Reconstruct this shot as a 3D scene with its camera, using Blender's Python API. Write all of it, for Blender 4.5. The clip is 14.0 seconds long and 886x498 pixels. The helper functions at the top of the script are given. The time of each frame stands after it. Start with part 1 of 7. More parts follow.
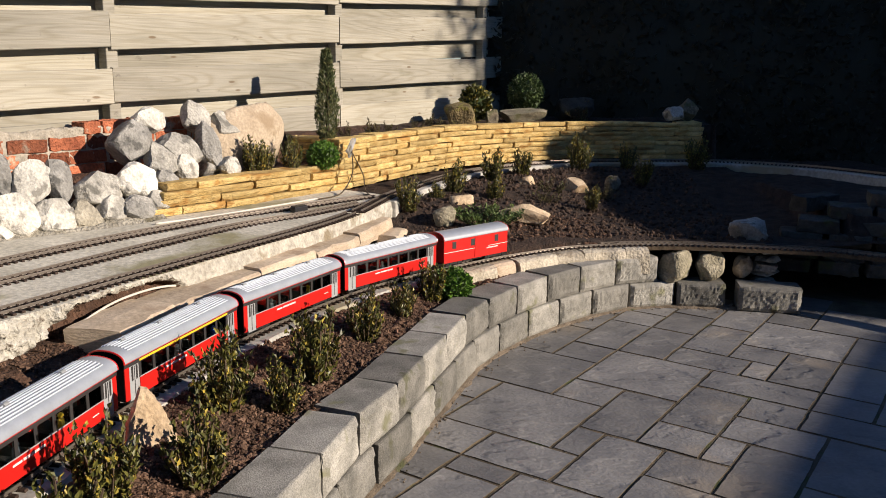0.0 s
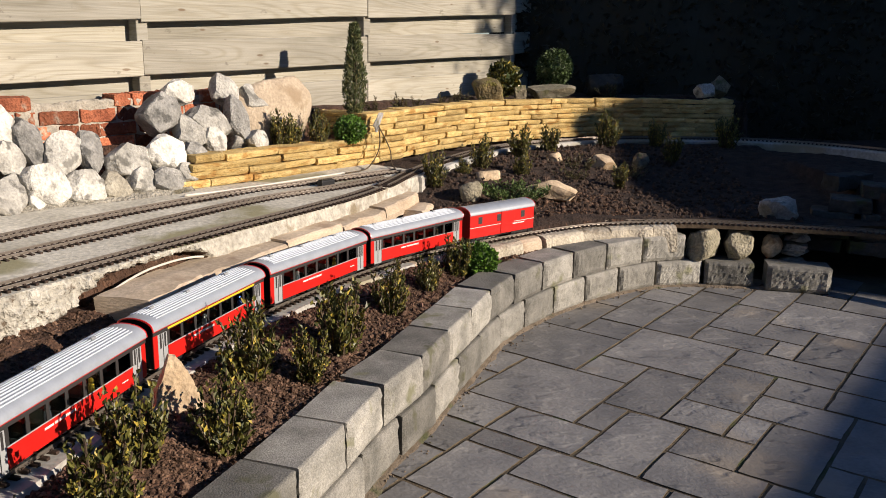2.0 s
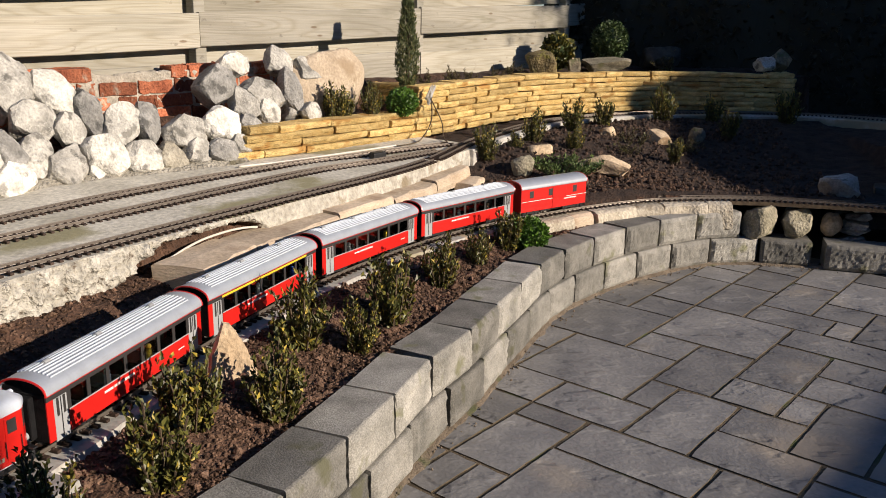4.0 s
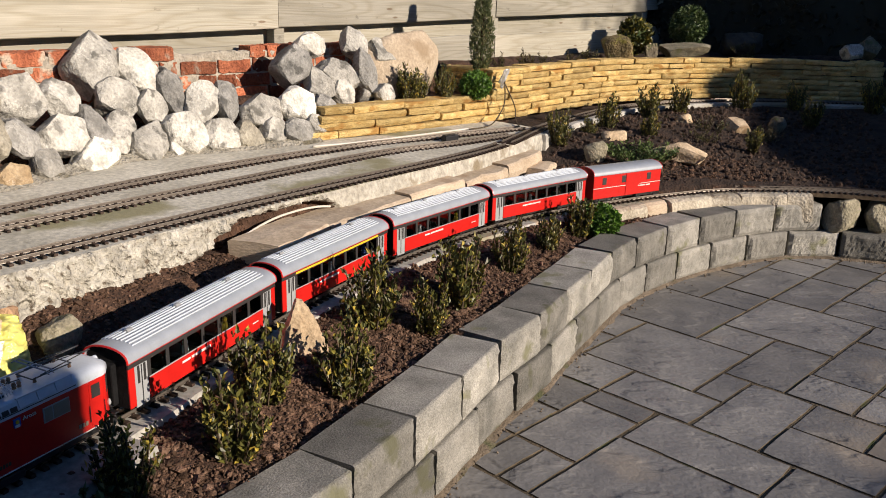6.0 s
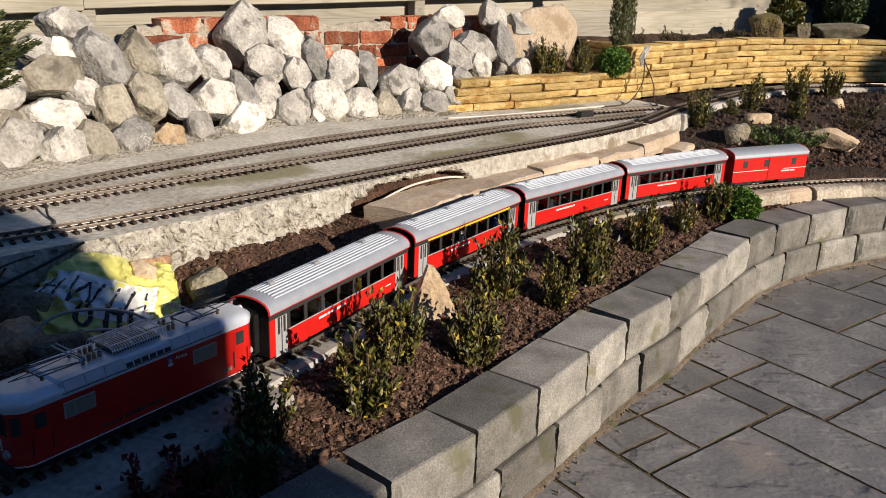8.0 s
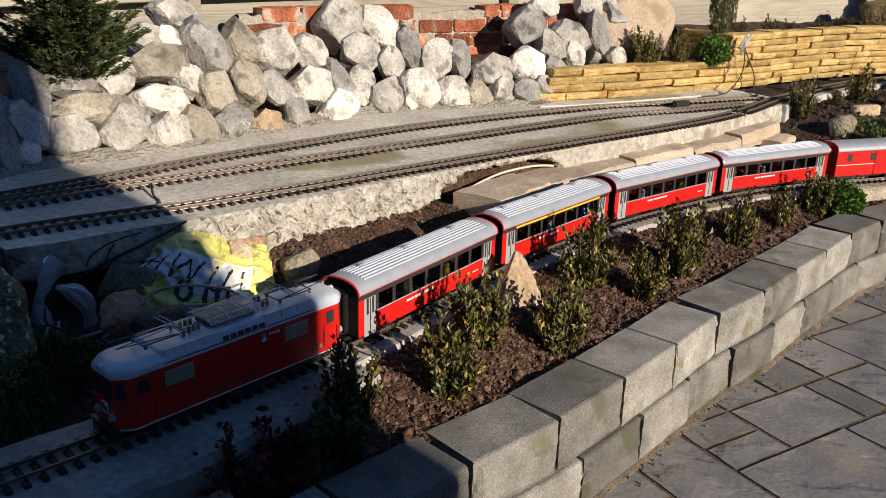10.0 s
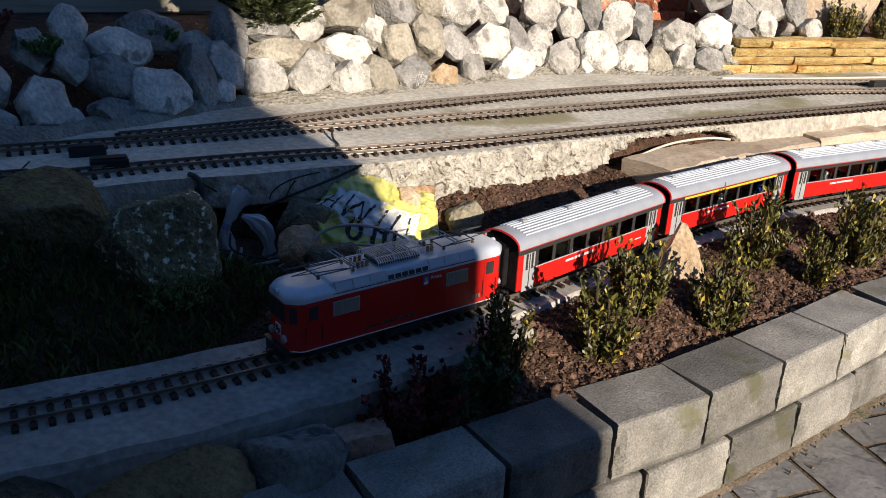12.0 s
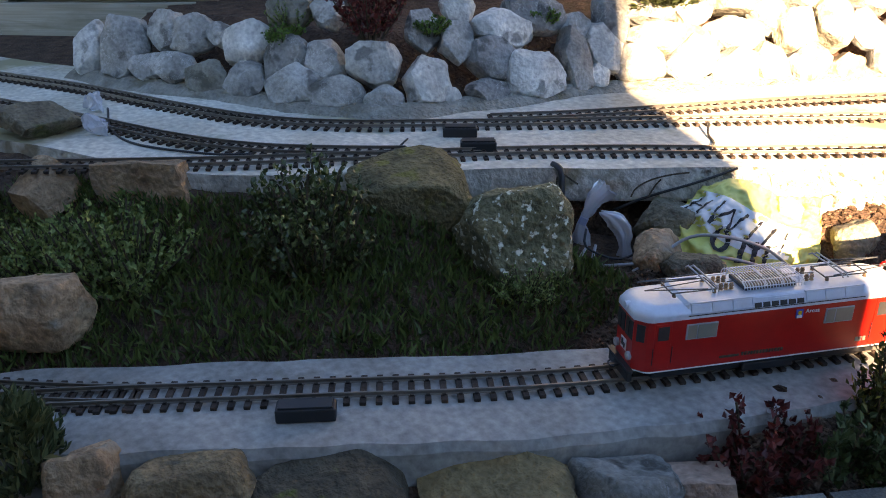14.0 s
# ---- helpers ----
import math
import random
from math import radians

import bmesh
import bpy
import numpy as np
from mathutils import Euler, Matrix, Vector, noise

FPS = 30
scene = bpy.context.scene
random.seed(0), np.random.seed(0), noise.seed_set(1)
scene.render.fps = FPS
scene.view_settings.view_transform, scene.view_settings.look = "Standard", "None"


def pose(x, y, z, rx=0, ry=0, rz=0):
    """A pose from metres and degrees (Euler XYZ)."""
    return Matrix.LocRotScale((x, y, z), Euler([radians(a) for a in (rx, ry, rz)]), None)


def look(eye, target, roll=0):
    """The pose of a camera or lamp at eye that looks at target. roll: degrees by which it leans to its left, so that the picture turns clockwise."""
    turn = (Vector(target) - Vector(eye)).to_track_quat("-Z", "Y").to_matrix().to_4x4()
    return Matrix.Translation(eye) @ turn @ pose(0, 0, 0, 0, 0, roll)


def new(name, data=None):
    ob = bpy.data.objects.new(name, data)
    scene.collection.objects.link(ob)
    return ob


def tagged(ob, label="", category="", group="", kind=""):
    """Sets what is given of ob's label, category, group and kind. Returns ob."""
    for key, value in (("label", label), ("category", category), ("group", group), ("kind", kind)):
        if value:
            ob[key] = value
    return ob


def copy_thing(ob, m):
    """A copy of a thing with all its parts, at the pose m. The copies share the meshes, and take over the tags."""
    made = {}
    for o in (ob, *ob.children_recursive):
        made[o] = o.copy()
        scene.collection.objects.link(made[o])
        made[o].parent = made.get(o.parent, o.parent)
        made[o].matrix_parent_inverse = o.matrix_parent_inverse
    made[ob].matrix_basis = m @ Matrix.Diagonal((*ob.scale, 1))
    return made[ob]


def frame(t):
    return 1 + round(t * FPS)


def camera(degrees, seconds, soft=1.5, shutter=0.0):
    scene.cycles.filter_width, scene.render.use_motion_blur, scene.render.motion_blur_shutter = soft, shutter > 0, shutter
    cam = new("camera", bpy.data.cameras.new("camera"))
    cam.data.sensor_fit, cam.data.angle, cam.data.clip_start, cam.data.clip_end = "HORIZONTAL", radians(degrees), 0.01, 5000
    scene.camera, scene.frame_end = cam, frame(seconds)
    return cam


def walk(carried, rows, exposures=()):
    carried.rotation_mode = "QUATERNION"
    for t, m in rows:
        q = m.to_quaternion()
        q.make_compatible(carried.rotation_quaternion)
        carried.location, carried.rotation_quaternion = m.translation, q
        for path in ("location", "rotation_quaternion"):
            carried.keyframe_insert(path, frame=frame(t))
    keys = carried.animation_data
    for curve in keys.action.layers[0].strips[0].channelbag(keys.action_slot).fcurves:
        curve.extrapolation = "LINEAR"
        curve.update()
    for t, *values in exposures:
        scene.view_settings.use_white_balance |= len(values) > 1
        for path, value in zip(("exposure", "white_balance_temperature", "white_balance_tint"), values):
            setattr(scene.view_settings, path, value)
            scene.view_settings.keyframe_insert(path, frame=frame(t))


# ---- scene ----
# camera and walk
cam = camera(54.9, 14.0, soft=0.95)
PATH = [
    (0, (0.019, -0.199, 1.409), (0.071, 1.754, 0.983), 0.9),
    (0.5, (0.021, -0.2, 1.41), (0.049, 1.751, 0.973), 0.9),
    (1, (0.023, -0.202, 1.405), (0.035, 1.747, 0.955), 0.9),
    (1.5, (0.026, -0.202, 1.404), (0.023, 1.744, 0.943), 1.0),
    (2, (0.02, -0.202, 1.395), (0.012, 1.74, 0.917), 1.2),
    (2.5, (0.022, -0.204, 1.399), (0.009, 1.735, 0.91), 1.3),
    (5, (0.005, -0.201, 1.391), (-0.218, 1.704, 0.826), 1.3),
    (5.5, (-0.001, -0.203, 1.394), (-0.256, 1.697, 0.825), 1.6),
    (6, (-0.001, -0.204, 1.388), (-0.275, 1.691, 0.81), 1.6),
    (6.5, (-0.01, -0.204, 1.375), (-0.361, 1.67, 0.771), 1.4),
    (7, (-0.019, -0.212, 1.375), (-0.46, 1.637, 0.752), 1.6),
    (9.5, (-0.026, -0.247, 1.363), (-0.694, 1.524, 0.716), 1.9),
    (10, (-0.013, -0.251, 1.365), (-0.752, 1.485, 0.702), 1.5),
    (10.5, (-0.009, -0.259, 1.358), (-0.817, 1.437, 0.67), 1.7),
    (11, (-0.007, -0.273, 1.354), (-0.866, 1.379, 0.625), 2.2),
    (11.5, (-0.007, -0.288, 1.357), (-0.985, 1.283, 0.6), 2.1),
    (12, (-0.006, -0.296, 1.356), (-1.046, 1.237, 0.602), 2.9),
    (12.5, (-0.019, -0.313, 1.345), (-1.175, 1.124, 0.573), 2.5),
    (13, (-0.035, -0.33, 1.348), (-1.342, 0.952, 0.543), 2.3),
    (13.5, (-0.032, -0.307, 1.358), (-1.44, 0.865, 0.554), 0.8),
    (14, (-0.118, -0.2, 1.373), (-1.687, 0.722, 0.544), -0.2),
]
EXPOSURES = [(0, 0.47, 6650, 13), (2.5, 0.47, 6650, 13), (5, 0.39, 6650, 13), (7, 0.34, 6650, 13), (9.5, 0.3, 6650, 13), (11, 0.42, 6600, 13), (12, 0.56, 6600, 13), (12.5, 0.74, 6600, 13), (13, 1.1, 6850, 14), (13.5, 1.75, 7000, 15), (14, 2.85, 10500, 20)]
walk(cam, [(t, look(eye, target, roll)) for t, eye, target, roll in PATH], EXPOSURES)

# ---- daylight: low winter sun from the house side ----
SUN_EL = 20.0
SUN_AZ = Vector((0.93, -0.37, 0.0)).normalized()
world = bpy.data.worlds.new("sky")
scene.world = world
world.use_nodes = True
wn = world.node_tree.nodes
sky = wn.new("ShaderNodeTexSky")
sky.sky_type = "NISHITA"
sky.sun_disc = False
sky.ozone_density = 7.5
sky.dust_density = 0.0
sky.sun_elevation = radians(SUN_EL)
sky.sun_rotation = math.atan2(SUN_AZ.x, SUN_AZ.y)
wn["Background"].inputs["Strength"].default_value = 0.087
world.node_tree.links.new(sky.outputs["Color"], wn["Background"].inputs["Color"])
sun = new("sun", bpy.data.lights.new("sun", "SUN"))
sun.data.energy = 5.0
sun.data.angle = radians(0.53)
sun.data.color = (1.0, 0.89, 0.74)
sun.matrix_world = look((20 * SUN_AZ.x, 20 * SUN_AZ.y, 20 * math.tan(radians(SUN_EL))), (0, 0, 0))

# ---- materials ----
def material(name, low, high, scale=8.0, rough=0.85, bump=0.3, fine=60.0, spots=None, spot_scale=5.0, spot_size=0.5,
             vary=0.0, metal=0.0, stretch=(1, 1, 1), depth=0.01, spec=0.4, own=False, island=False, grainy=0.55, fine_relief=1.0):
    """A surface mottled between two colours at two scales, with fine relief; spots: a third colour in patches."""
    m = bpy.data.materials.new(name)
    m.use_nodes = True
    n, l = m.node_tree.nodes, m.node_tree.links
    b = n["Principled BSDF"]
    b.inputs["Roughness"].default_value, b.inputs["Metallic"].default_value = rough, metal
    b.inputs["Specular IOR Level"].default_value = spec
    if own:
        src = n.new("ShaderNodeTexCoord").outputs["Object"]
    else:
        src = n.new("ShaderNodeNewGeometry").outputs["Position"]
    mp = n.new("ShaderNodeMapping")
    mp.inputs["Scale"].default_value = stretch
    l.new(src, mp.inputs["Vector"])

    def noise_at(sc, detail=6.0):
        t = n.new("ShaderNodeTexNoise")
        t.inputs["Scale"].default_value, t.inputs["Detail"].default_value = sc, detail
        l.new(mp.outputs["Vector"], t.inputs["Vector"])
        return t.outputs["Fac"]

    def mix(kind, fac, a, c):
        x = n.new("ShaderNodeMix")
        x.data_type, x.blend_type = "RGBA", kind
        for sock, v in ((x.inputs["Factor"], fac), (x.inputs["A"], a), (x.inputs["B"], c)):
            if isinstance(v, bpy.types.NodeSocket):
                l.new(v, sock)
            else:
                sock.default_value = v if isinstance(v, float) else (*v, 1)
        return x.outputs["Result"]

    def ramp(sock, lo, hi):
        r = n.new("ShaderNodeMapRange")
        r.inputs["From Min"].default_value, r.inputs["From Max"].default_value = lo, hi
        l.new(sock, r.inputs["Value"])
        return r.outputs["Result"]

    coarse, grain = noise_at(scale), noise_at(fine, 3.0)
    col = mix("MIX", ramp(coarse, 0.3, 0.7), low, high)
    col = mix("MULTIPLY", grainy, col, mix("MIX", ramp(grain, 0.25, 0.75), (0.55, 0.55, 0.55), (1.25, 1.25, 1.25)))
    if spots:
        col = mix("MIX", ramp(noise_at(spot_scale), spot_size, spot_size + 0.08), col, spots)
    if vary:
        if island:
            rnd = n.new("ShaderNodeNewGeometry").outputs["Random Per Island"]
        else:
            rnd = n.new("ShaderNodeObjectInfo").outputs["Random"]
        col = mix("MULTIPLY", 1.0, col, mix("MIX", rnd, (1 - vary, 1 - vary, 1 - vary), (1 + vary, 1 + vary, 1 + vary)))
    l.new(col, b.inputs["Base Color"])
    if bump:
        both = n.new("ShaderNodeMath")
        both.operation = "MULTIPLY_ADD"
        both.inputs[1].default_value = fine_relief
        l.new(grain, both.inputs[0])
        l.new(coarse, both.inputs[2])
        bp = n.new("ShaderNodeBump")
        bp.inputs["Strength"].default_value, bp.inputs["Distance"].default_value = bump, depth
        l.new(both.outputs[0], bp.inputs["Height"])
        l.new(bp.outputs["Normal"], b.inputs["Normal"])
    return m


def riven(m, size, steps, depth, turn):
    """Adds the thin broken ledges of split stone to a material's relief."""
    n, l = m.node_tree.nodes, m.node_tree.links
    b = n["Principled BSDF"]
    mp = n.new("ShaderNodeMapping")
    mp.inputs["Rotation"].default_value = (0, 0, math.radians(turn))
    mp.inputs["Scale"].default_value = (size, size * 1.7, size)
    l.new(n.new("ShaderNodeNewGeometry").outputs["Position"], mp.inputs["Vector"])
    # every slab shows another piece of the stone
    off = n.new("ShaderNodeVectorMath")
    off.operation = "MULTIPLY_ADD"
    off.inputs[1].default_value = (37, 53, 29)
    l.new(n.new("ShaderNodeObjectInfo").outputs["Random"], off.inputs[0])
    l.new(mp.outputs["Vector"], off.inputs[2])
    t = n.new("ShaderNodeTexNoise")
    t.inputs["Scale"].default_value, t.inputs["Detail"].default_value, t.inputs["Roughness"].default_value = 1.0, 5.0, 0.5
    l.new(off.outputs["Vector"], t.inputs["Vector"])

    def calc(kind, a, c=0.0):
        x = n.new("ShaderNodeMath")
        x.operation = kind
        l.new(a, x.inputs[0])
        if isinstance(c, float):
            x.inputs[1].default_value = c
        else:
            l.new(c, x.inputs[1])
        return x.outputs[0]

    up = calc("MULTIPLY", t.outputs["Fac"], float(steps))
    edge = n.new("ShaderNodeMapRange")
    edge.interpolation_type = "SMOOTHSTEP"
    edge.inputs["From Min"].default_value = 0.62
    l.new(calc("FRACT", up), edge.inputs["Value"])
    height = calc("ADD", calc("FLOOR", up), edge.outputs["Result"])
    bp = n.new("ShaderNodeBump")
    bp.inputs["Strength"].default_value, bp.inputs["Distance"].default_value = 1.0, depth
    l.new(height, bp.inputs["Height"])
    l.new(b.inputs["Normal"].links[0].from_socket, bp.inputs["Normal"])
    l.new(bp.outputs["Normal"], b.inputs["Normal"])
    return m


def rock_material(name, low, high, vein, vary=0.25):
    """Quarried limestone: mottled, with thin pale veins and dark weathering."""
    m = material(name, low, high, 10.0, 0.85, 1.0, 70.0, spots=[c * 0.62 for c in low], spot_scale=13.0, spot_size=0.57, vary=vary, depth=0.02, grainy=0.75, fine_relief=0.45)
    n, l = m.node_tree.nodes, m.node_tree.links
    b = n["Principled BSDF"]
    was = b.inputs["Base Color"].links[0].from_socket
    vec = n["Mapping"].outputs["Vector"]
    wob = n.new("ShaderNodeTexNoise")
    wob.inputs["Scale"].default_value, wob.inputs["Detail"].default_value, wob.inputs["Roughness"].default_value = 7.0, 6.0, 0.7
    l.new(vec, wob.inputs["Vector"])
    add = n.new("ShaderNodeVectorMath")
    add.operation = "MULTIPLY_ADD"
    add.inputs[1].default_value = (0.3, 0.3, 0.3)
    l.new(wob.outputs["Color"], add.inputs[0])
    l.new(vec, add.inputs[2])
    v = n.new("ShaderNodeTexVoronoi")
    v.feature = "DISTANCE_TO_EDGE"
    v.inputs["Scale"].default_value = 11.0
    l.new(add.outputs["Vector"], v.inputs["Vector"])
    r = n.new("ShaderNodeMapRange")
    r.inputs["From Min"].default_value, r.inputs["From Max"].default_value = 0.0, 0.024
    r.inputs["To Min"].default_value, r.inputs["To Max"].default_value = 0.62, 0.0
    l.new(v.outputs["Distance"], r.inputs["Value"])
    mask = n.new("ShaderNodeTexNoise")
    mask.inputs["Scale"].default_value = 4.0
    l.new(vec, mask.inputs["Vector"])
    mr = n.new("ShaderNodeMapRange")
    mr.inputs["From Min"].default_value, mr.inputs["From Max"].default_value = 0.44, 0.66
    l.new(mask.outputs["Fac"], mr.inputs["Value"])
    mul = n.new("ShaderNodeMath")
    mul.operation = "MULTIPLY"
    l.new(r.outputs["Result"], mul.inputs[0])
    l.new(mr.outputs["Result"], mul.inputs[1])
    x = n.new("ShaderNodeMix")
    x.data_type = "RGBA"
    x.inputs["B"].default_value = (*vein, 1)
    l.new(mul.outputs[0], x.inputs["Factor"])
    l.new(was, x.inputs["A"])
    l.new(x.outputs["Result"], b.inputs["Base Color"])
    return m


def wood_material(name):
    """Weathered softwood boards: long grain with arched figure, small knots and grey-green stains."""
    m = bpy.data.materials.new(name)
    m.use_nodes = True
    n, l = m.node_tree.nodes, m.node_tree.links
    b = n["Principled BSDF"]
    b.inputs["Roughness"].default_value, b.inputs["Specular IOR Level"].default_value = 0.8, 0.3

    def calc(op, *args):
        q = n.new("ShaderNodeMath")
        q.operation = op
        for k, v in enumerate(args):
            if isinstance(v, float):
                q.inputs[k].default_value = v
            else:
                l.new(v, q.inputs[k])
        return q.outputs[0]

    def span(sock, lo, hi, a=0.0, c=1.0):
        r = n.new("ShaderNodeMapRange")
        for key, v in (("From Min", lo), ("From Max", hi), ("To Min", a), ("To Max", c)):
            r.inputs[key].default_value = v
        l.new(sock, r.inputs["Value"])
        return r.outputs["Result"]

    def mix(kind, fac, a, c):
        x = n.new("ShaderNodeMix")
        x.data_type, x.blend_type = "RGBA", kind
        for sock, v in ((x.inputs["Factor"], fac), (x.inputs["A"], a), (x.inputs["B"], c)):
            if isinstance(v, bpy.types.NodeSocket):
                l.new(v, sock)
            else:
                sock.default_value = v if isinstance(v, float) else (*v, 1)
        return x.outputs["Result"]

    own = n.new("ShaderNodeObjectInfo").outputs["Random"]
    shift = n.new("ShaderNodeVectorMath")
    shift.operation = "MULTIPLY_ADD"
    shift.inputs[1].default_value = (71, 13, 37)
    l.new(own, shift.inputs[0])
    l.new(n.new("ShaderNodeTexCoord").outputs["Object"], shift.inputs[2])

    def noise_at(stretch, detail, rough=0.5):
        mp = n.new("ShaderNodeMapping")
        mp.inputs["Scale"].default_value = stretch
        l.new(shift.outputs["Vector"], mp.inputs["Vector"])
        t = n.new("ShaderNodeTexNoise")
        t.inputs["Scale"].default_value, t.inputs["Detail"].default_value, t.inputs["Roughness"].default_value = 1.0, detail, rough
        l.new(mp.outputs["Vector"], t.inputs["Vector"])
        return t.outputs["Fac"]

    mp = n.new("ShaderNodeMapping")
    mp.inputs["Scale"].default_value = (2.6, 0.3, 9.0)
    l.new(shift.outputs["Vector"], mp.inputs["Vector"])
    cell = n.new("ShaderNodeTexVoronoi")
    cell.inputs["Scale"].default_value = 1.0
    l.new(mp.outputs["Vector"], cell.inputs["Vector"])
    knot_far = cell.outputs["Distance"]
    # growth rings cut lengthwise, pushed aside by the knots
    rings = calc("ADD", calc("MULTIPLY", noise_at((0.55, 0.3, 7.0), 1.0), 15.0), calc("DIVIDE", 0.04, calc("ADD", knot_far, 0.05)))
    line = calc("POWER", calc("MULTIPLY_ADD", calc("SINE", calc("MULTIPLY", rings, 6.283)), 0.5, 0.5), 3.0)
    fibre = noise_at((3.0, 30.0, 190.0), 3.0, 0.6)
    cloud = noise_at((0.8, 1.0, 4.0), 4.0, 0.6)
    col = mix("MIX", span(cloud, 0.3, 0.7), (0.30, 0.283, 0.235), (0.465, 0.437, 0.372))
    col = mix("MULTIPLY", span(line, 0.0, 1.0, 0.0, 0.42), col, (0.70, 0.66, 0.56))
    col = mix("MULTIPLY", 0.55, col, mix("MIX", span(fibre, 0.3, 0.7), (0.66, 0.65, 0.62), (1.2, 1.2, 1.2)))
    col = mix("MIX", span(noise_at((0.7, 1.0, 2.6), 6.0, 0.7), 0.58, 0.72, 0.0, 0.75), col, (0.19, 0.185, 0.12))
    col = mix("MIX", span(noise_at((9.0, 9.0, 14.0), 5.0, 0.7), 0.64, 0.7, 0.0, 0.6), col, (0.17, 0.15, 0.12))
    col = mix("MIX", span(knot_far, 0.085, 0.05, 0.0, 0.75), col, (0.15, 0.095, 0.055))
    col = mix("MULTIPLY", 1.0, col, mix("MIX", own, (0.78, 0.78, 0.78), (1.14, 1.13, 1.1)))
    l.new(col, b.inputs["Base Color"])
    bp = n.new("ShaderNodeBump")
    bp.inputs["Strength"].default_value, bp.inputs["Distance"].default_value = 0.5, 0.002
    l.new(calc("SUBTRACT", fibre, calc("MULTIPLY", line, 0.4)), bp.inputs["Height"])
    l.new(bp.outputs["Normal"], b.inputs["Normal"])
    return m


def leaf_material(name, low, high, tip=None, rough=0.45):
    """Leaves that differ from one another."""
    m = bpy.data.materials.new(name)
    m.use_nodes = True
    n, l = m.node_tree.nodes, m.node_tree.links
    b = n["Principled BSDF"]
    b.inputs["Roughness"].default_value = rough
    b.inputs["Specular IOR Level"].default_value = 0.4
    r = n.new("ShaderNodeValToRGB")
    r.color_ramp.elements[0].color, r.color_ramp.elements[1].color = (*low, 1), (*high, 1)
    if tip:
        r.color_ramp.elements[1].position = 0.8
        e = r.color_ramp.elements.new(1.0)
        e.color = (*tip, 1)
    l.new(n.new("ShaderNodeNewGeometry").outputs["Random Per Island"], r.inputs["Fac"])
    l.new(r.outputs["Color"], b.inputs["Base Color"])
    return m


def plain(name, color, rough=0.4, metal=0.0, spec=0.5):
    return material(name, [c * 0.92 for c in color], [min(1, c * 1.06) for c in color], 25.0, rough, 0.04, 160.0, metal=metal, spec=spec, depth=0.002, grainy=0.12)


def glass(name, tint=(0.75, 0.8, 0.8)):
    m = bpy.data.materials.new(name)
    m.use_nodes = True
    b = m.node_tree.nodes["Principled BSDF"]
    b.inputs["Base Color"].default_value = (*tint, 1)
    b.inputs["Roughness"].default_value = 0.03
    b.inputs["Transmission Weight"].default_value = 1.0
    b.inputs["IOR"].default_value = 1.1
    return m


SLATE = riven(material("slate_paving", (0.15, 0.148, 0.15), (0.25, 0.241, 0.232), 5.0, 0.5, 0.8, 60.0, spots=(0.28, 0.245, 0.205), spot_scale=1.3, spot_size=0.57, vary=0.24, depth=0.014, grainy=0.4, fine_relief=0.2), 2.0, 6, 0.005, 40)
JOINT = material("joint_sand", (0.05, 0.04, 0.026), (0.155, 0.118, 0.075), 7.0, 0.95, 0.6, 120.0, spots=(0.06, 0.068, 0.022), spot_scale=5.0, spot_size=0.58)
BLOCK_TOP = material("concrete_block", (0.165, 0.16, 0.143), (0.325, 0.31, 0.278), 9.0, 0.92, 0.8, 200.0, spots=(0.15, 0.147, 0.095), spot_scale=8.0, spot_size=0.6, vary=0.45, depth=0.0025, grainy=1.0, fine_relief=1.0)
CONCRETE = material("cast_concrete", (0.34, 0.325, 0.295), (0.56, 0.535, 0.49), 4.0, 0.9, 0.4, 50.0, spots=(0.3, 0.265, 0.185), spot_scale=1.9, spot_size=0.53, depth=0.005, grainy=0.7)
# the cast concrete again, darkened for the bed's stretch in shade
SHADED_CONCRETE = material("shaded_concrete", (0.25, 0.242, 0.222), (0.41, 0.396, 0.365), 5.0, 0.88, 0.45, 55.0, spots=(0.21, 0.2, 0.17), spot_scale=9.0, spot_size=0.63, depth=0.005, grainy=0.75)
YARD = material("worn_yard_concrete", (0.47, 0.44, 0.36), (0.76, 0.72, 0.62), 3.0, 0.9, 0.5, 45.0, spots=(0.31, 0.285, 0.17), spot_scale=1.8, spot_size=0.56, depth=0.006, grainy=0.8)
PLASTER = material("pale_edge_plaster", (0.36, 0.335, 0.285), (0.58, 0.55, 0.485), 9.0, 0.92, 0.9, 50.0, spots=(0.24, 0.2, 0.14), spot_scale=6.0, spot_size=0.6, depth=0.014, grainy=0.8)
ROUGH_CONCRETE = material("rough_concrete", (0.34, 0.315, 0.265), (0.62, 0.59, 0.52), 16.0, 0.95, 1.0, 48.0, spots=(0.13, 0.1, 0.072), spot_scale=26.0, spot_size=0.585, depth=0.03, grainy=0.85)
SOIL = material("garden_soil", (0.042, 0.022, 0.014), (0.135, 0.072, 0.046), 16.0, 0.95, 1.0, 80.0, spots=(0.2, 0.12, 0.08), spot_scale=40.0, spot_size=0.64, depth=0.022)
BED_SOIL = material("dark_bed_soil", (0.02, 0.0125, 0.009), (0.062, 0.037, 0.026), 14.0, 0.95, 1.0, 70.0, spots=(0.1, 0.065, 0.045), spot_scale=34.0, spot_size=0.68, depth=0.02)
BED_CLOD = material("dark_bed_clods", (0.028, 0.017, 0.012), (0.1, 0.062, 0.044), 40.0, 0.95, 0.8, 150.0, vary=0.5, island=True)
EARTH = material("dry_earth", (0.11, 0.085, 0.06), (0.24, 0.19, 0.14), 14.0, 0.95, 0.8, 120.0, spots=(0.08, 0.085, 0.04), spot_scale=6.0, spot_size=0.6, depth=0.008)
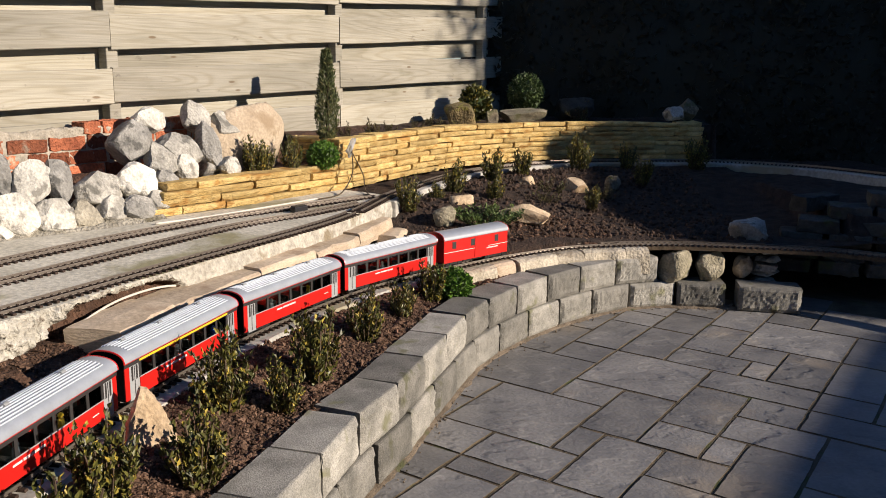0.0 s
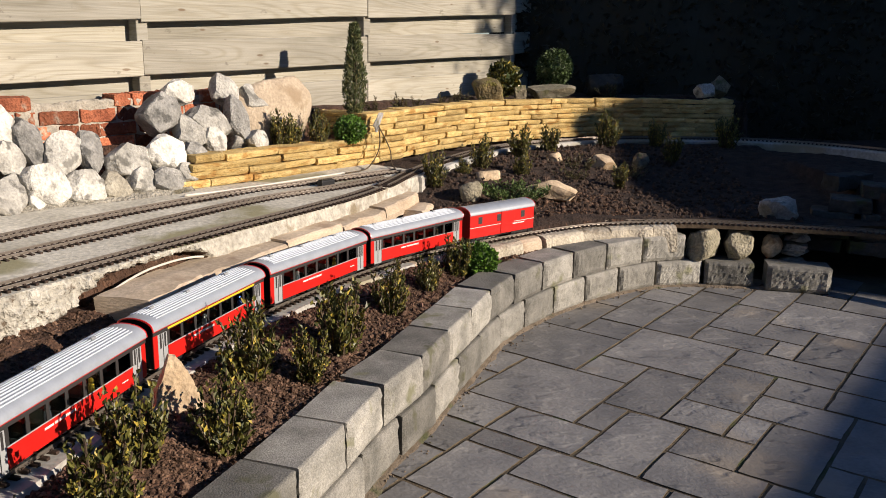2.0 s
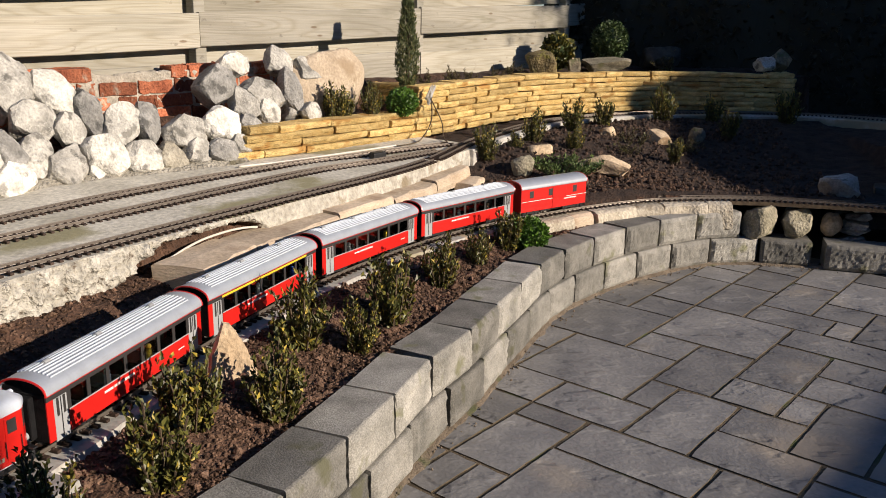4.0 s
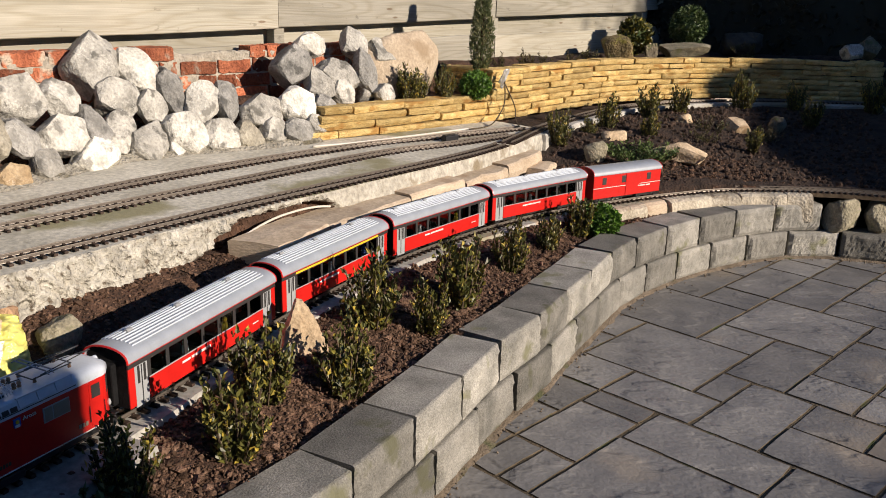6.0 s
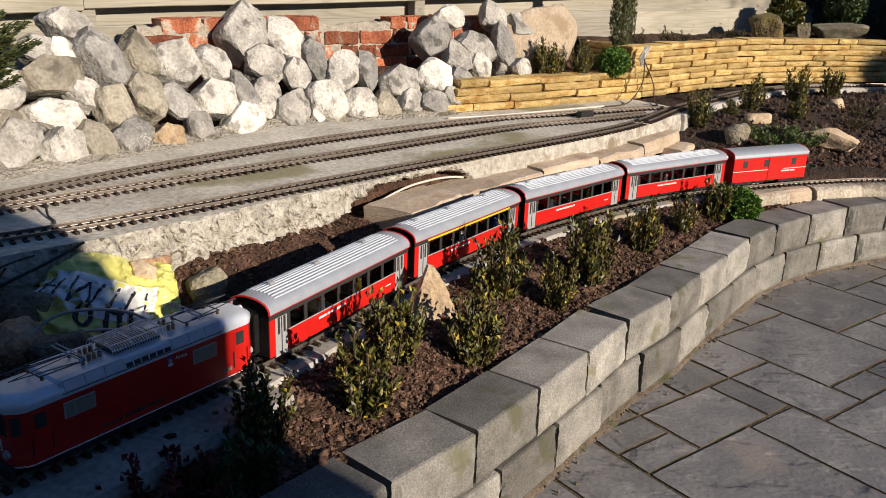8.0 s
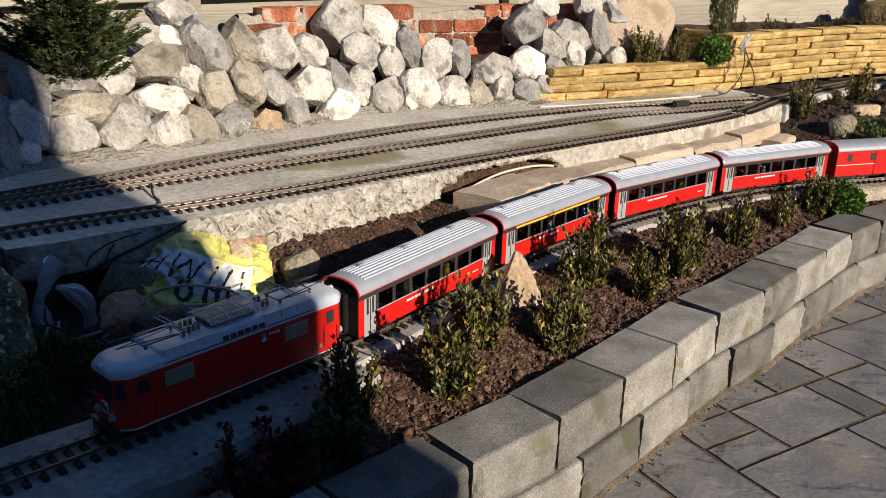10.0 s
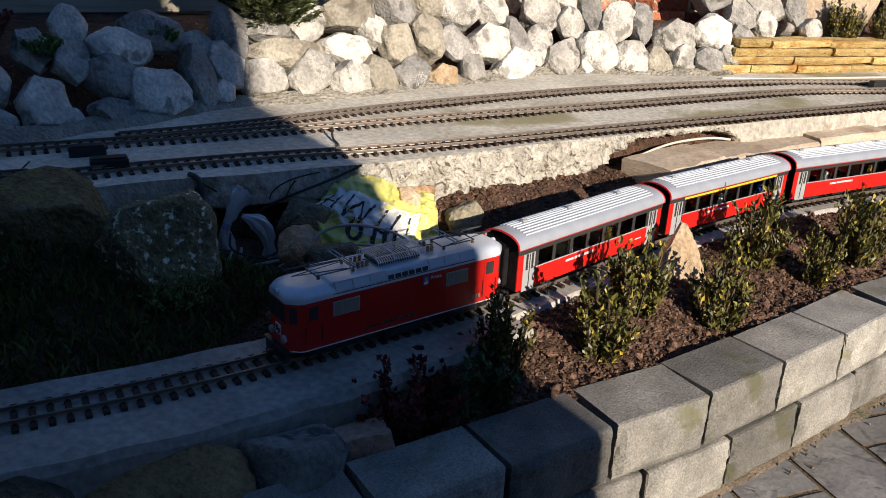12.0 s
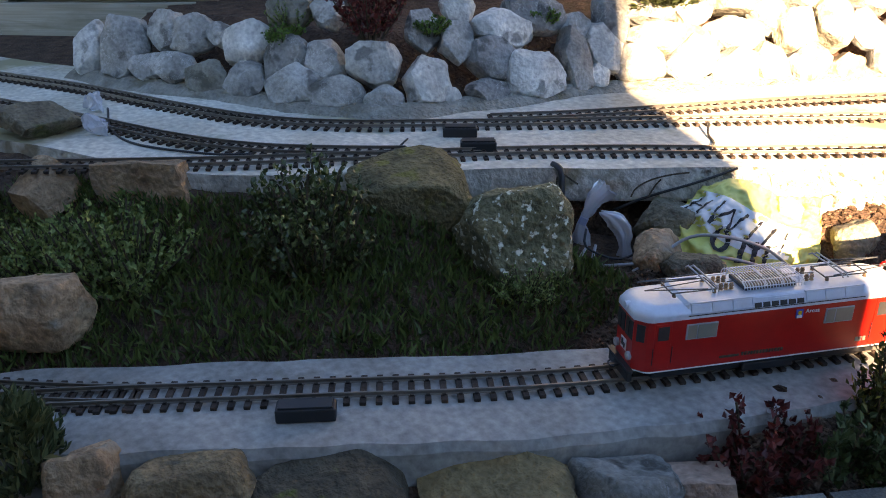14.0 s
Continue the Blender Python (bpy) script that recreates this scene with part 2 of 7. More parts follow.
CLOD = material("soil_clods", (0.058, 0.033, 0.022), (0.21, 0.13, 0.09), 40.0, 0.97, 0.9, 150.0, vary=0.6, island=True, spec=0.15)
LIMESTONE = rock_material("limestone", (0.25, 0.24, 0.215), (0.56, 0.538, 0.49), (0.88, 0.86, 0.8))
BLUE_STONE = rock_material("blue_grey_limestone", (0.2, 0.195, 0.182), (0.43, 0.417, 0.39), (0.85, 0.83, 0.78))
WHITE_STONE = rock_material("white_limestone", (0.42, 0.402, 0.36), (0.78, 0.755, 0.69), (0.82, 0.8, 0.75))
QUARTZ_STONE = rock_material("quartz_veined_stone", (0.105, 0.1, 0.085), (0.26, 0.25, 0.225), (0.62, 0.61, 0.58))
TAN_STONE = rock_material("tan_limestone", (0.25, 0.225, 0.175), (0.43, 0.395, 0.32), (0.62, 0.57, 0.48))
RUST_STONE = rock_material("rusty_limestone", (0.29, 0.2, 0.11), (0.47, 0.36, 0.23), (0.6, 0.52, 0.42))
ROCK_MORTAR = material("grey_rock_mortar", (0.24, 0.22, 0.175), (0.42, 0.39, 0.33), 14.0, 0.95, 1.0, 70.0, spots=(0.17, 0.15, 0.1), spot_scale=6.0, spot_size=0.58, depth=0.02)
BOULDER = material("weathered_boulder", (0.12, 0.1, 0.068), (0.27, 0.225, 0.155), 16.0, 0.85, 0.9, 75.0, spots=(0.11, 0.115, 0.05), spot_scale=9.0, spot_size=0.57, vary=0.25, depth=0.018, grainy=0.9)
FIELD_STONE = material("olive_field_stone", (0.2, 0.18, 0.125), (0.38, 0.34, 0.25), 14.0, 0.85, 0.8, 75.0, spots=(0.17, 0.165, 0.085), spot_scale=9.0, spot_size=0.58, vary=0.2, depth=0.016, grainy=0.85)
LICHEN = material("lichened_boulder", (0.13, 0.115, 0.058), (0.28, 0.24, 0.13), 18.0, 0.9, 1.0, 60.0, spots=(0.72, 0.72, 0.58), spot_scale=58.0, spot_size=0.575, depth=0.025, grainy=0.9)
MOSSY = material("mossy_boulder", (0.11, 0.085, 0.04), (0.25, 0.19, 0.092), 12.0, 0.9, 1.0, 60.0, spots=(0.2, 0.175, 0.042), spot_scale=13.0, spot_size=0.56, depth=0.024, grainy=0.95)
RED_ROCK = material("reddish_rock", (0.27, 0.155, 0.09), (0.56, 0.35, 0.21), 13.0, 0.9, 0.9, 55.0, spots=(0.3, 0.24, 0.18), spot_scale=8.0, spot_size=0.58, vary=0.2, depth=0.018, grainy=0.9)
SANDSTONE = material("pale_sandstone", (0.44, 0.32, 0.2), (0.66, 0.52, 0.36), 9.0, 0.9, 0.7, 70.0, spots=(0.36, 0.23, 0.12), spot_scale=5.0, spot_size=0.6, vary=0.15, depth=0.01, grainy=0.7)
SLAB_STONE = material("split_sandstone", (0.45, 0.35, 0.25), (0.65, 0.53, 0.4), 6.0, 0.9, 0.4, 60.0, spots=(0.36, 0.26, 0.18), spot_scale=4.0, spot_size=0.6, vary=0.15, stretch=(1, 1, 3), depth=0.006)
CREAM_STONE = material("cream_sandstone", (0.38, 0.3, 0.215), (0.53, 0.43, 0.32), 6.0, 0.9, 0.5, 60.0, spots=(0.32, 0.24, 0.16), spot_scale=4.0, spot_size=0.62, depth=0.012)
PALE_STONE = material("pale_bed_stone", (0.36, 0.315, 0.245), (0.56, 0.5, 0.405), 10.0, 0.9, 0.8, 60.0, spots=(0.25, 0.2, 0.14), spot_scale=7.0, spot_size=0.6, vary=0.18, depth=0.014, grainy=0.7)
YELLOW_STONE = material("yellow_walling_stone", (0.54, 0.35, 0.11), (0.8, 0.6, 0.265), 12.0, 0.85, 1.0, 80.0, spots=(0.46, 0.25, 0.07), spot_scale=7.0, spot_size=0.58, vary=0.26, stretch=(1, 1, 2.5), depth=0.016, grainy=0.7)
BRICK = material("old_brick", (0.3, 0.085, 0.042), (0.58, 0.2, 0.1), 9.0, 0.92, 1.0, 80.0, spots=(0.5, 0.4, 0.31), spot_scale=9.0, spot_size=0.58, vary=0.6, depth=0.016, grainy=0.9)
MORTAR = material("lime_mortar", (0.3, 0.27, 0.22), (0.48, 0.43, 0.36), 20.0, 0.95, 0.8, 90.0, depth=0.01)
FENCE_WOOD = wood_material("weathered_fence_board")
ROOF_GREY = plain("grey_coach_roof", (0.34, 0.37, 0.42), 0.35, 0.1)
DARK_BROWN = material("dark_brown_boulder", (0.055, 0.043, 0.028), (0.135, 0.105, 0.068), 14.0, 0.88, 1.0, 65.0, spots=(0.12, 0.125, 0.03), spot_scale=15.0, spot_size=0.63, depth=0.02, grainy=0.9)
GOLD_STONE = material("golden_sandstone", (0.2, 0.125, 0.058), (0.41, 0.275, 0.13), 9.0, 0.88, 0.9, 60.0, spots=(0.14, 0.09, 0.05), spot_scale=7.0, spot_size=0.56, depth=0.02, grainy=0.8)
PINK_STONE = material("pink_sandstone", (0.38, 0.22, 0.16), (0.55, 0.36, 0.27), 10.0, 0.88, 0.7, 60.0, spots=(0.33, 0.27, 0.23), spot_scale=8.0, spot_size=0.6, depth=0.014, grainy=0.8)
# stone with its base colour lowered to stand for deep shade
SHADE_STONE = material("shade_dark_stone", (0.04, 0.038, 0.033), (0.1, 0.09, 0.075), 9.0, 0.85, 0.7, 60.0, spots=(0.06, 0.07, 0.03), spot_scale=6.0, spot_size=0.58, vary=0.3, depth=0.012)
RAIL = plain("brass_rail", (0.25, 0.215, 0.185), 0.42, 0.7)
SLEEPER = material("brown_sleeper", (0.028, 0.018, 0.014), (0.07, 0.045, 0.034), 40.0, 0.65, 0.2, 200.0, vary=0.25, spec=0.25)
RUBBER = material("black_rubber", (0.008, 0.008, 0.009), (0.016, 0.016, 0.017), 30.0, 0.95, 0.2, 150.0, spec=0.1)
OCHRE = material("ochre_sandstone", (0.15, 0.095, 0.05), (0.33, 0.22, 0.12), 12.0, 0.9, 0.9, 60.0, spots=(0.1, 0.085, 0.06), spot_scale=11.0, spot_size=0.57, vary=0.2, depth=0.022, grainy=0.95)
BLACK = plain("black_plastic", (0.015, 0.015, 0.017), 0.45)
RED = plain("red_train_paint", (0.56, 0.016, 0.012), 0.3)
# silver paint with the blue of the reflected sky mixed into its colour
SILVER = plain("silver_sky_tint_paint", (0.62, 0.67, 0.74), 0.3, 0.12)
GREY = plain("grey_door_paint", (0.34, 0.35, 0.36), 0.4)
DARKGREY = plain("dark_window_frame", (0.035, 0.033, 0.033), 0.4)
WHITE = plain("white_paint", (0.75, 0.75, 0.72), 0.4)
YELLOW = plain("yellow_stripe_paint", (0.75, 0.5, 0.03), 0.4)
BLUE = plain("blue_paint", (0.03, 0.1, 0.5), 0.4)
PANE = glass("window_pane")
BEIGE = plain("dull_beige", (0.27, 0.235, 0.18), 0.5)
STEEL = plain("dark_steel", (0.12, 0.12, 0.12), 0.4, 0.8)
CABLE = plain("grey_cable", (0.35, 0.35, 0.36), 0.5)
WHITE_CABLE = plain("white_hose", (0.62, 0.58, 0.52), 0.5)
LEAF = leaf_material("shrub_leaf", (0.03, 0.036, 0.009), (0.13, 0.125, 0.027), (0.46, 0.34, 0.055))
BOX_LEAF = leaf_material("box_leaf", (0.04, 0.1, 0.014), (0.125, 0.24, 0.03))
CONIFER = leaf_material("conifer_needles", (0.045, 0.065, 0.025), (0.135, 0.155, 0.06), (0.24, 0.21, 0.09), 0.6)
DARK_LEAF = leaf_material("dark_leaf", (0.035, 0.06, 0.02), (0.09, 0.13, 0.045), None, 0.4)
BUSH_LEAF = leaf_material("bush_leaf", (0.035, 0.048, 0.016), (0.095, 0.125, 0.036), (0.2, 0.23, 0.08), 0.35)
JUNIPER = leaf_material("juniper_needles", (0.06, 0.1, 0.025), (0.14, 0.2, 0.055), None, 0.6)
HEATH_LEAF = leaf_material("heath_leaf", (0.035, 0.03, 0.014), (0.105, 0.08, 0.032), (0.16, 0.18, 0.05), 0.5)
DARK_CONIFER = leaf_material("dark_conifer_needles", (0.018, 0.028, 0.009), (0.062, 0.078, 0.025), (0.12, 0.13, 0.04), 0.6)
# leaves near black: the hedge's deep shade is put into their colour
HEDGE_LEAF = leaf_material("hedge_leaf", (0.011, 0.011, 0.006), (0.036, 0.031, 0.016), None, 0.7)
RED_LEAF = leaf_material("red_leaf", (0.06, 0.008, 0.008), (0.19, 0.024, 0.018), None, 0.5)
GREY_LEAF = leaf_material("sedum_leaf", (0.08, 0.13, 0.03), (0.22, 0.28, 0.085), None, 0.6)
GRASS = leaf_material("grass_blade", (0.04, 0.065, 0.014), (0.12, 0.165, 0.04), None, 0.5)
STEM = material("woody_stem", (0.06, 0.04, 0.025), (0.11, 0.08, 0.05), 30.0, 0.9, 0.4, 90.0)

# ---- building tools ----
def part(name, geo, mat, parent=None, label="", smooth=False):
    """Links a mesh, a bmesh or (verts, faces) as one object."""
    if isinstance(geo, bmesh.types.BMesh):
        me = bpy.data.meshes.new(name)
        geo.to_mesh(me)
        geo.free()
    elif isinstance(geo, tuple):
        me = bpy.data.meshes.new(name)
        me.from_pydata([tuple(v) for v in geo[0]], [], [tuple(f) for f in geo[1]])
        me.update()
    else:
        me = geo
    if mat and not me.materials:
        me.materials.append(mat)
    if smooth:
        me.shade_smooth()
    ob = new(name, me)
    ob.parent = parent
    if label:
        tagged(ob, label)
    return ob


def empty(name, m, label, category, group="", kind=""):
    ob = new(name)
    ob.matrix_world = m
    return tagged(ob, label, category, group, kind)


def box_into(bm, cx, cy, cz, sx, sy, sz, bevel=0.0, turn=None):
    m = Matrix.Translation((cx, cy, cz)) @ (turn or Matrix.Identity(4)) @ Matrix.Diagonal((sx, sy, sz, 1))
    made = bmesh.ops.create_cube(bm, size=1, matrix=m)["verts"]
    if bevel:
        edges = list({e for v in made for e in v.link_edges})
        bmesh.ops.bevel(bm, geom=edges, offset=bevel, segments=2, affect="EDGES", profile=0.5)


def boxed(*boxes, bevel=0.0):
    bm = bmesh.new()
    for b in boxes:
        box_into(bm, *b[:6], bevel=bevel if len(b) < 7 else b[6])
    return bm


def cyl_into(bm, a, b, r, n=12, r2=None):
    a, b = Vector(a), Vector(b)
    m = Matrix.Translation((a + b) / 2) @ (b - a).to_track_quat("Z", "Y").to_matrix().to_4x4()
    bmesh.ops.create_cone(bm, cap_ends=True, segments=n, radius1=r, radius2=r if r2 is None else r2, depth=(b - a).length, matrix=m)


def smooth_line(pts, step=0.03):
    """An even polyline through points, by Catmull-Rom."""
    p = [Vector(q).to_3d() if len(q) == 2 else Vector(q) for q in pts]
    p = [2 * p[0] - p[1]] + p + [2 * p[-1] - p[-2]]
    out = []
    for a, b, c, d in zip(p, p[1:], p[2:], p[3:]):
        n = max(2, int((c - b).length / (step / 3)))
        for i in range(n):
            t = i / n
            out.append(0.5 * (2 * b + (c - a) * t + (2 * a - 5 * b + 4 * c - d) * t * t + (3 * b - a - 3 * c + d) * t ** 3))
    out.append(p[-2])
    even, run = [out[0]], 0.0
    for a, b in zip(out, out[1:]):
        seg = (b - a).length
        while run + seg >= step:
            k = (step - run) / seg
            a = a.lerp(b, k)
            even.append(a.copy())
            seg, run = (b - a).length, 0.0
        run += seg
    return even


class Line:
    """A plan curve that can be asked for the place and heading at a length along it."""

    def __init__(self, pts, step=0.02):
        self.p, self.step = smooth_line(pts, step), step
        self.length = step * (len(self.p) - 1)
        self.xy = np.array([(q.x, q.y) for q in self.p])

    def at(self, s):
        i = min(max(int(s / self.step), 0), len(self.p) - 2)
        k = s / self.step - i
        return self.p[i].lerp(self.p[i + 1], k)

    def heading(self, s):
        d = self.at(s + 0.02) - self.at(s - 0.02)
        return math.atan2(d.y, d.x)

    def side(self, s, off):
        """The point off metres to the left of the curve at s."""
        h = self.heading(s)
        return self.at(s) + Vector((-math.sin(h), math.cos(h), 0)) * off

    def signed(self, x, y):
        """The distance of a plan point, positive on the left, and the length along."""
        d = self.xy - (x, y)
        i = int(np.argmin((d * d).sum(1)))
        j = min(i, len(self.xy) - 2)
        t = self.xy[j + 1] - self.xy[j]
        e = np.array((x, y)) - self.xy[i]
        return math.copysign(float(np.hypot(*e)), t[0] * e[1] - t[1] * e[0]), i * self.step


def strip(rows):
    """Verts and faces of a sheet through rows of points."""
    v, f, n = [], [], len(rows[0])
    for r in rows:
        v += [tuple(q) for q in r]
    for i in range(len(rows) - 1):
        for j in range(n - 1):
            a = i * n + j
            f.append((a, a + 1, a + n + 1, a + n))
    return v, f


def sweep(line, s0, s1, profile, step=0.03):
    """A closed profile of (left, up) points carried along a curve, with end caps."""
    n = max(2, int((s1 - s0) / step))
    rows = []
    for i in range(n + 1):
        s = s0 + (s1 - s0) * i / n
        rows.append([line.side(s, a) + Vector((0, 0, b)) for a, b in profile])
    v, f = strip([r + [r[0]] for r in rows])
    m = len(profile) + 1
    f.append(tuple(range(m - 2, -1, -1)))
    f.append(tuple((n) * m + k for k in range(m - 1)))
    return v, f


def tube(pts, r, n=6, step=0.02):
    line = smooth_line(pts, step)
    v, f = [], []
    for i, p in enumerate(line):
        d = (line[min(i + 1, len(line) - 1)] - line[max(i - 1, 0)]).normalized()
        a = d.orthogonal().normalized() if i == 0 else (a - d * a.dot(d)).normalized()
        b = d.cross(a)
        for k in range(n):
            t = 2 * math.pi * k / n
            v.append(p + r * (math.cos(t) * a + math.sin(t) * b))
    for i in range(len(line) - 1):
        for k in range(n):
            f.append((i * n + k, i * n + (k + 1) % n, (i + 1) * n + (k + 1) % n, (i + 1) * n + k))
    f.append(tuple(range(n - 1, -1, -1)))
    f.append(tuple((len(line) - 1) * n + k for k in range(n)))
    return v, f


def rock_mesh(seed, level=4, cuts=9, rough=0.04, lowcut=0.5, highcut=0.8, sharp=28.0):
    """A unit stone: a ball cut by random planes, then roughened."""
    rnd = random.Random(seed)
    bm = bmesh.new()
    bmesh.ops.create_icosphere(bm, subdivisions=level, radius=1.0)
    planes = []
    for axis in ((1, 0, 0), (-1, 0, 0), (0, 1, 0), (0, -1, 0), (0, 0, 1), (0, 0, -1)):
        nrm = (Vector(axis) + 0.33 * Vector((rnd.gauss(0, 1), rnd.gauss(0, 1), rnd.gauss(0, 1)))).normalized()
        planes.append((nrm, rnd.uniform(lowcut, lowcut + 0.12)))
    for _ in range(cuts):
        nrm = Vector((rnd.gauss(0, 1), rnd.gauss(0, 1), rnd.gauss(0, 1))).normalized()
        planes.append((nrm, rnd.uniform(lowcut + 0.1, highcut)))
    shift = Vector((seed * 3.7 % 50, seed * 1.3 % 50, seed * 2.1 % 50))
    for vert in bm.verts:
        p = vert.co.copy()
        for _ in range(2):
            for nrm, d in planes:
                k = p.dot(nrm) - d
                if k > 0:
                    p -= nrm * k
        u = vert.co
        p += u * (noise.noise(p * 2.0 + shift) * rough * 1.6 + noise.noise(p * 6 + shift) * rough * 0.7 + noise.noise(p * 15 + shift) * rough * 0.35)
        vert.co = p
    lo = [min(v.co[i] for v in bm.verts) for i in range(3)]
    hi = [max(v.co[i] for v in bm.verts) for i in range(3)]
    for vert in bm.verts:
        vert.co = Vector([(vert.co[i] - (lo[i] + hi[i]) / 2) / (hi[i] - lo[i]) for i in range(3)])
    me = bpy.data.meshes.new("stone")
    bm.to_mesh(me)
    bm.free()
    me.shade_smooth()
    if sharp:
        me.set_sharp_from_angle(angle=radians(sharp))
    return me


def stone_pose(x, y, z, sx, sy, sz, turn=0.0, tilt=0.0, lean=0.0):
    return pose(x, y, z, tilt, lean, turn) @ Matrix.Diagonal((sx, sy, sz, 1))


def leaves(spots, size, wide, rnd, droop=0.2):
    """Folded leaf blades at (place, direction) spots."""
    v, f = [], []
    for p, d in spots:
        d = d.normalized()
        s = d.cross(Vector((rnd.gauss(0, 1), rnd.gauss(0, 1), rnd.gauss(0, 1)))).normalized()
        up = s.cross(d)
        ln, w = size * rnd.uniform(0.65, 1.25), size * wide * rnd.uniform(0.8, 1.2)
        a = len(v)
        mid = p + d * ln * 0.45
        v += [p, mid + s * w + up * w * 0.3, p + d * ln - up * droop * ln, mid - s * w + up * w * 0.3]
        f.append((a, a + 1, a + 2))
        f.append((a, a + 2, a + 3))
    return v, f

# ---- plan ----
BED, UP = 0.36, 0.60            # tops of the lower and the upper concrete track beds
WALL_TOP = 0.30
LOW = Line([(-2.3, -1.3), (-1.98, -0.6), (-1.80, -0.17), (-1.56, 0.3), (-1.31, 0.80), (-1.12, 1.34), (-1.0, 1.75), (-0.89, 2.28), (-0.65, 2.98), (-0.24, 3.70),
            (0.2, 4.17), (0.6, 4.5), (0.95, 4.70), (1.43, 4.79), (1.8, 4.77), (2.35, 4.67), (2.65, 4.53), (3.3, 4.1), (3.9, 3.4)])
WALL = Line([(-1.45, -0.62), (-1.05, 0.16), (-0.80, 0.68), (-0.567, 1.236), (-0.448, 1.504), (-0.347, 1.788), (-0.252, 2.073), (-0.163, 2.359), (-0.046, 2.635),
             (0.11, 3.10), (0.32, 3.66), (0.64, 4.13), (1.03, 4.50), (1.4, 4.68), (1.83, 4.66), (2.2, 4.60)])
EDGE = Line([(-3.9, -0.75), (-2.91, -0.05), (-2.42, 0.27), (-2.24, 0.51), (-2.02, 0.95), (-1.79, 1.35), (-1.62, 1.65), (-1.45, 2.04), (-1.12, 2.73), (-0.66, 3.62), (-0.33, 4.4), (-0.1, 5.0)])
FOOT = Line([(-4.6, -0.3), (-3.85, 0.19), (-3.53, 0.35), (-3.1, 0.65), (-2.63, 0.99), (-2.53, 1.37), (-2.48, 1.82), (-2.33, 2.24), (-2.2, 2.63), (-1.99, 3.45), (-1.57, 3.9),
             (-1.35, 4.14), (-0.96, 4.66), (-0.67, 5.06), (-0.35, 5.51), (0.02, 6.15), (0.46, 6.72), (1.19, 7.25), (1.67, 7.36), (2.55, 7.42)])
RING = Line([(-0.62, 3.72), (-0.36, 4.35), (-0.2, 4.95), (0.02, 5.55), (0.3, 6.15), (0.65, 6.6), (1.2, 7.0), (1.78, 7.17), (2.5, 7.22), (3.0, 7.05), (3.4, 6.75), (3.75, 6.2), (4.0, 5.4), (4.05, 4.6)])
YELLOW_FROM = FOOT.signed(-1.35, 4.14)[1]
HIGH_FROM = FOOT.signed(-0.5, 5.3)[1]
FENCE_AT, FENCE_WAY = Vector((-2.3, 4.0, 0)), Vector((0.584, 0.812, 0)).normalized()


def ease(x, a, b):
    t = min(max((x - a) / (b - a), 0.0), 1.0)
    return t * t * (3 - 2 * t)


def soil_height(x, y):
    """The garden's bare ground."""
    low, sl = LOW.signed(x, y)
    foot, sf = FOOT.signed(x, y)
    edge, _ = EDGE.signed(x, y)
    ring, _ = RING.signed(x, y)
    bump = 0.016 * noise.noise((x * 3, y * 3, 1)) + 0.01 * noise.noise((x * 11, y * 11, 4)) + 0.006 * noise.noise((x * 30, y * 30, 7))
    if low < 0:
        wall, _ = WALL.signed(x, y)
        z = 0.289 + 0.056 * ease(wall, 0.2, 0.42) * ease(-low, 0.6, 0.15) + bump
        if y < 1.15:
            z -= 0.06 * ease(y, 1.15, 0.9)
        return z
    garden = 0.42 * ease(y, 1.75, 1.2) + 0.325 * (1 - ease(y, 1.75, 1.2))
    z = 0.33 + (garden - 0.33) * ease(low, 0.1, 0.35)
    if y > 3.2:
        z = 0.345 + 0.2 * ease(-ring, 1.6, 0.12) * ease(y, 4.2, 5.2) + 0.02 * ease(y, 3.2, 3.6)
    if y < 3.4 and edge > -0.35:
        z += (0.06 + 0.09 * ease(y, 1.6, 1.95)) * ease(edge, -0.27, -0.03)
    if edge > -0.3:
        z -= 0.065 * ease(edge, -0.3, -0.15) * ease(y, 1.05, 1.2) * ease(y, 1.65, 1.5)
    if y < 1.0 and edge > -0.4:
        z += 0.075 * ease(edge, -0.4, -0.02) * ease(y, 1.0, 0.7)
    if edge > 0.06 and foot < 0.0 and y < 5.0:
        z = UP - 0.12
    if x > 2.66 and y > 4.9:
        return 0.53 + bump
    if sf < 1.0 and foot > 0:
        return 0.57
    if foot > 0 and not (sf > YELLOW_FROM and foot < 0.1):
        if sf > HIGH_FROM:
            z = 0.90
        elif sf > YELLOW_FROM:
            z = 0.75
        else:
            z = min(0.5 + 0.8 * foot, 0.8)
        if sf > HIGH_FROM - 0.25 and foot > 0.45:
            z = max(z, 0.92)
    return z + bump


# ---- ground and patio ----
part("ground", boxed((0, 0, -0.30, 600, 600, 0.5)), JOINT)
tagged(bpy.data.objects["ground"], "dark earth and sand under the patio", "ground", kind="structure")

rows = []
for iy in range(0, 290):
    y = -1.6 + iy * 0.036
    rows.append([(-5.2 + ix * 0.036, y, soil_height(-5.2 + ix * 0.036, y)) for ix in range(0, 265)])
gv, gf = strip(rows)


def in_garden(x, y):
    d, s = WALL.signed(x, y)
    return d > 0.15 and (x < 2.15 or y > 4.75)


keep = [f for f in gf if all(in_garden(gv[k][0], gv[k][1]) for k in (f[0], f[2]))]
used = sorted({k for f in keep for k in f})
back = {k: i for i, k in enumerate(used)}
soil = part("soil_bed", ([gv[k] for k in used], [tuple(back[k] for k in f) for f in keep]), SOIL, smooth=True)
# the far bed's faces take a darker soil colour
soil.data.materials.append(BED_SOIL)
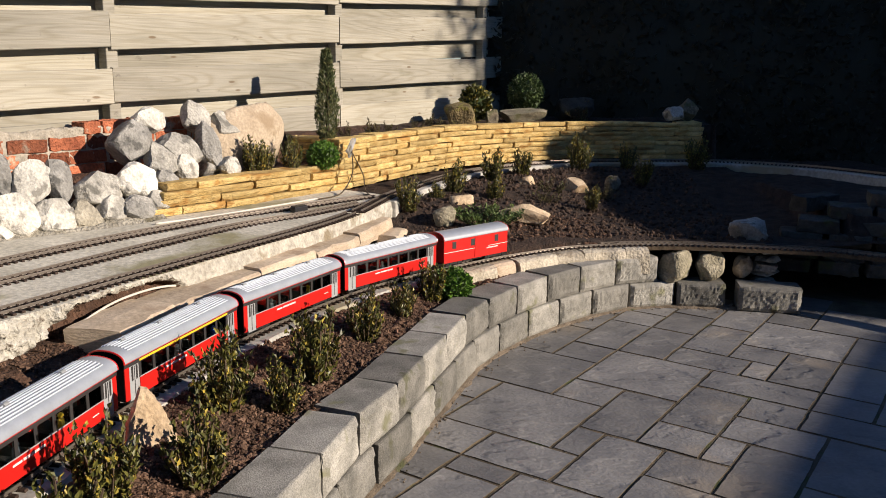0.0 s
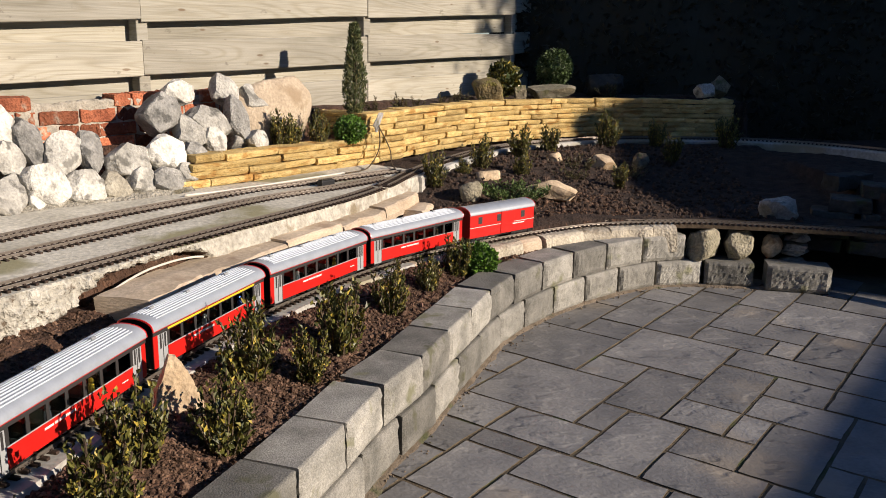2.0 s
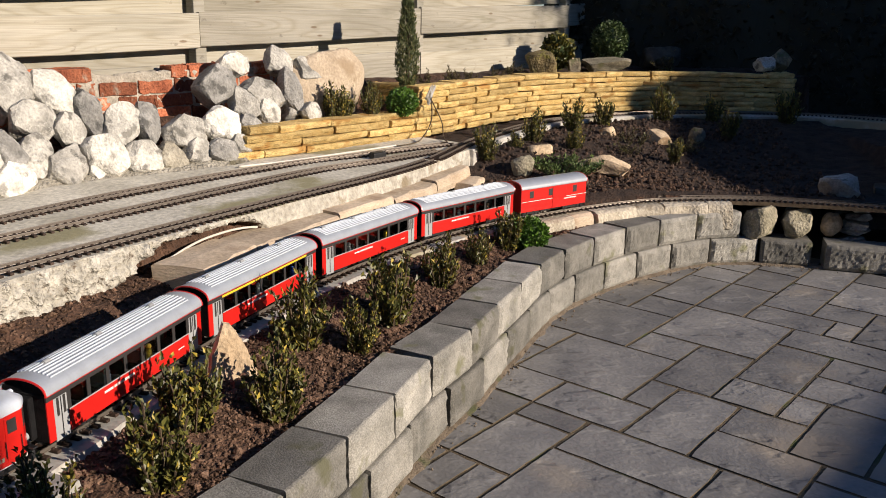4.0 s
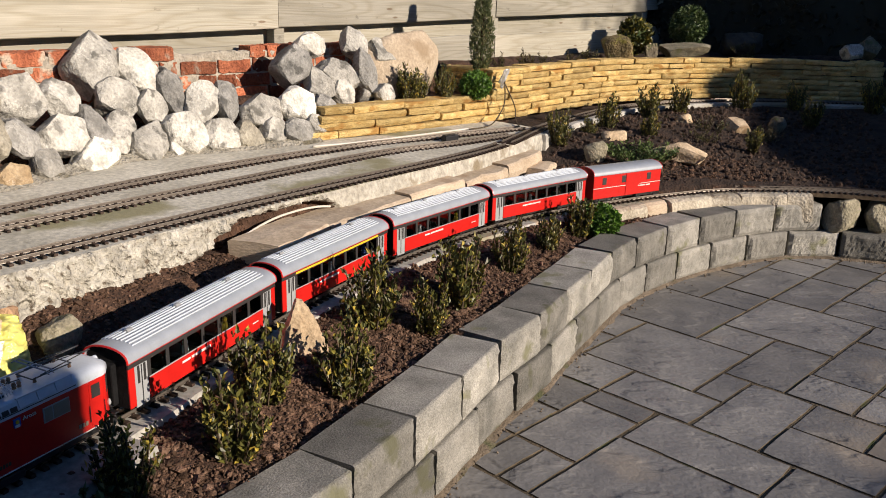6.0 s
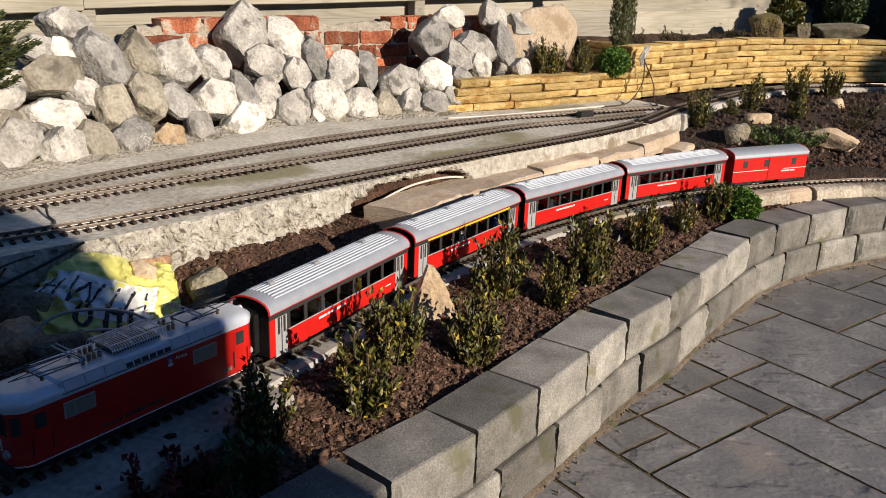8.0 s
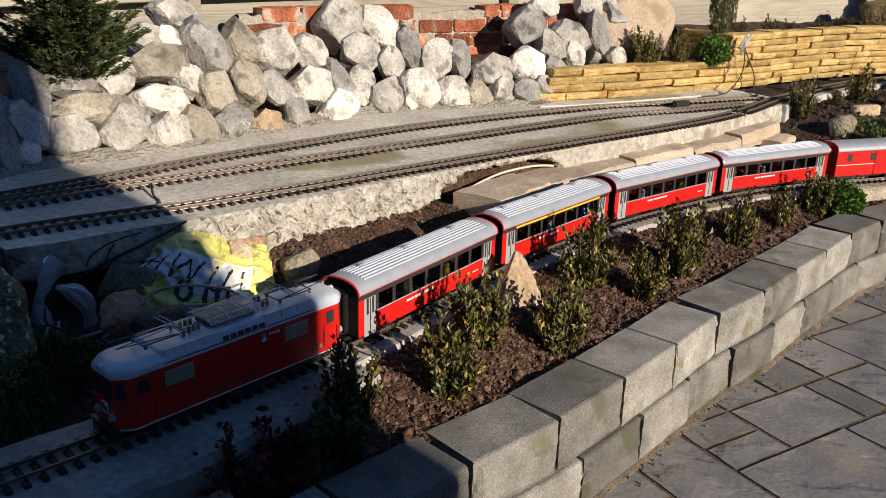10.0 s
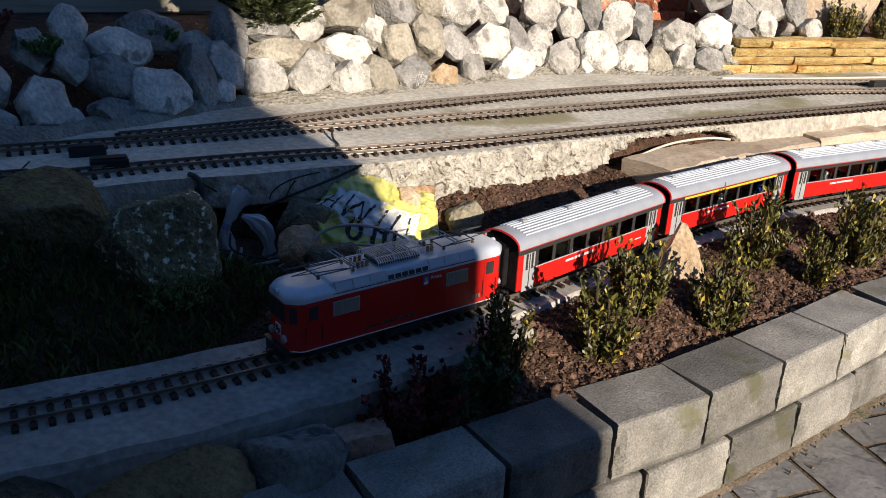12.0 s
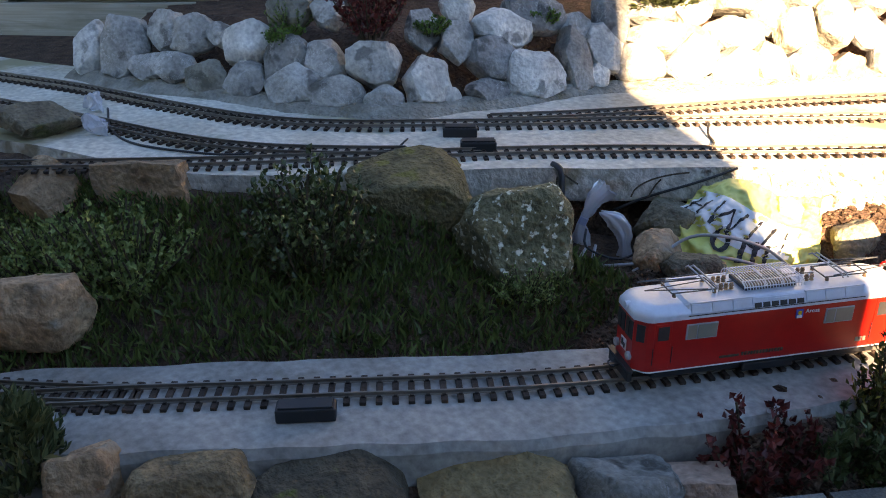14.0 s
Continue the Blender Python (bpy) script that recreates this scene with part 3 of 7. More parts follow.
for face in soil.data.polygons:
    c = face.center
    if c.y > 4.15 and c.x > -0.4 and LOW.signed(c.x, c.y)[0] > 0:
        face.material_index = 1
tagged(soil, "dark brown crumbly garden soil", "soil", kind="structure")

# ---- concrete track beds ----
def rough_edge(v, amount, seed):
    return [(x + amount * noise.noise((x * 9, y * 9, z * 9 + seed)), y + amount * noise.noise((x * 9 + 5, y * 9, z * 9 + seed)), z) for x, y, z in v]


v, f = sweep(LOW, 0.0, LOW.signed(-1.08, 1.5)[1], [(-0.185, BED - 0.16), (0.135, BED - 0.16), (0.135, BED - 0.02), (0.13, BED), (-0.178, BED), (-0.188, BED - 0.02)])
tagged(part("lower_track_bed", (rough_edge(v, 0.012, 3), f), SHADED_CONCRETE), "pale grey cast concrete strip under the lower track", "track bed", kind="structure")
v, f = sweep(LOW, LOW.signed(-1.08, 1.5)[1] + 0.002, LOW.signed(-0.2, 3.75)[1], [(-0.10, BED - 0.16), (0.1, BED - 0.16), (0.1, BED - 0.02), (0.095, BED), (-0.095, BED), (-0.1, BED - 0.02)])
tagged(part("lower_track_bed_far", (rough_edge(v, 0.014, 8), f), CONCRETE), "broken-edged pale concrete strip under the lower track", "track bed", kind="structure")

# beyond that the track lies on broken pale stone slabs set end to end
stone_bed = empty("stone_bed", pose(0.2, 4.17, 0), "broken cream stone slabs carrying the lower track", "track bed", kind="structure")
rnde = random.Random(47)
s_at, s_end = LOW.signed(-0.2, 3.75)[1] + 0.004, LOW.signed(1.36, 4.79)[1]
while s_at < s_end - 0.06:
    ln = min(rnde.uniform(0.16, 0.34), s_end - s_at)
    near, drop = -0.1 - rnde.uniform(0.0, 0.03), rnde.uniform(0.0, 0.006)
    v, f = sweep(LOW, s_at, s_at + ln - rnde.uniform(0.003, 0.012), [(near, BED - 0.15), (0.1, BED - 0.15), (0.1, BED - 0.008), (0.09, BED - drop * 0.3), (near + 0.03, BED - drop), (near + 0.008, BED - 0.012 - drop), (near, BED - 0.04 - drop)], 0.02)
    v = rough_edge(rough_edge(v, 0.016, rnde.uniform(0, 50)), 0.007, rnde.uniform(0, 50))
    part("bed_stone", ([Vector(q) - Vector((0.2, 4.17, 0)) for q in v], f), SLAB_STONE if rnde.random() < 0.35 else PALE_STONE, stone_bed)
    s_at += ln
# dark strip added below the rails where there is only a shaded gap
v, f = sweep(LOW, LOW.signed(1.36, 4.79)[1] + 0.004, LOW.length - 0.05, [(-0.05, BED - 0.022), (0.05, BED - 0.022), (0.05, BED), (-0.05, BED)])
tagged(part("track_plank", (v, f), STEM), "added dark strip filling the shaded gap under the track", "plank", kind="structure")

N = 150
top = []
for i in range(N + 1):
    k = i / N
    a = EDGE.at(EDGE.length * k)
    b = FOOT.at((FOOT.signed(-0.5, 5.3)[1]) * k)
    b2 = FOOT.side(FOOT.signed(-0.5, 5.3)[1] * k, 0.12)
    top.append([a.lerp(b2, j / 10) + Vector((0, 0, UP + 0.006 * noise.noise((a.lerp(b2, j / 10) * 3)))) for j in range(11)])
up_bed = part("upper_track_bed", strip(top), YARD, smooth=True)
tagged(up_bed, "worn grey concrete yard under the upper tracks", "track bed", kind="structure")


def broken(s):
    return ease(s, 3.2, 3.4) * (0.12 + 0.88 * ease(s, SMOOTH_FROM + 0.15, SMOOTH_FROM - 0.2))


def hollow(s, z):
    """How far the concrete is washed out, with earth showing instead: 0 to 1."""
    top = 0.44 + 0.13 * ease(s, 4.2, 4.52) - 0.05 * ease(s, 4.9, 5.05) + 0.012 * noise.noise((s * 16, 3, 0)) + 0.007 * noise.noise((s * 45, 5, 0))
    low = 0.497 + 0.008 * noise.noise((s * 14, 6, 0))
    return ease(z, top + 0.012, top - 0.012) * ease(s, 4.1, 4.3) * ease(s, 5.06, 4.96) + ease(z, low + 0.008, low - 0.008) * ease(s, 2.75, 2.85) * ease(s, 3.45, 3.35)


SMOOTH_FROM = EDGE.signed(-0.95, 3.1)[1]
face = []
for j in range(25):
    zz = UP - 0.002 - 0.27 * j / 24
    row = []
    for i in range(760):
        s = EDGE.length * i / 759
        p = EDGE.side(s, 0.03 * noise.noise((s * 2, 0, 2)) * (j / 24))
        rug = 0.0 if j == 0 else (0.016 * noise.noise((p.x * 14, p.y * 14, zz * 14)) + 0.018 * noise.noise((p.x * 38, p.y * 38, zz * 38))) * broken(s) + 0.006 * min(j, 4) * (0.3 + 0.7 * broken(s)) + (0.03 * (0.4 - noise.voronoi((p.x * 26, p.y * 26, zz * 26))[0][0]) * broken(s) if j > 1 else 0.0)
        rug -= hollow(s, zz) * (0.105 - 0.4 * max(0.0, 0.56 - zz) + 0.02 * noise.noise((p.x * 22, p.y * 22, zz * 22)))
        h = EDGE.heading(s)
        lip = 0.002 + 0.006 * noise.noise(EDGE.at(s) * 3) if j == 0 else 0.0
        row.append(p + Vector((math.sin(h) * rug, -math.cos(h) * rug, zz + lip)))
    face.append(row)
bed_face = part("track_bed_face", strip(face), ROUGH_CONCRETE, smooth=True)
bed_face.data.materials.append(PLASTER)
bed_face.data.materials.append(SOIL)
for q in bed_face.data.polygons:
    if hollow(EDGE.signed(q.center.x, q.center.y)[1], q.center.z) > 0.45:
        q.material_index = 2
    elif EDGE.signed(q.center.x, q.center.y)[1] < 3.28:
        q.material_index = 1
    elif EDGE.signed(q.center.x, q.center.y)[1] > SMOOTH_FROM + 0.12 * noise.noise((q.center.x * 9, q.center.y * 9, q.center.z * 9)):
        q.material_index = 1
tagged(bed_face, "rough crumbling concrete edge of the upper bed", "concrete edge", kind="structure")
v, f = sweep(RING, RING.signed(-0.2, 4.95)[1] - 0.1, RING.length - 0.03, [(-0.1, UP - 0.25), (0.1, UP - 0.25), (0.1, UP - 0.012), (0.09, UP - 0.003), (-0.09, UP - 0.003), (-0.1, UP - 0.012)])
tagged(part("ring_track_bed", (rough_edge(v, 0.01, 5), f), CONCRETE), "curving pale concrete strip under the far track", "track bed", kind="structure")

# ---- things that close the place off and throw the shade, all out of view ----
def slab_block(name, corner, along, across, height, mat, label):
    c, a, b = Vector((*corner, 0)), Vector((*along, 0)), Vector((*across, 0))
    base = [c, c + a, c + a + b, c + b]
    v = [p + Vector((0, 0, z)) for z in (-0.05, height) for p in base]
    f = [(0, 1, 2, 3), (4, 5, 6, 7), (0, 1, 5, 4), (1, 2, 6, 5), (2, 3, 7, 6), (3, 0, 4, 7)]
    bm = bmesh.new()
    vs = [bm.verts.new(p) for p in v]
    for q in f:
        bm.faces.new([vs[k] for k in q])
    bmesh.ops.recalc_face_normals(bm, faces=bm.faces)
    return tagged(part(name, bm, mat), label, "wall", kind="structure")


# neutral grey of the unseen blocks, picked to keep their bounced light cool
CASTER_GREY = material("caster_grey", (0.2, 0.2, 0.2), (0.28, 0.28, 0.275), 6.0, 0.9, 0.4, 60.0)
# unseen block added so that its edge casts the garden's left shade
slab_block("wall_house", (2.5, -0.01), (0.93 * 8, -0.37 * 8), (-0.37 * 6, -0.93 * 6), 4.7, CASTER_GREY, "unseen grey block casting the shade behind the patio")
# unseen block added to throw the shade on the patio's right corner
slab_block("wall_side", (7.3, -2.0), (0.6 * 4.15, 0.8 * 4.15), (0.24, -0.18), 2.86, CASTER_GREY, "unseen grey block casting shade on the patio corner")

# ---- the dark hedge behind the garden ----
def hedge(name, pts, height, thick, count, seed, label, leaf=0.05, base=0.0):
    rnd = random.Random(seed)
    line = Line(pts, 0.1)
    ob = empty(name, pose(*line.at(0)[:2], base), label, "hedge")
    n = int(line.length / 0.15)
    ring = []
    for i in range(n + 1):
        s = line.length * i / n
        prof = [(-thick / 2, 0), (-thick / 2, height * 0.5), (-thick / 2 + 0.05, height - 0.1), (0, height), (thick / 2, height - 0.1), (thick / 2, 0)]
        row = []
        for a, b in prof:
            p = line.side(s, a)
            w = 0.09 * noise.noise((p.x * 1.7, p.y * 1.7, b * 1.7 + seed))
            q = line.side(s, a + w) + Vector((0, 0, base + b + (0.12 * noise.noise((s * 1.3, seed, b)) if b > height * 0.6 else 0)))
            row.append(q - ob.location)
        ring.append(row)
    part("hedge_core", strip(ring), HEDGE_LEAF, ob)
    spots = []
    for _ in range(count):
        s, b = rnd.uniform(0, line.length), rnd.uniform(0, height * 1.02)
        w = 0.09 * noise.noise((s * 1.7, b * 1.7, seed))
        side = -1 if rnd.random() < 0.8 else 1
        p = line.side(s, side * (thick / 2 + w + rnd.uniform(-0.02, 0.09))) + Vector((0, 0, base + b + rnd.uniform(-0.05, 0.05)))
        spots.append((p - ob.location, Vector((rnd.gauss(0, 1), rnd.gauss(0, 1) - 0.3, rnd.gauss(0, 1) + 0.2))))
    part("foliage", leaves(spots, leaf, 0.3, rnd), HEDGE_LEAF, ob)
    return ob


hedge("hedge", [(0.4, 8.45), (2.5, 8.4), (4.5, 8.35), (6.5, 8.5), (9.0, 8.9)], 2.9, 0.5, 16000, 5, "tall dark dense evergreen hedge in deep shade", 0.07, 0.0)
# two unseen hedge rows, added only for the shade edge on bed and wall
hedge("tall_hedge", [(12.72, 0.8), (12.2, 1.9), (12.02, 3.14), (12.0, 3.6)], 4.68, 0.8, 1500, 9, "unseen tall hedge placed to shade the far bed", 0.16, 0.0)
hedge("tall_hedge", [(12.0, 3.0), (12.0, 3.5), (12.0, 4.3)], 5.03, 0.8, 700, 12, "unseen taller hedge clump placed to shade the yellow wall", 0.16, 0.0)
# stem and loose crown out of view, added to dapple the fence's far end
tree = empty("tree", pose(12.1, 3.4, 0), "unseen loose leaf crown placed to dapple the fence", "tree")
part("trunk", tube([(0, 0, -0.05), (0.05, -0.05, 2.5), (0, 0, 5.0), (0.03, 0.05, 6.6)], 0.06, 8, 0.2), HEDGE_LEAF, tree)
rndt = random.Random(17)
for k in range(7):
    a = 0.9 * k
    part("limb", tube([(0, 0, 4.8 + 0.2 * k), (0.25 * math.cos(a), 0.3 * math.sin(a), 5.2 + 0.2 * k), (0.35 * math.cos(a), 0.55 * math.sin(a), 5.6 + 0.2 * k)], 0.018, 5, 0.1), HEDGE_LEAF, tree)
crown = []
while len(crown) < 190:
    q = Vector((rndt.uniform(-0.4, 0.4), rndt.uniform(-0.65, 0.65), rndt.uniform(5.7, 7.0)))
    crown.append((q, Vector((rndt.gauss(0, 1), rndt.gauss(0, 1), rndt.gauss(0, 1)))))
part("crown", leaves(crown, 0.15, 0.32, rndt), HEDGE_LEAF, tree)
# unseen tall block added to keep sun off the hedge and far wall
slab_block("wall_neighbour", (10.42, 4.10), (0.37 * 7, 0.93 * 7), (0.93 * 5, -0.37 * 5), 9.0, CASTER_GREY, "unseen grey block shading the hedge and the far wall")
# unseen wall added behind the viewpoint, tall enough to cut skylight on the blocks
slab_block("wall_back", (-3.4, -2.0), (5.8, 0), (0, -0.25), 5.6, CASTER_GREY, "unseen grey wall closing the patio and blocking skylight")

# ---- wooden fence ----
fence = empty("fence", pose(*FENCE_AT), "weathered overlapping horizontal board fence on square posts", "fence", kind="structure")
FENCE_TURN = math.degrees(math.atan2(FENCE_WAY.y, FENCE_WAY.x))
fence.matrix_world = pose(FENCE_AT.x, FENCE_AT.y, 0, 0, 0, FENCE_TURN)
POSTS = [-6.7, -4.78, -2.88, -0.97, 0.94, 2.87, 4.93, 6.1]
rndf = random.Random(3)


def board(s0, s1, zb0, zb1, tall, depth, name="board"):
    """A plank from s0 to s1 whose lower edge runs from zb0 to zb1."""
    n = 5
    bm = bmesh.new()
    ring = []
    t, c = 0.022, 0.004
    for i in range(n + 1):
        k = i / n
        s, z = s0 + (s1 - s0) * k, zb0 + (zb1 - zb0) * k + 0.002 * math.sin(9 * k + s0)
        bow = 0.003 * math.sin(5 * k + s1)
        pr = [(depth - t + bow, z + c), (depth - t + c + bow, z), (depth + bow, z), (depth + bow, z + tall), (depth - t + c + bow, z + tall), (depth - t + bow, z + tall - c)]
        ring.append([bm.verts.new((s, a, b)) for a, b in pr])
    for r, q in zip(ring, ring[1:]):
        for k in range(6):
            bm.faces.new((r[k], r[(k + 1) % 6], q[(k + 1) % 6], q[k]))
    bm.faces.new(ring[0][::-1])
    bm.faces.new(ring[-1])
    bmesh.ops.recalc_face_normals(bm, faces=bm.faces)
    part(name, bm, FENCE_WOOD, fence)


# lower edges of the front boards: height at the start of the plan line and rise along it
EDGES = [(0.30, 0.0), (0.58, 0.01), (0.845, 0.018), (1.135, 0.028), (1.415, 0.044), (1.675, 0.053), (1.95, 0.058), (2.23, 0.06)]
for a, b in zip(POSTS, POSTS[1:]):
    for k, (z0, rise) in enumerate(EDGES):
        j0, j1 = rndf.uniform(-0.012, 0.012), rndf.uniform(-0.012, 0.012)
        board(a + 0.002, b - 0.002, z0 + rise * a + j0, z0 + rise * b + j1, 0.195, -0.012)
        board(a + 0.003, b - 0.003, z0 + rise * a - 0.16, z0 + rise * b - 0.16, 0.2, 0.095, "back_board")
for s in POSTS:
    part("post", boxed((s + 0.02, 0.028, 1.2, 0.075, 0.075, 2.9), bevel=0.005), FENCE_WOOD, fence)

# ---- concrete block retaining wall: two courses of split-faced blocks ----
retaining = empty("retaining_wall", pose(-0.25, 2.0, 0), "two-course curved retaining wall of grey split-faced concrete blocks", "garden wall", kind="structure")


def block_mesh(seed, length, depth=0.165, tall=0.148):
    """A block with a split front and smooth top: front at local y = 0, top at z = tall."""
    bm = bmesh.new()
    nx, nz = 26, 14
    grid = []
    for i in range(nx + 1):
        col = []
        for j in range(nz + 1):
            x, z = (i / nx - 0.5) * length, tall * j / nz
            inside = min(i, nx - i, 2) / 2 * min(j, nz - j, 2) / 2
            y = -0.012 * inside + 0.007 * inside * noise.noise((x * 13 + seed * 7, z * 13, seed)) + (0.002 + 0.0028 * inside) * noise.noise((x * 42 + seed, z * 42, seed)) + (0.0015 + 0.0022 * inside) * noise.noise((x * 95 + seed, z * 95, seed + 3))
            if i in (0, nx):
                x -= math.copysign(0.004 + 0.006 * noise.noise((z * 45, seed * 5, i)) + 0.003 * noise.noise((z * 120, seed * 5, i)), x)
            if j == nz:
                z -= 0.002 + 0.005 * max(0.0, noise.noise((x * 38, seed * 3, 1)))
            col.append(bm.verts.new((x, y, z)))
        grid.append(col)
    for i in range(nx):
        for j in range(nz):
            bm.faces.new((grid[i][j], grid[i + 1][j], grid[i + 1][j + 1], grid[i][j + 1]))
    tf = [bm.verts.new((grid[i][nz].co.x, grid[i][nz].co.y + 0.006, tall)) for i in range(nx + 1)]
    tb = [bm.verts.new((grid[i][nz].co.x, depth, tall)) for i in range(nx + 1)]
    bb = [bm.verts.new((grid[i][nz].co.x, depth, 0)) for i in range(nx + 1)]
    for i in range(nx):
        bm.faces.new((grid[i][nz], grid[i + 1][nz], tf[i + 1], tf[i]))
        bm.faces.new((tf[i], tf[i + 1], tb[i + 1], tb[i]))
        bm.faces.new((tb[i], tb[i + 1], bb[i + 1], bb[i]))
    for i in (0, nx):
        bm.faces.new([grid[i][j] for j in range(nz + 1)] + [tf[i], tb[i], bb[i]])
    bmesh.ops.recalc_face_normals(bm, faces=bm.faces)
    me = bpy.data.meshes.new("block")
    bm.to_mesh(me)
    bm.free()
    me.materials.append(BLOCK_TOP)
    return me


BLOCKS = [block_mesh(k, 0.287) for k in range(9)]
rndb = random.Random(12)
J0 = WALL.signed(-0.252, 2.073)[1]
LAST_TOP, LAST_LOW = WALL.signed(1.36, 4.67)[1], WALL.signed(1.82, 4.66)[1]
for course in range(2):
    for k in range(-13, 20):
        s = J0 + 0.2955 * k + 0.148 + (0.1 if course == 0 else 0)
        if s < 0.1 or s > LAST_LOW or (course == 1 and s > LAST_TOP):
            continue
        p = WALL.side(s, 0.014 * course)
        ob = part("block", BLOCKS[rndb.randrange(9)], None, retaining)
        h = math.degrees(WALL.heading(s)) + rndb.uniform(-0.7, 0.7)
        ob.matrix_basis = retaining.matrix_world.inverted() @ pose(p.x, p.y, 0.004 + 0.15 * course + rndb.uniform(-0.002, 0.002), 0, 0, h)
last = part("block", block_mesh(9, 0.36), None, retaining)
last.matrix_basis = retaining.matrix_world.inverted() @ pose(2.072, 4.588, 0.004, 0, 0, -11)
tagged(part("wall_core", sweep(WALL, 0.05, LAST_TOP - 0.05, [(0.05, 0), (0.15, 0), (0.15, 0.26), (0.05, 0.26)]), JOINT), "dark earth behind the blocks", "wall core", kind="structure")

# ---- yellow dry-stone wall ----
yellow = empty("stone_wall", pose(-1.35, 4.14, UP), "low wall of stacked golden yellow walling stone", "stone wall", kind="structure")
rndy = random.Random(21)


def walling_stone(seed, length, tall, depth=0.14):
    bm = bmesh.new()
    nx = max(3, int(length / 0.03))
    rows = []
    for i in range(nx + 1):
        x = (i / nx - 0.5) * length
        e = 0.005 if i in (0, nx) else 0.0
        w = 0.007 * noise.noise((x * 14 + seed, seed, 0)) + 0.004 * noise.noise((x * 40, seed, 3))
        t = 0.003 * noise.noise((x * 10, seed, 9))
        pr = [(e + w + 0.004, 0.002), (e + w, tall * 0.25), (e + w - 0.004 + 0.009 * noise.noise((x * 25, seed, 5)), tall * 0.6), (e + w + 0.004 * noise.noise((x * 31, seed, 2)), tall * 0.93), (e + w + 0.003, tall + t - 0.001), (depth, tall + t - 0.002), (depth, 0.003)]
        rows.append([bm.verts.new((x, a, b)) for a, b in pr])
    for r, q in zip(rows, rows[1:]):
        for k in range(7):
            bm.faces.new((r[k], q[k], q[(k + 1) % 7], r[(k + 1) % 7]))
    bm.faces.new(rows[0])
    bm.faces.new(rows[-1][::-1])
    bmesh.ops.recalc_face_normals(bm, faces=bm.faces)
    me = bpy.data.meshes.new("walling_stone")
    bm.to_mesh(me)
    bm.free()
    me.materials.append(YELLOW_STONE)
    return me


def lay_course(line, s0, s1, z, tall, off=0.0):
    s = s0
    while s < s1 - 0.05:
        ln = min(rndy.uniform(0.14, 0.42), s1 - s)
        if s1 - s - ln < 0.08:
            ln = s1 - s
        t = tall * rndy.uniform(0.9, 1.03)
        p = line.side(s + ln / 2, off + rndy.uniform(-0.014, 0.012))
        ob = part("walling_stone", walling_stone(rndy.random() * 90, ln - 0.006, t), None, yellow)
        ob.matrix_basis = yellow.matrix_world.inverted() @ pose(p.x, p.y, z + 0.009 * noise.noise((s * 1.1, 0, 4)) + 0.004 * noise.noise((s * 3.1, 0, 8)), rndy.uniform(-2, 2), rndy.uniform(-1.1, 1.1), math.degrees(line.heading(s + ln / 2)) + rndy.uniform(-1.5, 1.5))
        s += ln


for c in range(4):
    lay_course(FOOT, YELLOW_FROM + 0.035 * c, HIGH_FROM + 0.1, UP + 0.0425 * c, 0.0415, 0.004 * c)
for c in range(8):
    lay_course(FOOT, HIGH_FROM - (0.0 if c > 2 else -0.1), FOOT.length - 0.02, UP + 0.0405 * c, 0.0395, 0.003 * c)
END = Line([(2.5, 7.42), (2.56, 7.55), (2.6, 8.1)])
for c in range(8):
    lay_course(END, 0.12, END.length - 0.02, UP + 0.0405 * c, 0.0395, 0.0)
STEP = Line([FOOT.side(HIGH_FROM, 0.62), FOOT.side(HIGH_FROM, 0.36), FOOT.side(HIGH_FROM, 0.13)])
for c in range(4, 8):
    lay_course(STEP, 0.0, STEP.length, UP + 0.0405 * c, 0.0395, 0.0)

# ---- old brick wall showing between the rocks ----
bricks = empty("brick_wall", pose(-2.0, 4.0, 0.6), "crumbling old red brick wall with lime mortar", "brick wall", kind="structure")
BRICK_LINE = Line([(-2.58, 3.22), (-2.38, 3.55), (-2.06, 4.02), (-1.84, 4.32), (-1.5, 4.78), (-1.05, 5.35)])


def brick_mesh(seed):
    bm = bmesh.new()
    box_into(bm, 0, 0.055, 0.034, 0.207, 0.11, 0.066, bevel=0.004)
    bmesh.ops.subdivide_edges(bm, edges=[e for e in bm.edges if e.calc_length() > 0.1], cuts=5, use_grid_fill=True)
    for vert in bm.verts:
        vert.co += Vector([0.009 * noise.noise(vert.co * 24 + Vector((seed * 3, k * 9, 0))) + 0.005 * noise.noise(vert.co * 70 + Vector((seed * 3, k * 9, 4))) for k in range(3)])
    me = bpy.data.meshes.new("brick")
    bm.to_mesh(me)
    bm.free()
    me.materials.append(BRICK)
    return me


BRICKS = [brick_mesh(k) for k in range(7)]
rows = []
for i in range(281):
    at = (BRICK_LINE.length - 0.02) * i / 280
    ridge = 1.04 + 0.03 * noise.noise((at * 5, 2, 0)) + 0.014 * noise.noise((at * 19, 4, 0))
    row = []
    for off, z in [(0.002, 0.6 + (ridge - 0.6) * j / 40) for j in range(41)] + [(0.02, ridge + 0.008), (0.05, ridge + 0.004), (0.1, ridge - 0.01), (0.1, 0.6)]:
        q = BRICK_LINE.side(at, off)
        row.append(BRICK_LINE.side(at, off + 0.009 * noise.noise((q.x * 17, q.y * 17, z * 17)) + 0.006 * noise.noise((q.x * 48, q.y * 48, z * 48))) + Vector((0, 0, z + 0.006 * noise.noise((q.x * 30, q.y * 30, z * 30 + 8)))))
    rows.append(row)
tagged(part("brick_wall_core", strip(rows), MORTAR, smooth=True), "pale lime mortar of the brick wall", "mortar", kind="structure")
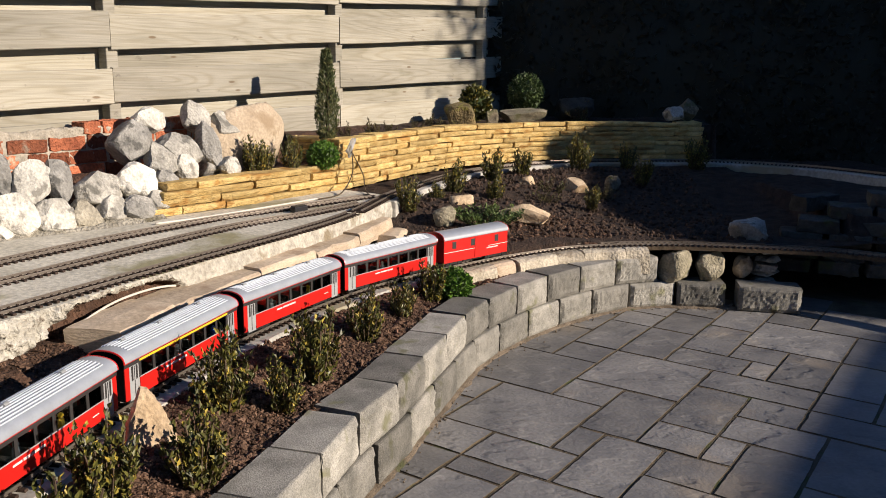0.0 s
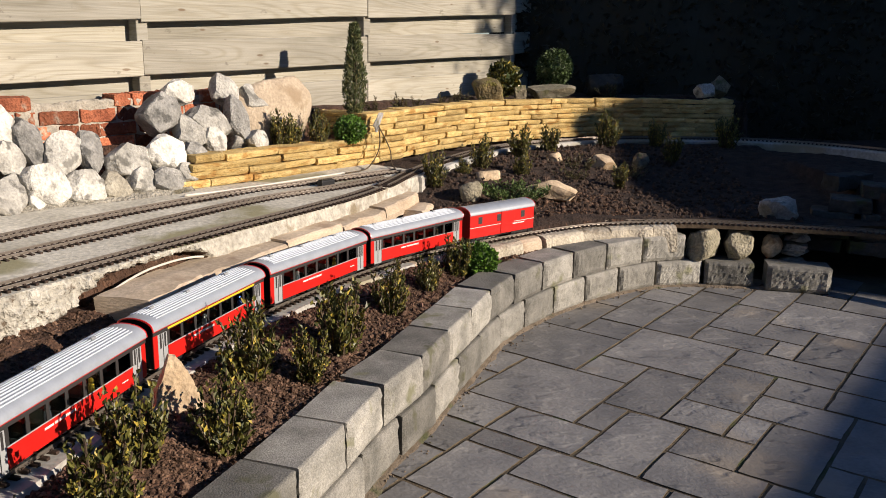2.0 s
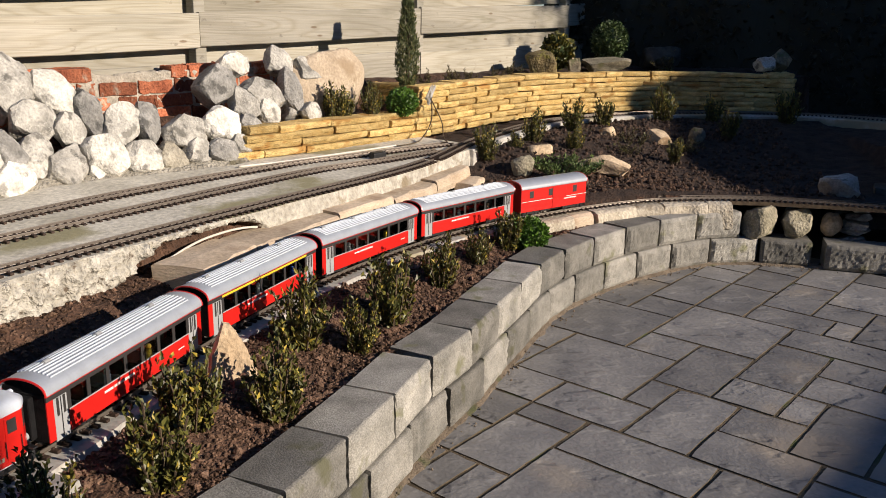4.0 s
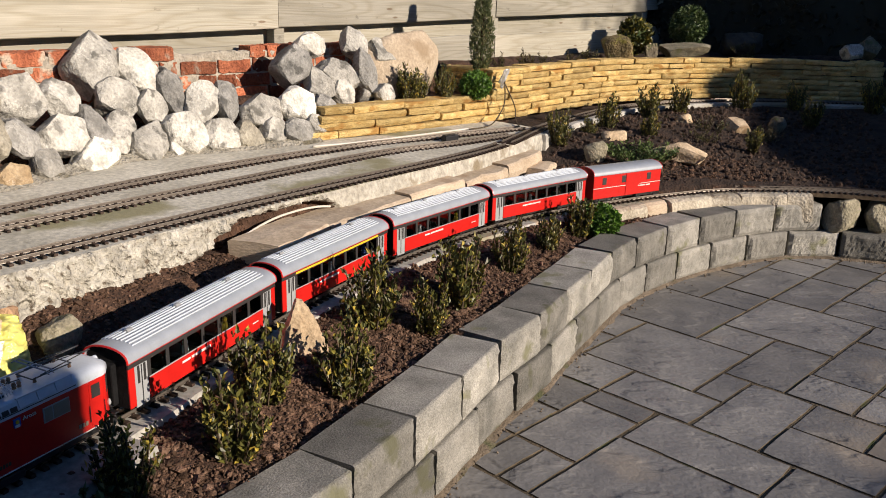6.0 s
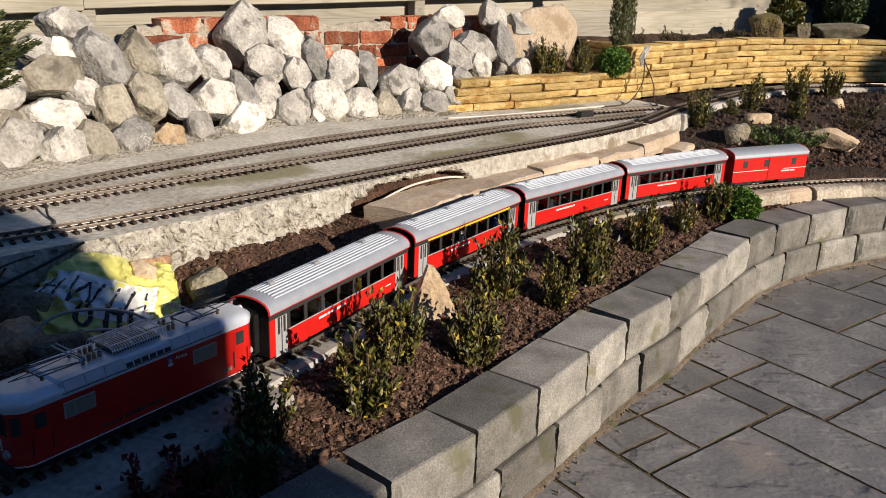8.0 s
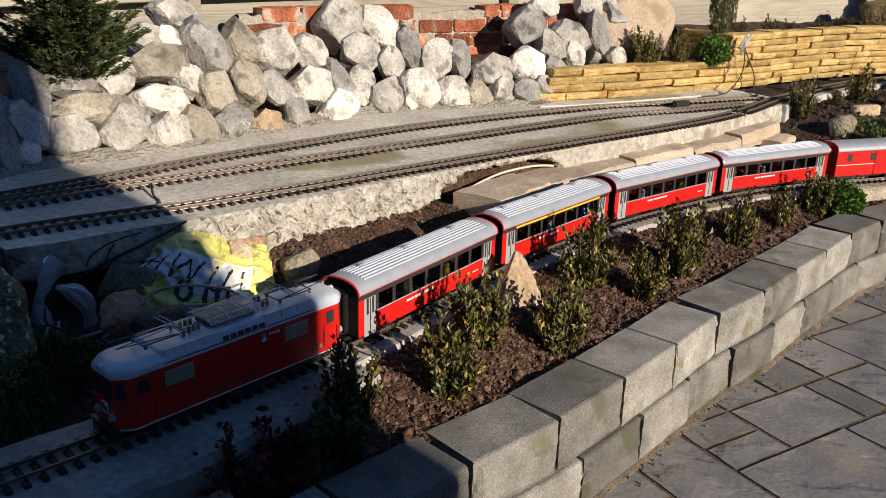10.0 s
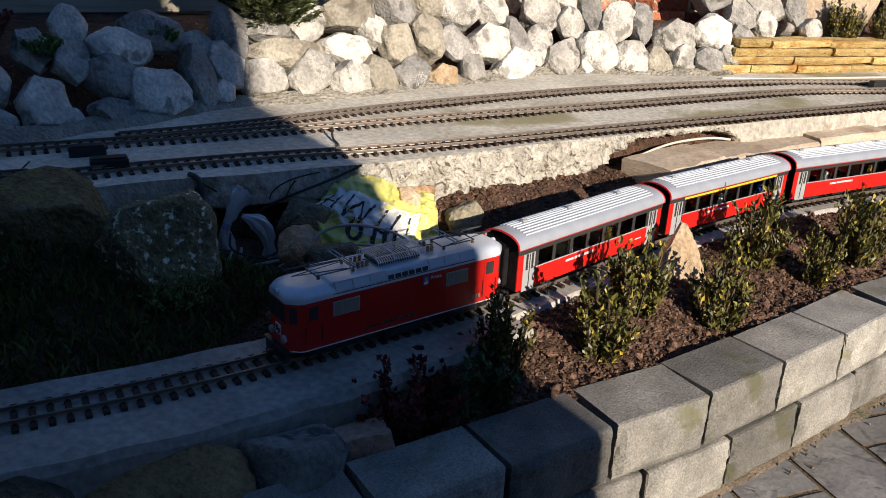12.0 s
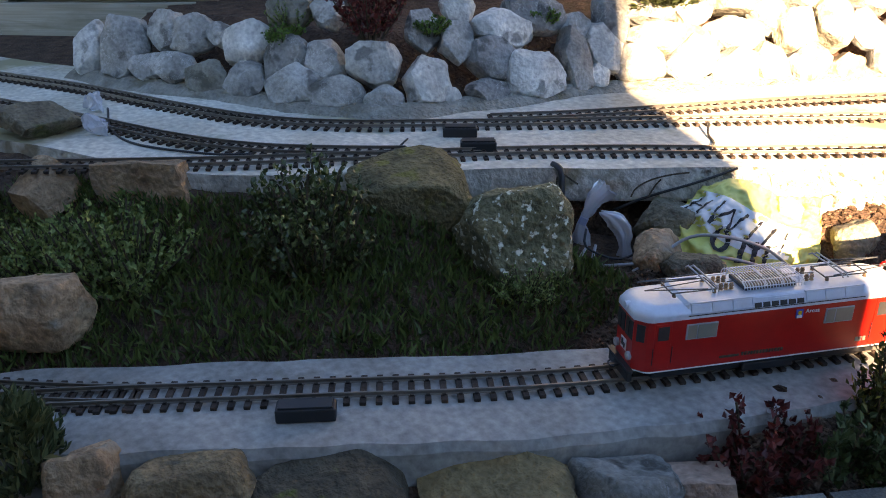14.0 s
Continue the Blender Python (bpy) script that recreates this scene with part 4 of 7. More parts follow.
for c in range(6):
    s = 0.02 + (0.1 if c % 2 else 0)
    while s < BRICK_LINE.length - 0.2:
        short = rndy.random() < 0.14
        if c < 5 or rndy.random() < 0.8:
            p = BRICK_LINE.side(s + (0.05 if short else 0.1), rndy.uniform(-0.012, 0.0))
            ob = part("brick", BRICKS[rndy.randrange(7)], None, bricks)
            ob.matrix_basis = bricks.matrix_world.inverted() @ pose(p.x, p.y, 0.632 + 0.075 * c, rndy.uniform(-2, 2), rndy.uniform(-1.5, 1.5), math.degrees(BRICK_LINE.heading(s + 0.1)) + rndy.uniform(-2, 2)) @ Matrix.Diagonal((0.5 if short else 1.0, 1, 1, 1))
        s += 0.116 if short else 0.219

# ---- piled limestone rocks: place, width and height ----
TOE_ROCKS = [
    (-2.59, 2.15, 0.86, 0.19, 0.14), (-2.53, 2.32, 0.86, 0.18, 0.16), (-2.50, 2.17, 0.76, 0.31, 0.13), (-2.48, 2.03, 0.68, 0.18, 0.15), (-2.42, 2.22,
    0.68, 0.23, 0.19), (-2.40, 2.44, 0.76, 0.22, 0.14), (-2.49, 2.53, 0.89, 0.27, 0.16), (-2.56, 2.56, 0.99, 0.16, 0.12), (-2.56, 2.74, 1.07, 0.21, 0.13),
    (-2.51, 2.64, 0.97, 0.11, 0.12), (-2.44, 2.76, 0.93, 0.22, 0.27), (-2.40, 2.97, 0.95, 0.18, 0.20)
]
MIDDLE_ROCKS = [
    (-2.40, 2.61, 0.82, 0.15, 0.14), (-2.31, 2.67, 0.75, 0.14, 0.19), (-2.30, 2.86, 0.79, 0.16, 0.21), (-2.32, 3.11, 0.89, 0.22, 0.21), (-2.24, 2.98,
    0.76, 0.13, 0.17), (-2.24, 2.67, 0.66, 0.18, 0.15), (-2.18, 2.83, 0.63, 0.15, 0.11), (-2.14, 3.01, 0.64, 0.14, 0.14), (-2.33, 2.38, 0.66, 0.18, 0.14),
    (-2.29, 2.51, 0.66, 0.15, 0.16), (-2.26, 3.33, 0.88, 0.18, 0.18), (-2.18, 3.19, 0.74, 0.23, 0.17)
]
CENTRE_ROCKS = [
    (-2.27, 3.61, 1.00, 0.26, 0.30), (-2.12, 3.75, 0.97, 0.20, 0.21), (-2.14, 3.59, 0.86, 0.22, 0.22), (-2.01, 3.69, 0.81, 0.15, 0.16), (-1.97, 3.81,
    0.87, 0.14, 0.24), (-2.14, 3.36, 0.76, 0.12, 0.20), (-2.07, 3.25, 0.64, 0.21, 0.15), (-2.07, 3.49, 0.71, 0.15, 0.20), (-1.97, 3.54, 0.66, 0.18, 0.20),
    (-1.86, 3.63, 0.63, 0.08, 0.11), (-1.85, 3.70, 0.68, 0.18, 0.20), (-1.83, 3.87, 0.81, 0.18, 0.21)
]
BRICK_ROCKS = [
    (-1.74, 3.96, 0.81, 0.12, 0.21), (-1.72, 3.82, 0.66, 0.18, 0.17), (-1.60, 4.07, 0.76, 0.22, 0.17), (-1.62, 3.92, 0.66, 0.13, 0.15), (-1.52, 4.04,
    0.67, 0.16, 0.14), (-1.46, 4.22, 0.79, 0.19, 0.18), (-1.53, 4.36, 0.97, 0.23, 0.22), (-1.42, 4.12, 0.66, 0.16, 0.14), (-1.49, 4.58, 1.08, 0.17, 0.13),
    (-1.33, 4.56, 0.91, 0.23, 0.18), (-1.39, 4.43, 0.87, 0.16, 0.17), (-1.28, 4.52, 0.82, 0.14, 0.14)
]
CORNER_ROCKS = [
    (-1.34, 4.36, 0.76, 0.13, 0.12), (-1.35, 4.23, 0.68, 0.13, 0.10), (-1.30, 4.84, 1.08, 0.16, 0.16), (-1.15, 4.98, 1.03, 0.18, 0.16), (-1.21, 4.75,
    0.92, 0.12, 0.24), (-1.09, 4.75, 0.80, 0.15, 0.11)
]
SHADE_ROCKS = [
    (-3.75, 0.33, 0.69, 0.13, 0.22), (-3.58, 0.43, 0.71, 0.18, 0.23), (-3.48, 0.56, 0.78, 0.13, 0.15), (-3.38, 0.64, 0.78, 0.18, 0.14), (-3.45, 0.48,
    0.67, 0.17, 0.11), (-3.35, 0.55, 0.67, 0.17, 0.12), (-3.21, 0.63, 0.65, 0.15, 0.13), (-3.29, 0.71, 0.79, 0.11, 0.09), (-3.16, 0.78, 0.77, 0.18, 0.15),
    (-3.07, 0.73, 0.65, 0.14, 0.15), (-2.99, 0.86, 0.73, 0.16, 0.16), (-2.91, 0.84, 0.65, 0.20, 0.15)
]
SHADE_MIDDLE_ROCKS = [
    (-2.87, 0.96, 0.74, 0.13, 0.14), (-2.76, 0.94, 0.64, 0.18, 0.13), (-2.73, 1.06, 0.74, 0.17, 0.14), (-2.65, 1.06, 0.64, 0.12, 0.09), (-3.11, 0.92,
    0.88, 0.15, 0.13), (-2.99, 1.02, 0.89, 0.12, 0.12), (-2.77, 1.42, 0.90, 0.12, 0.13), (-2.64, 1.22, 0.68, 0.15, 0.17), (-2.76, 1.27, 0.83, 0.12, 0.14),
    (-2.69, 1.37, 0.79, 0.12, 0.14), (-2.63, 1.48, 0.73, 0.17, 0.15), (-2.69, 1.57, 0.82, 0.23, 0.14)
]
SHADE_TOP_ROCKS = [
    (-2.56, 1.61, 0.67, 0.22, 0.17), (-2.56, 1.80, 0.69, 0.11, 0.25), (-2.56, 1.92, 0.74, 0.12, 0.18), (-2.51, 1.86, 0.64, 0.09, 0.11), (-2.70, 1.72,
    0.86, 0.22, 0.15), (-2.64, 1.85, 0.80, 0.12, 0.11), (-2.61, 2.00, 0.82, 0.13, 0.25), (-2.57, 1.43, 0.64, 0.17, 0.08), (-2.58, 1.28, 0.63, 0.07, 0.07)
]

# what each rock of a group is: l, r or o for one that leans left or right or sits square, and its stone
ROCK_LOOKS = (
    (TOE_ROCKS, "oB oL oT oL rL lW oT oL lL oW lB oT"),
    (MIDDLE_ROCKS, "lW lT oR lL lB rB oO oL oL lT oW oW"),
    (CENTRE_ROCKS, "rL lW oL oL lB oB rW rL rL oW lW rW"),
    (BRICK_ROCKS, "oB oL oL oT rL oW rB oB oW lL oL oW"),
    (CORNER_ROCKS, "oB oL oL lL oB oL"),
    # the shade groups take paler stones than their own, to lift their brightness
    (SHADE_ROCKS, "oW oL lW rW rL oL oT lL rW oL rL rW"),
    (SHADE_MIDDLE_ROCKS, "lL rL lW oW oT oL oW oW oL oW lB lW"),
    (SHADE_TOP_ROCKS, "oW lL lW oW lB oL lB oB oW"),
)


def wall_rock(seed, lean):
    """A unit quarry stone: an uneven many-sided outline, a front of two to four broad broken faces and rough arrises.
    lean: degrees by which its long axis tips to the right; 0 for a square stone."""
    rnd = random.Random(seed)
    bm = bmesh.new()
    bmesh.ops.create_icosphere(bm, subdivisions=4, radius=1.0)
    planes = []
    a = rnd.uniform(0, 6.283)
    sides = rnd.randrange(5, 8)
    for k in range(sides):
        t = a + 6.283 * (k + rnd.uniform(-0.28, 0.28)) / sides
        planes.append((Vector((math.cos(t), rnd.uniform(-0.2, 0.05), math.sin(t))).normalized(), rnd.uniform(0.66, 0.82)))
    for _ in range(rnd.randrange(2, 5)):
        planes.append((Vector((rnd.gauss(0, 0.3), -1, rnd.gauss(0.15, 0.3))).normalized(), rnd.uniform(0.56, 0.66)))
    for _ in range(9):
        planes.append((Vector((rnd.gauss(0, 1), rnd.gauss(-0.5, 0.6), rnd.gauss(0, 1))).normalized(), rnd.uniform(0.66, 0.82)))
    shift = Vector((seed * 3.7 % 50, seed * 1.3 % 50, seed * 2.1 % 50))
    long = 1.22 if lean else rnd.uniform(0.95, 1.15)
    turn = Matrix.Rotation(radians(lean), 3, "Y")
    for vert in bm.verts:
        u = vert.co.copy()
        p = u.copy()
        for _ in range(3):
            for nrm, d in planes:
                k = p.dot(nrm) - d
                if k > 0:
                    p -= nrm * k
        chip = noise.noise(p * 4.5 + shift)
        p += u * (0.05 * noise.noise(p * 1.8 + shift) + 0.045 * (abs(chip) - 0.3) + 0.022 * noise.noise(p * 11 + shift) + 0.01 * noise.noise(p * 24 + shift))
        vert.co = turn @ Vector((p.x, p.y, p.z * long))
    lo = [min(v.co[i] for v in bm.verts) for i in range(3)]
    hi = [max(v.co[i] for v in bm.verts) for i in range(3)]
    for vert in bm.verts:
        vert.co = Vector([(vert.co[i] - (lo[i] + hi[i]) / 2) / (hi[i] - lo[i]) for i in range(3)])
    me = bpy.data.meshes.new("stone")
    bm.to_mesh(me)
    bm.free()
    me.shade_smooth()
    me.set_sharp_from_angle(angle=radians(30))
    return me


rock_wall = empty("rock_wall", pose(-2.3, 2.6, UP), "steep wall of grey-white limestone rocks set in mortar", "rock wall", kind="structure")
ROCK_SHAPES = {"o": [wall_rock(40 + k, 0) for k in range(12)], "l": [wall_rock(70 + k, -38) for k in range(6)], "r": [wall_rock(90 + k, 38) for k in range(6)]}
ROCK_STONE = {"L": LIMESTONE, "W": WHITE_STONE, "B": BLUE_STONE, "T": TAN_STONE, "R": TAN_STONE, "O": RUST_STONE}
shaped = {}
rndr = random.Random(77)
for rocks, looks in ROCK_LOOKS:
    for (x, y, z, w, h), look_code in zip(rocks, looks.split()):
        _, s = FOOT.signed(x, y)
        face_way = math.degrees(FOOT.heading(s))
        key = (look_code[0], rndr.randrange(len(ROCK_SHAPES[look_code[0]])), look_code[1])
        if key not in shaped:
            shaped[key] = ROCK_SHAPES[key[0]][key[1]].copy()
            shaped[key].materials.append(ROCK_STONE[key[2]])
        ob = part("stone", shaped[key], None, rock_wall)
        over = 1.17 if w + h < 0.42 else 1.08
        ob.matrix_basis = rock_wall.matrix_world.inverted() @ stone_pose(x, y, z, w * over, 0.72 * (w + h) / 2, h * over, face_way + rndr.uniform(-8, 8), -24 + rndr.uniform(-7, 7), rndr.uniform(-5, 5))

# the mortar bed that the rocks sit in
S_END = YELLOW_FROM + 0.06
rows = []
for j in range(26):
    row = []
    for i in range(300):
        s = 1.0 + (S_END - 1.0) * i / 299
        top = 0.83 + 0.13 * ease(s, 3.35, 3.5) * ease(s, 4.3, 4.15) - 0.1 * ease(s, 5.35, 5.6) + 0.02 * noise.noise((s * 6, 0, 0))
        z = 0.59 + (top - 0.59) * j / 25
        q = FOOT.side(s, 0.004 + 0.77 * (z - 0.62))
        d = 0.016 * noise.noise((q.x * 9, q.y * 9, z * 9)) + 0.008 * noise.noise((q.x * 28, q.y * 28, z * 28))
        row.append(FOOT.side(s, 0.004 + 0.77 * (z - 0.62) + d) + Vector((0, 0, z)))
    rows.append(row)
rows.append([q + Vector((-0.12, 0.09, -0.02)) for q in rows[-1]])
tagged(part("mortar_bed", strip(rows), ROCK_MORTAR, rock_wall, smooth=True), "rough grey mortar between the rocks")

rows = []
for i in range(260):
    s = 1.0 + (S_END - 1.0) * i / 259
    out = 0.055 + 0.03 * noise.noise((s * 5, 2, 0)) + 0.012 * noise.noise((s * 19, 5, 0))
    rows.append([FOOT.side(s, 0.03) + Vector((0, 0, UP + 0.035)), FOOT.side(s, -out * 0.35) + Vector((0, 0, UP + 0.016 + 0.006 * noise.noise((s * 24, 0, 0)))), FOOT.side(s, -out) + Vector((0, 0, UP - 0.008))])
tagged(part("sand_strip", strip(rows), ROCK_MORTAR, smooth=True), "sandy earth gathered at the toe of the rocks", "earth", kind="structure")

# ---- garden railway track ----
GAUGE, PITCH = 0.054, 0.0335


def sleeper_mesh():
    bm = bmesh.new()
    box_into(bm, 0, 0, 0.004, 0.0135, 0.104, 0.0085, bevel=0.0015)
    for y in (-GAUGE / 2, GAUGE / 2):
        for o in (-0.006, 0.006):
            box_into(bm, 0, y + o, 0.0095, 0.008, 0.004, 0.004)
    me = bpy.data.meshes.new("sleeper")
    bm.to_mesh(me)
    bm.free()
    me.materials.append(SLEEPER)
    return me


SLEEPER_MESH = sleeper_mesh()
RAIL_PROFILE = [(-0.0042, 0.0), (0.0042, 0.0), (0.0036, 0.0016), (0.001, 0.0026), (0.001, 0.0075), (0.0021, 0.0088), (0.0018, 0.0106), (-0.0018, 0.0106), (-0.0021, 0.0088), (-0.001, 0.0075), (-0.001, 0.0026), (-0.0036, 0.0016)]


def track(line, s0, s1, z, label, skip=None):
    p = line.at(s0)
    ob = empty("track", pose(p.x, p.y, z), label, "railway track", "garden railway tracks")
    for off in (-GAUGE / 2, GAUGE / 2):
        v, f = sweep(line, s0, s1, [(a + off, b + 0.0075) for a, b in RAIL_PROFILE], 0.05)
        part("rail", ([Vector(q) - Vector((p.x, p.y, 0)) for q in v], f), RAIL, ob, "worn brass-coloured rail")
    n = int((s1 - s0) / PITCH)
    for k in range(n + 1):
        s = s0 + k * PITCH
        if skip and skip[0] < s < skip[1]:
            continue
        q = line.at(s)
        o = part("sleeper", SLEEPER_MESH, None, ob)
        o.matrix_basis = Matrix.Translation(q - p) @ pose(0, 0, 0, 0, 0, math.degrees(line.heading(s)))
    return ob


FRONT = Line([(-3.0, -0.75), (-2.66, -0.1), (-2.5, 0.2), (-2.38, 0.43), (-2.25, 0.72), (-2.06, 1.13), (-1.9, 1.43), (-1.72, 1.72), (-1.5, 2.12), (-1.16, 2.78), (-0.85, 3.36), (-0.62, 3.78), (-0.45, 4.13), (-0.34, 4.42)])
MID = Line([(-4.6, -0.5), (-3.87, -0.01), (-3.5, 0.23), (-3.07, 0.45), (-2.76, 0.64), (-2.56, 0.85), (-2.38, 1.16), (-2.21, 1.47), (-2.02, 1.85), (-1.8, 2.28), (-1.45, 2.94), (-0.96, 3.86), (-0.62, 4.3), (-0.3, 4.75)])
BACK = Line([(-2.42, 1.2), (-2.28, 1.52), (-2.2, 1.74), (-2.11, 2.03), (-1.95, 2.48), (-1.6, 3.26), (-1.15, 4.0), (-0.8, 4.42), (-0.5, 4.75), (-0.25, 5.02)])
SPUR = Line([(-4.2, -0.55), (-3.41, -0.05), (-3.05, 0.16), (-2.7, 0.35), (-2.47, 0.53), (-2.3, 0.75), (-2.15, 1.0)])
track(LOW, 0.02, LOW.length - 0.1, BED, "curving lower track with brown sleepers on pale concrete")
track(FRONT, 0.05, FRONT.length - 0.04, UP, "front yard track with brown sleepers on worn concrete")
track(MID, 0.05, MID.length - 0.04, UP, "middle yard track with brown sleepers on worn concrete")
track(BACK, 0.12, BACK.length - 0.04, UP, "back yard track along the foot of the rocks")
track(SPUR, 0.05, SPUR.length - 0.1, UP, "spur track joining the front yard track at a turnout")
track(RING, RING.signed(-0.34, 4.42)[1], RING.length - 0.06, UP, "far ring track curving below the yellow wall")
LOW_SPUR = Line([(-1.66, 0.1), (-1.78, -0.1), (-1.93, -0.3), (-2.15, -0.52), (-2.5, -0.8)])
track(LOW_SPUR, 0.12, LOW_SPUR.length - 0.05, BED, "turnout branch of the lower track")


def motor_box(x, y, z, turn, w=0.105):
    ob = empty("point_motor", pose(x, y, z, 0, 0, turn), "black plastic point motor box beside the track", "point motor", "point motors")
    part("housing", boxed((0, 0, 0.016, w, 0.042, 0.03), bevel=0.004), BLACK, ob)
    part("lid", boxed((0, 0, 0.0335, w * 0.9, 0.034, 0.004), bevel=0.001), BLACK, ob)
    part("lever", boxed((w * 0.2, 0.03, 0.008, 0.01, 0.03, 0.006), bevel=0.001), STEEL, ob)


motor_box(-2.275, 1.13, UP, 58)
motor_box(-2.125, 1.10, UP, 60)
motor_box(-1.475, 0.28, BED, 63, 0.12)
motor_box(-2.02, -0.42, BED, 63, 0.12)
motor_box(-0.65, 4.43, UP, 55, 0.1)

# ---- the red train: local x ahead, y left, z up from the rail heads ----
RAIL_TOP = BED + 0.0181
LOCO_NOSE = LOW.signed(-1.29, 0.70)[1] + 0.18


def prism(plan, z0, z1, top=None, inset=0.0, rounds=0):
    """A body over a plan outline; top: the height of a shrunken crown above z1."""
    bm = bmesh.new()
    rings = [(z0, 0.0), (z1, 0.0)]
    if top:
        for k in range(1, rounds + 2):
            t = k / (rounds + 1) * math.pi / 2
            rings.append((z1 + (top - z1) * math.sin(t), inset * (1 - math.cos(t))))
    cx = sum(x for x, y in plan) / len(plan)
    made = []
    for z, i in rings:
        ring = []
        for x, y in plan:
            sx = (abs(x - cx) - i) / max(abs(x - cx), 1e-6)
            sy = (abs(y) - i) / max(abs(y), 1e-6)
            ring.append(bm.verts.new((cx + (x - cx) * max(sx, 0), y * max(sy, 0), z)))
        made.append(ring)
    n = len(plan)
    for r, q in zip(made, made[1:]):
        for k in range(n):
            bm.faces.new((r[k], r[(k + 1) % n], q[(k + 1) % n], q[k]))
    bm.faces.new(made[0][::-1])
    bm.faces.new(made[-1])
    bmesh.ops.recalc_face_normals(bm, faces=bm.faces)
    return bm


def bogie(parent, x, base=0.09, r=0.016):
    frame_bm = bmesh.new()
    for y in (-0.038, 0.038):
        box_into(frame_bm, x, y, 0.018, base + 0.05, 0.006, 0.014, 0.002)
        box_into(frame_bm, x, y, 0.028, 0.03, 0.008, 0.012, 0.002)
        for k in (-1, 1):
            box_into(frame_bm, x + k * base / 2, y, 0.016, 0.016, 0.01, 0.016, 0.002)
    box_into(frame_bm, x, 0, 0.024, 0.04, 0.07, 0.008, 0.001)
    part("bogie", frame_bm, BLACK, parent, "black bogie frame")
    for k in (-1, 1):
        bm = bmesh.new()
        cyl_into(bm, (x + k * base / 2, -GAUGE / 2 - 0.004, r - 0.001), (x + k * base / 2, -GAUGE / 2 + 0.003, r - 0.001), r, 20)
        cyl_into(bm, (x + k * base / 2, GAUGE / 2 - 0.003, r - 0.001), (x + k * base / 2, GAUGE / 2 + 0.004, r - 0.001), r, 20)
        cyl_into(bm, (x + k * base / 2, -GAUGE / 2, r - 0.001), (x + k * base / 2, GAUGE / 2, r - 0.001), 0.003, 10)
        part("wheelset", bm, STEEL, parent, "steel wheelset")


def coupler(parent, x, way):
    bm = bmesh.new()
    box_into(bm, x + way * 0.014, 0, 0.022, 0.03, 0.012, 0.005, 0.001)
    for k in range(7):
        t0, t1 = math.pi * k / 7 - math.pi / 2, math.pi * (k + 1) / 7 - math.pi / 2
        cyl_into(bm, (x + way * (0.022 + 0.008 * math.cos(t0)), 0.013 * math.sin(t0), 0.024), (x + way * (0.022 + 0.008 * math.cos(t1)), 0.013 * math.sin(t1), 0.024), 0.0018, 6)
    part("coupler", bm, BLACK, parent, "black hook and loop coupler")


def place(ob, s_mid, reach):
    """Sets a vehicle on the lower track by its two bogie pivots; ahead is down the curve."""
    a, b = LOW.at(s_mid - reach), LOW.at(s_mid + reach)
    m, d = (a + b) / 2, a - b
    ob.matrix_world = pose(m.x, m.y, RAIL_TOP, 0, 0, math.degrees(math.atan2(d.y, d.x)))


def bars(name, parent, x, y, z, sizes, mat, label, turn=1):
    """A run of small raised bars that stands for lettering on a side."""
    bm = bmesh.new()
    at = x
    for w, h, gap in sizes:
        box_into(bm, at + turn * w / 2, y, z + h / 2, w, 0.0012, h)
        at += turn * (w + gap)
    part(name, bm, mat, parent, label)


COACH_L, COACH_W, SIDE0, SIDE1, ROOF = 0.66, 0.124, 0.03, 0.15, 0.186


def roof_shell(length, width, z0, z1, over=0.004):
    rows = []
    n = 14
    for i, x in enumerate((-length / 2 - over, -length / 2 + 0.012, length / 2 - 0.012, length / 2 + over)):
        row = []
        for k in range(n + 1):
            t = math.pi * k / n
            y, z = (width / 2 + over) * math.cos(t), z0 + (z1 - z0) * math.sin(t) ** 0.75
            row.append((x, y, z))
        for k in range(n, -1, -1):
            t = math.pi * k / n
            row.append((x, (width / 2 + over - 0.003) * math.cos(t), z0 - 0.003 + (z1 - z0) * math.sin(t) ** 0.75))
        rows.append(row + [row[0]])
    return strip(rows)


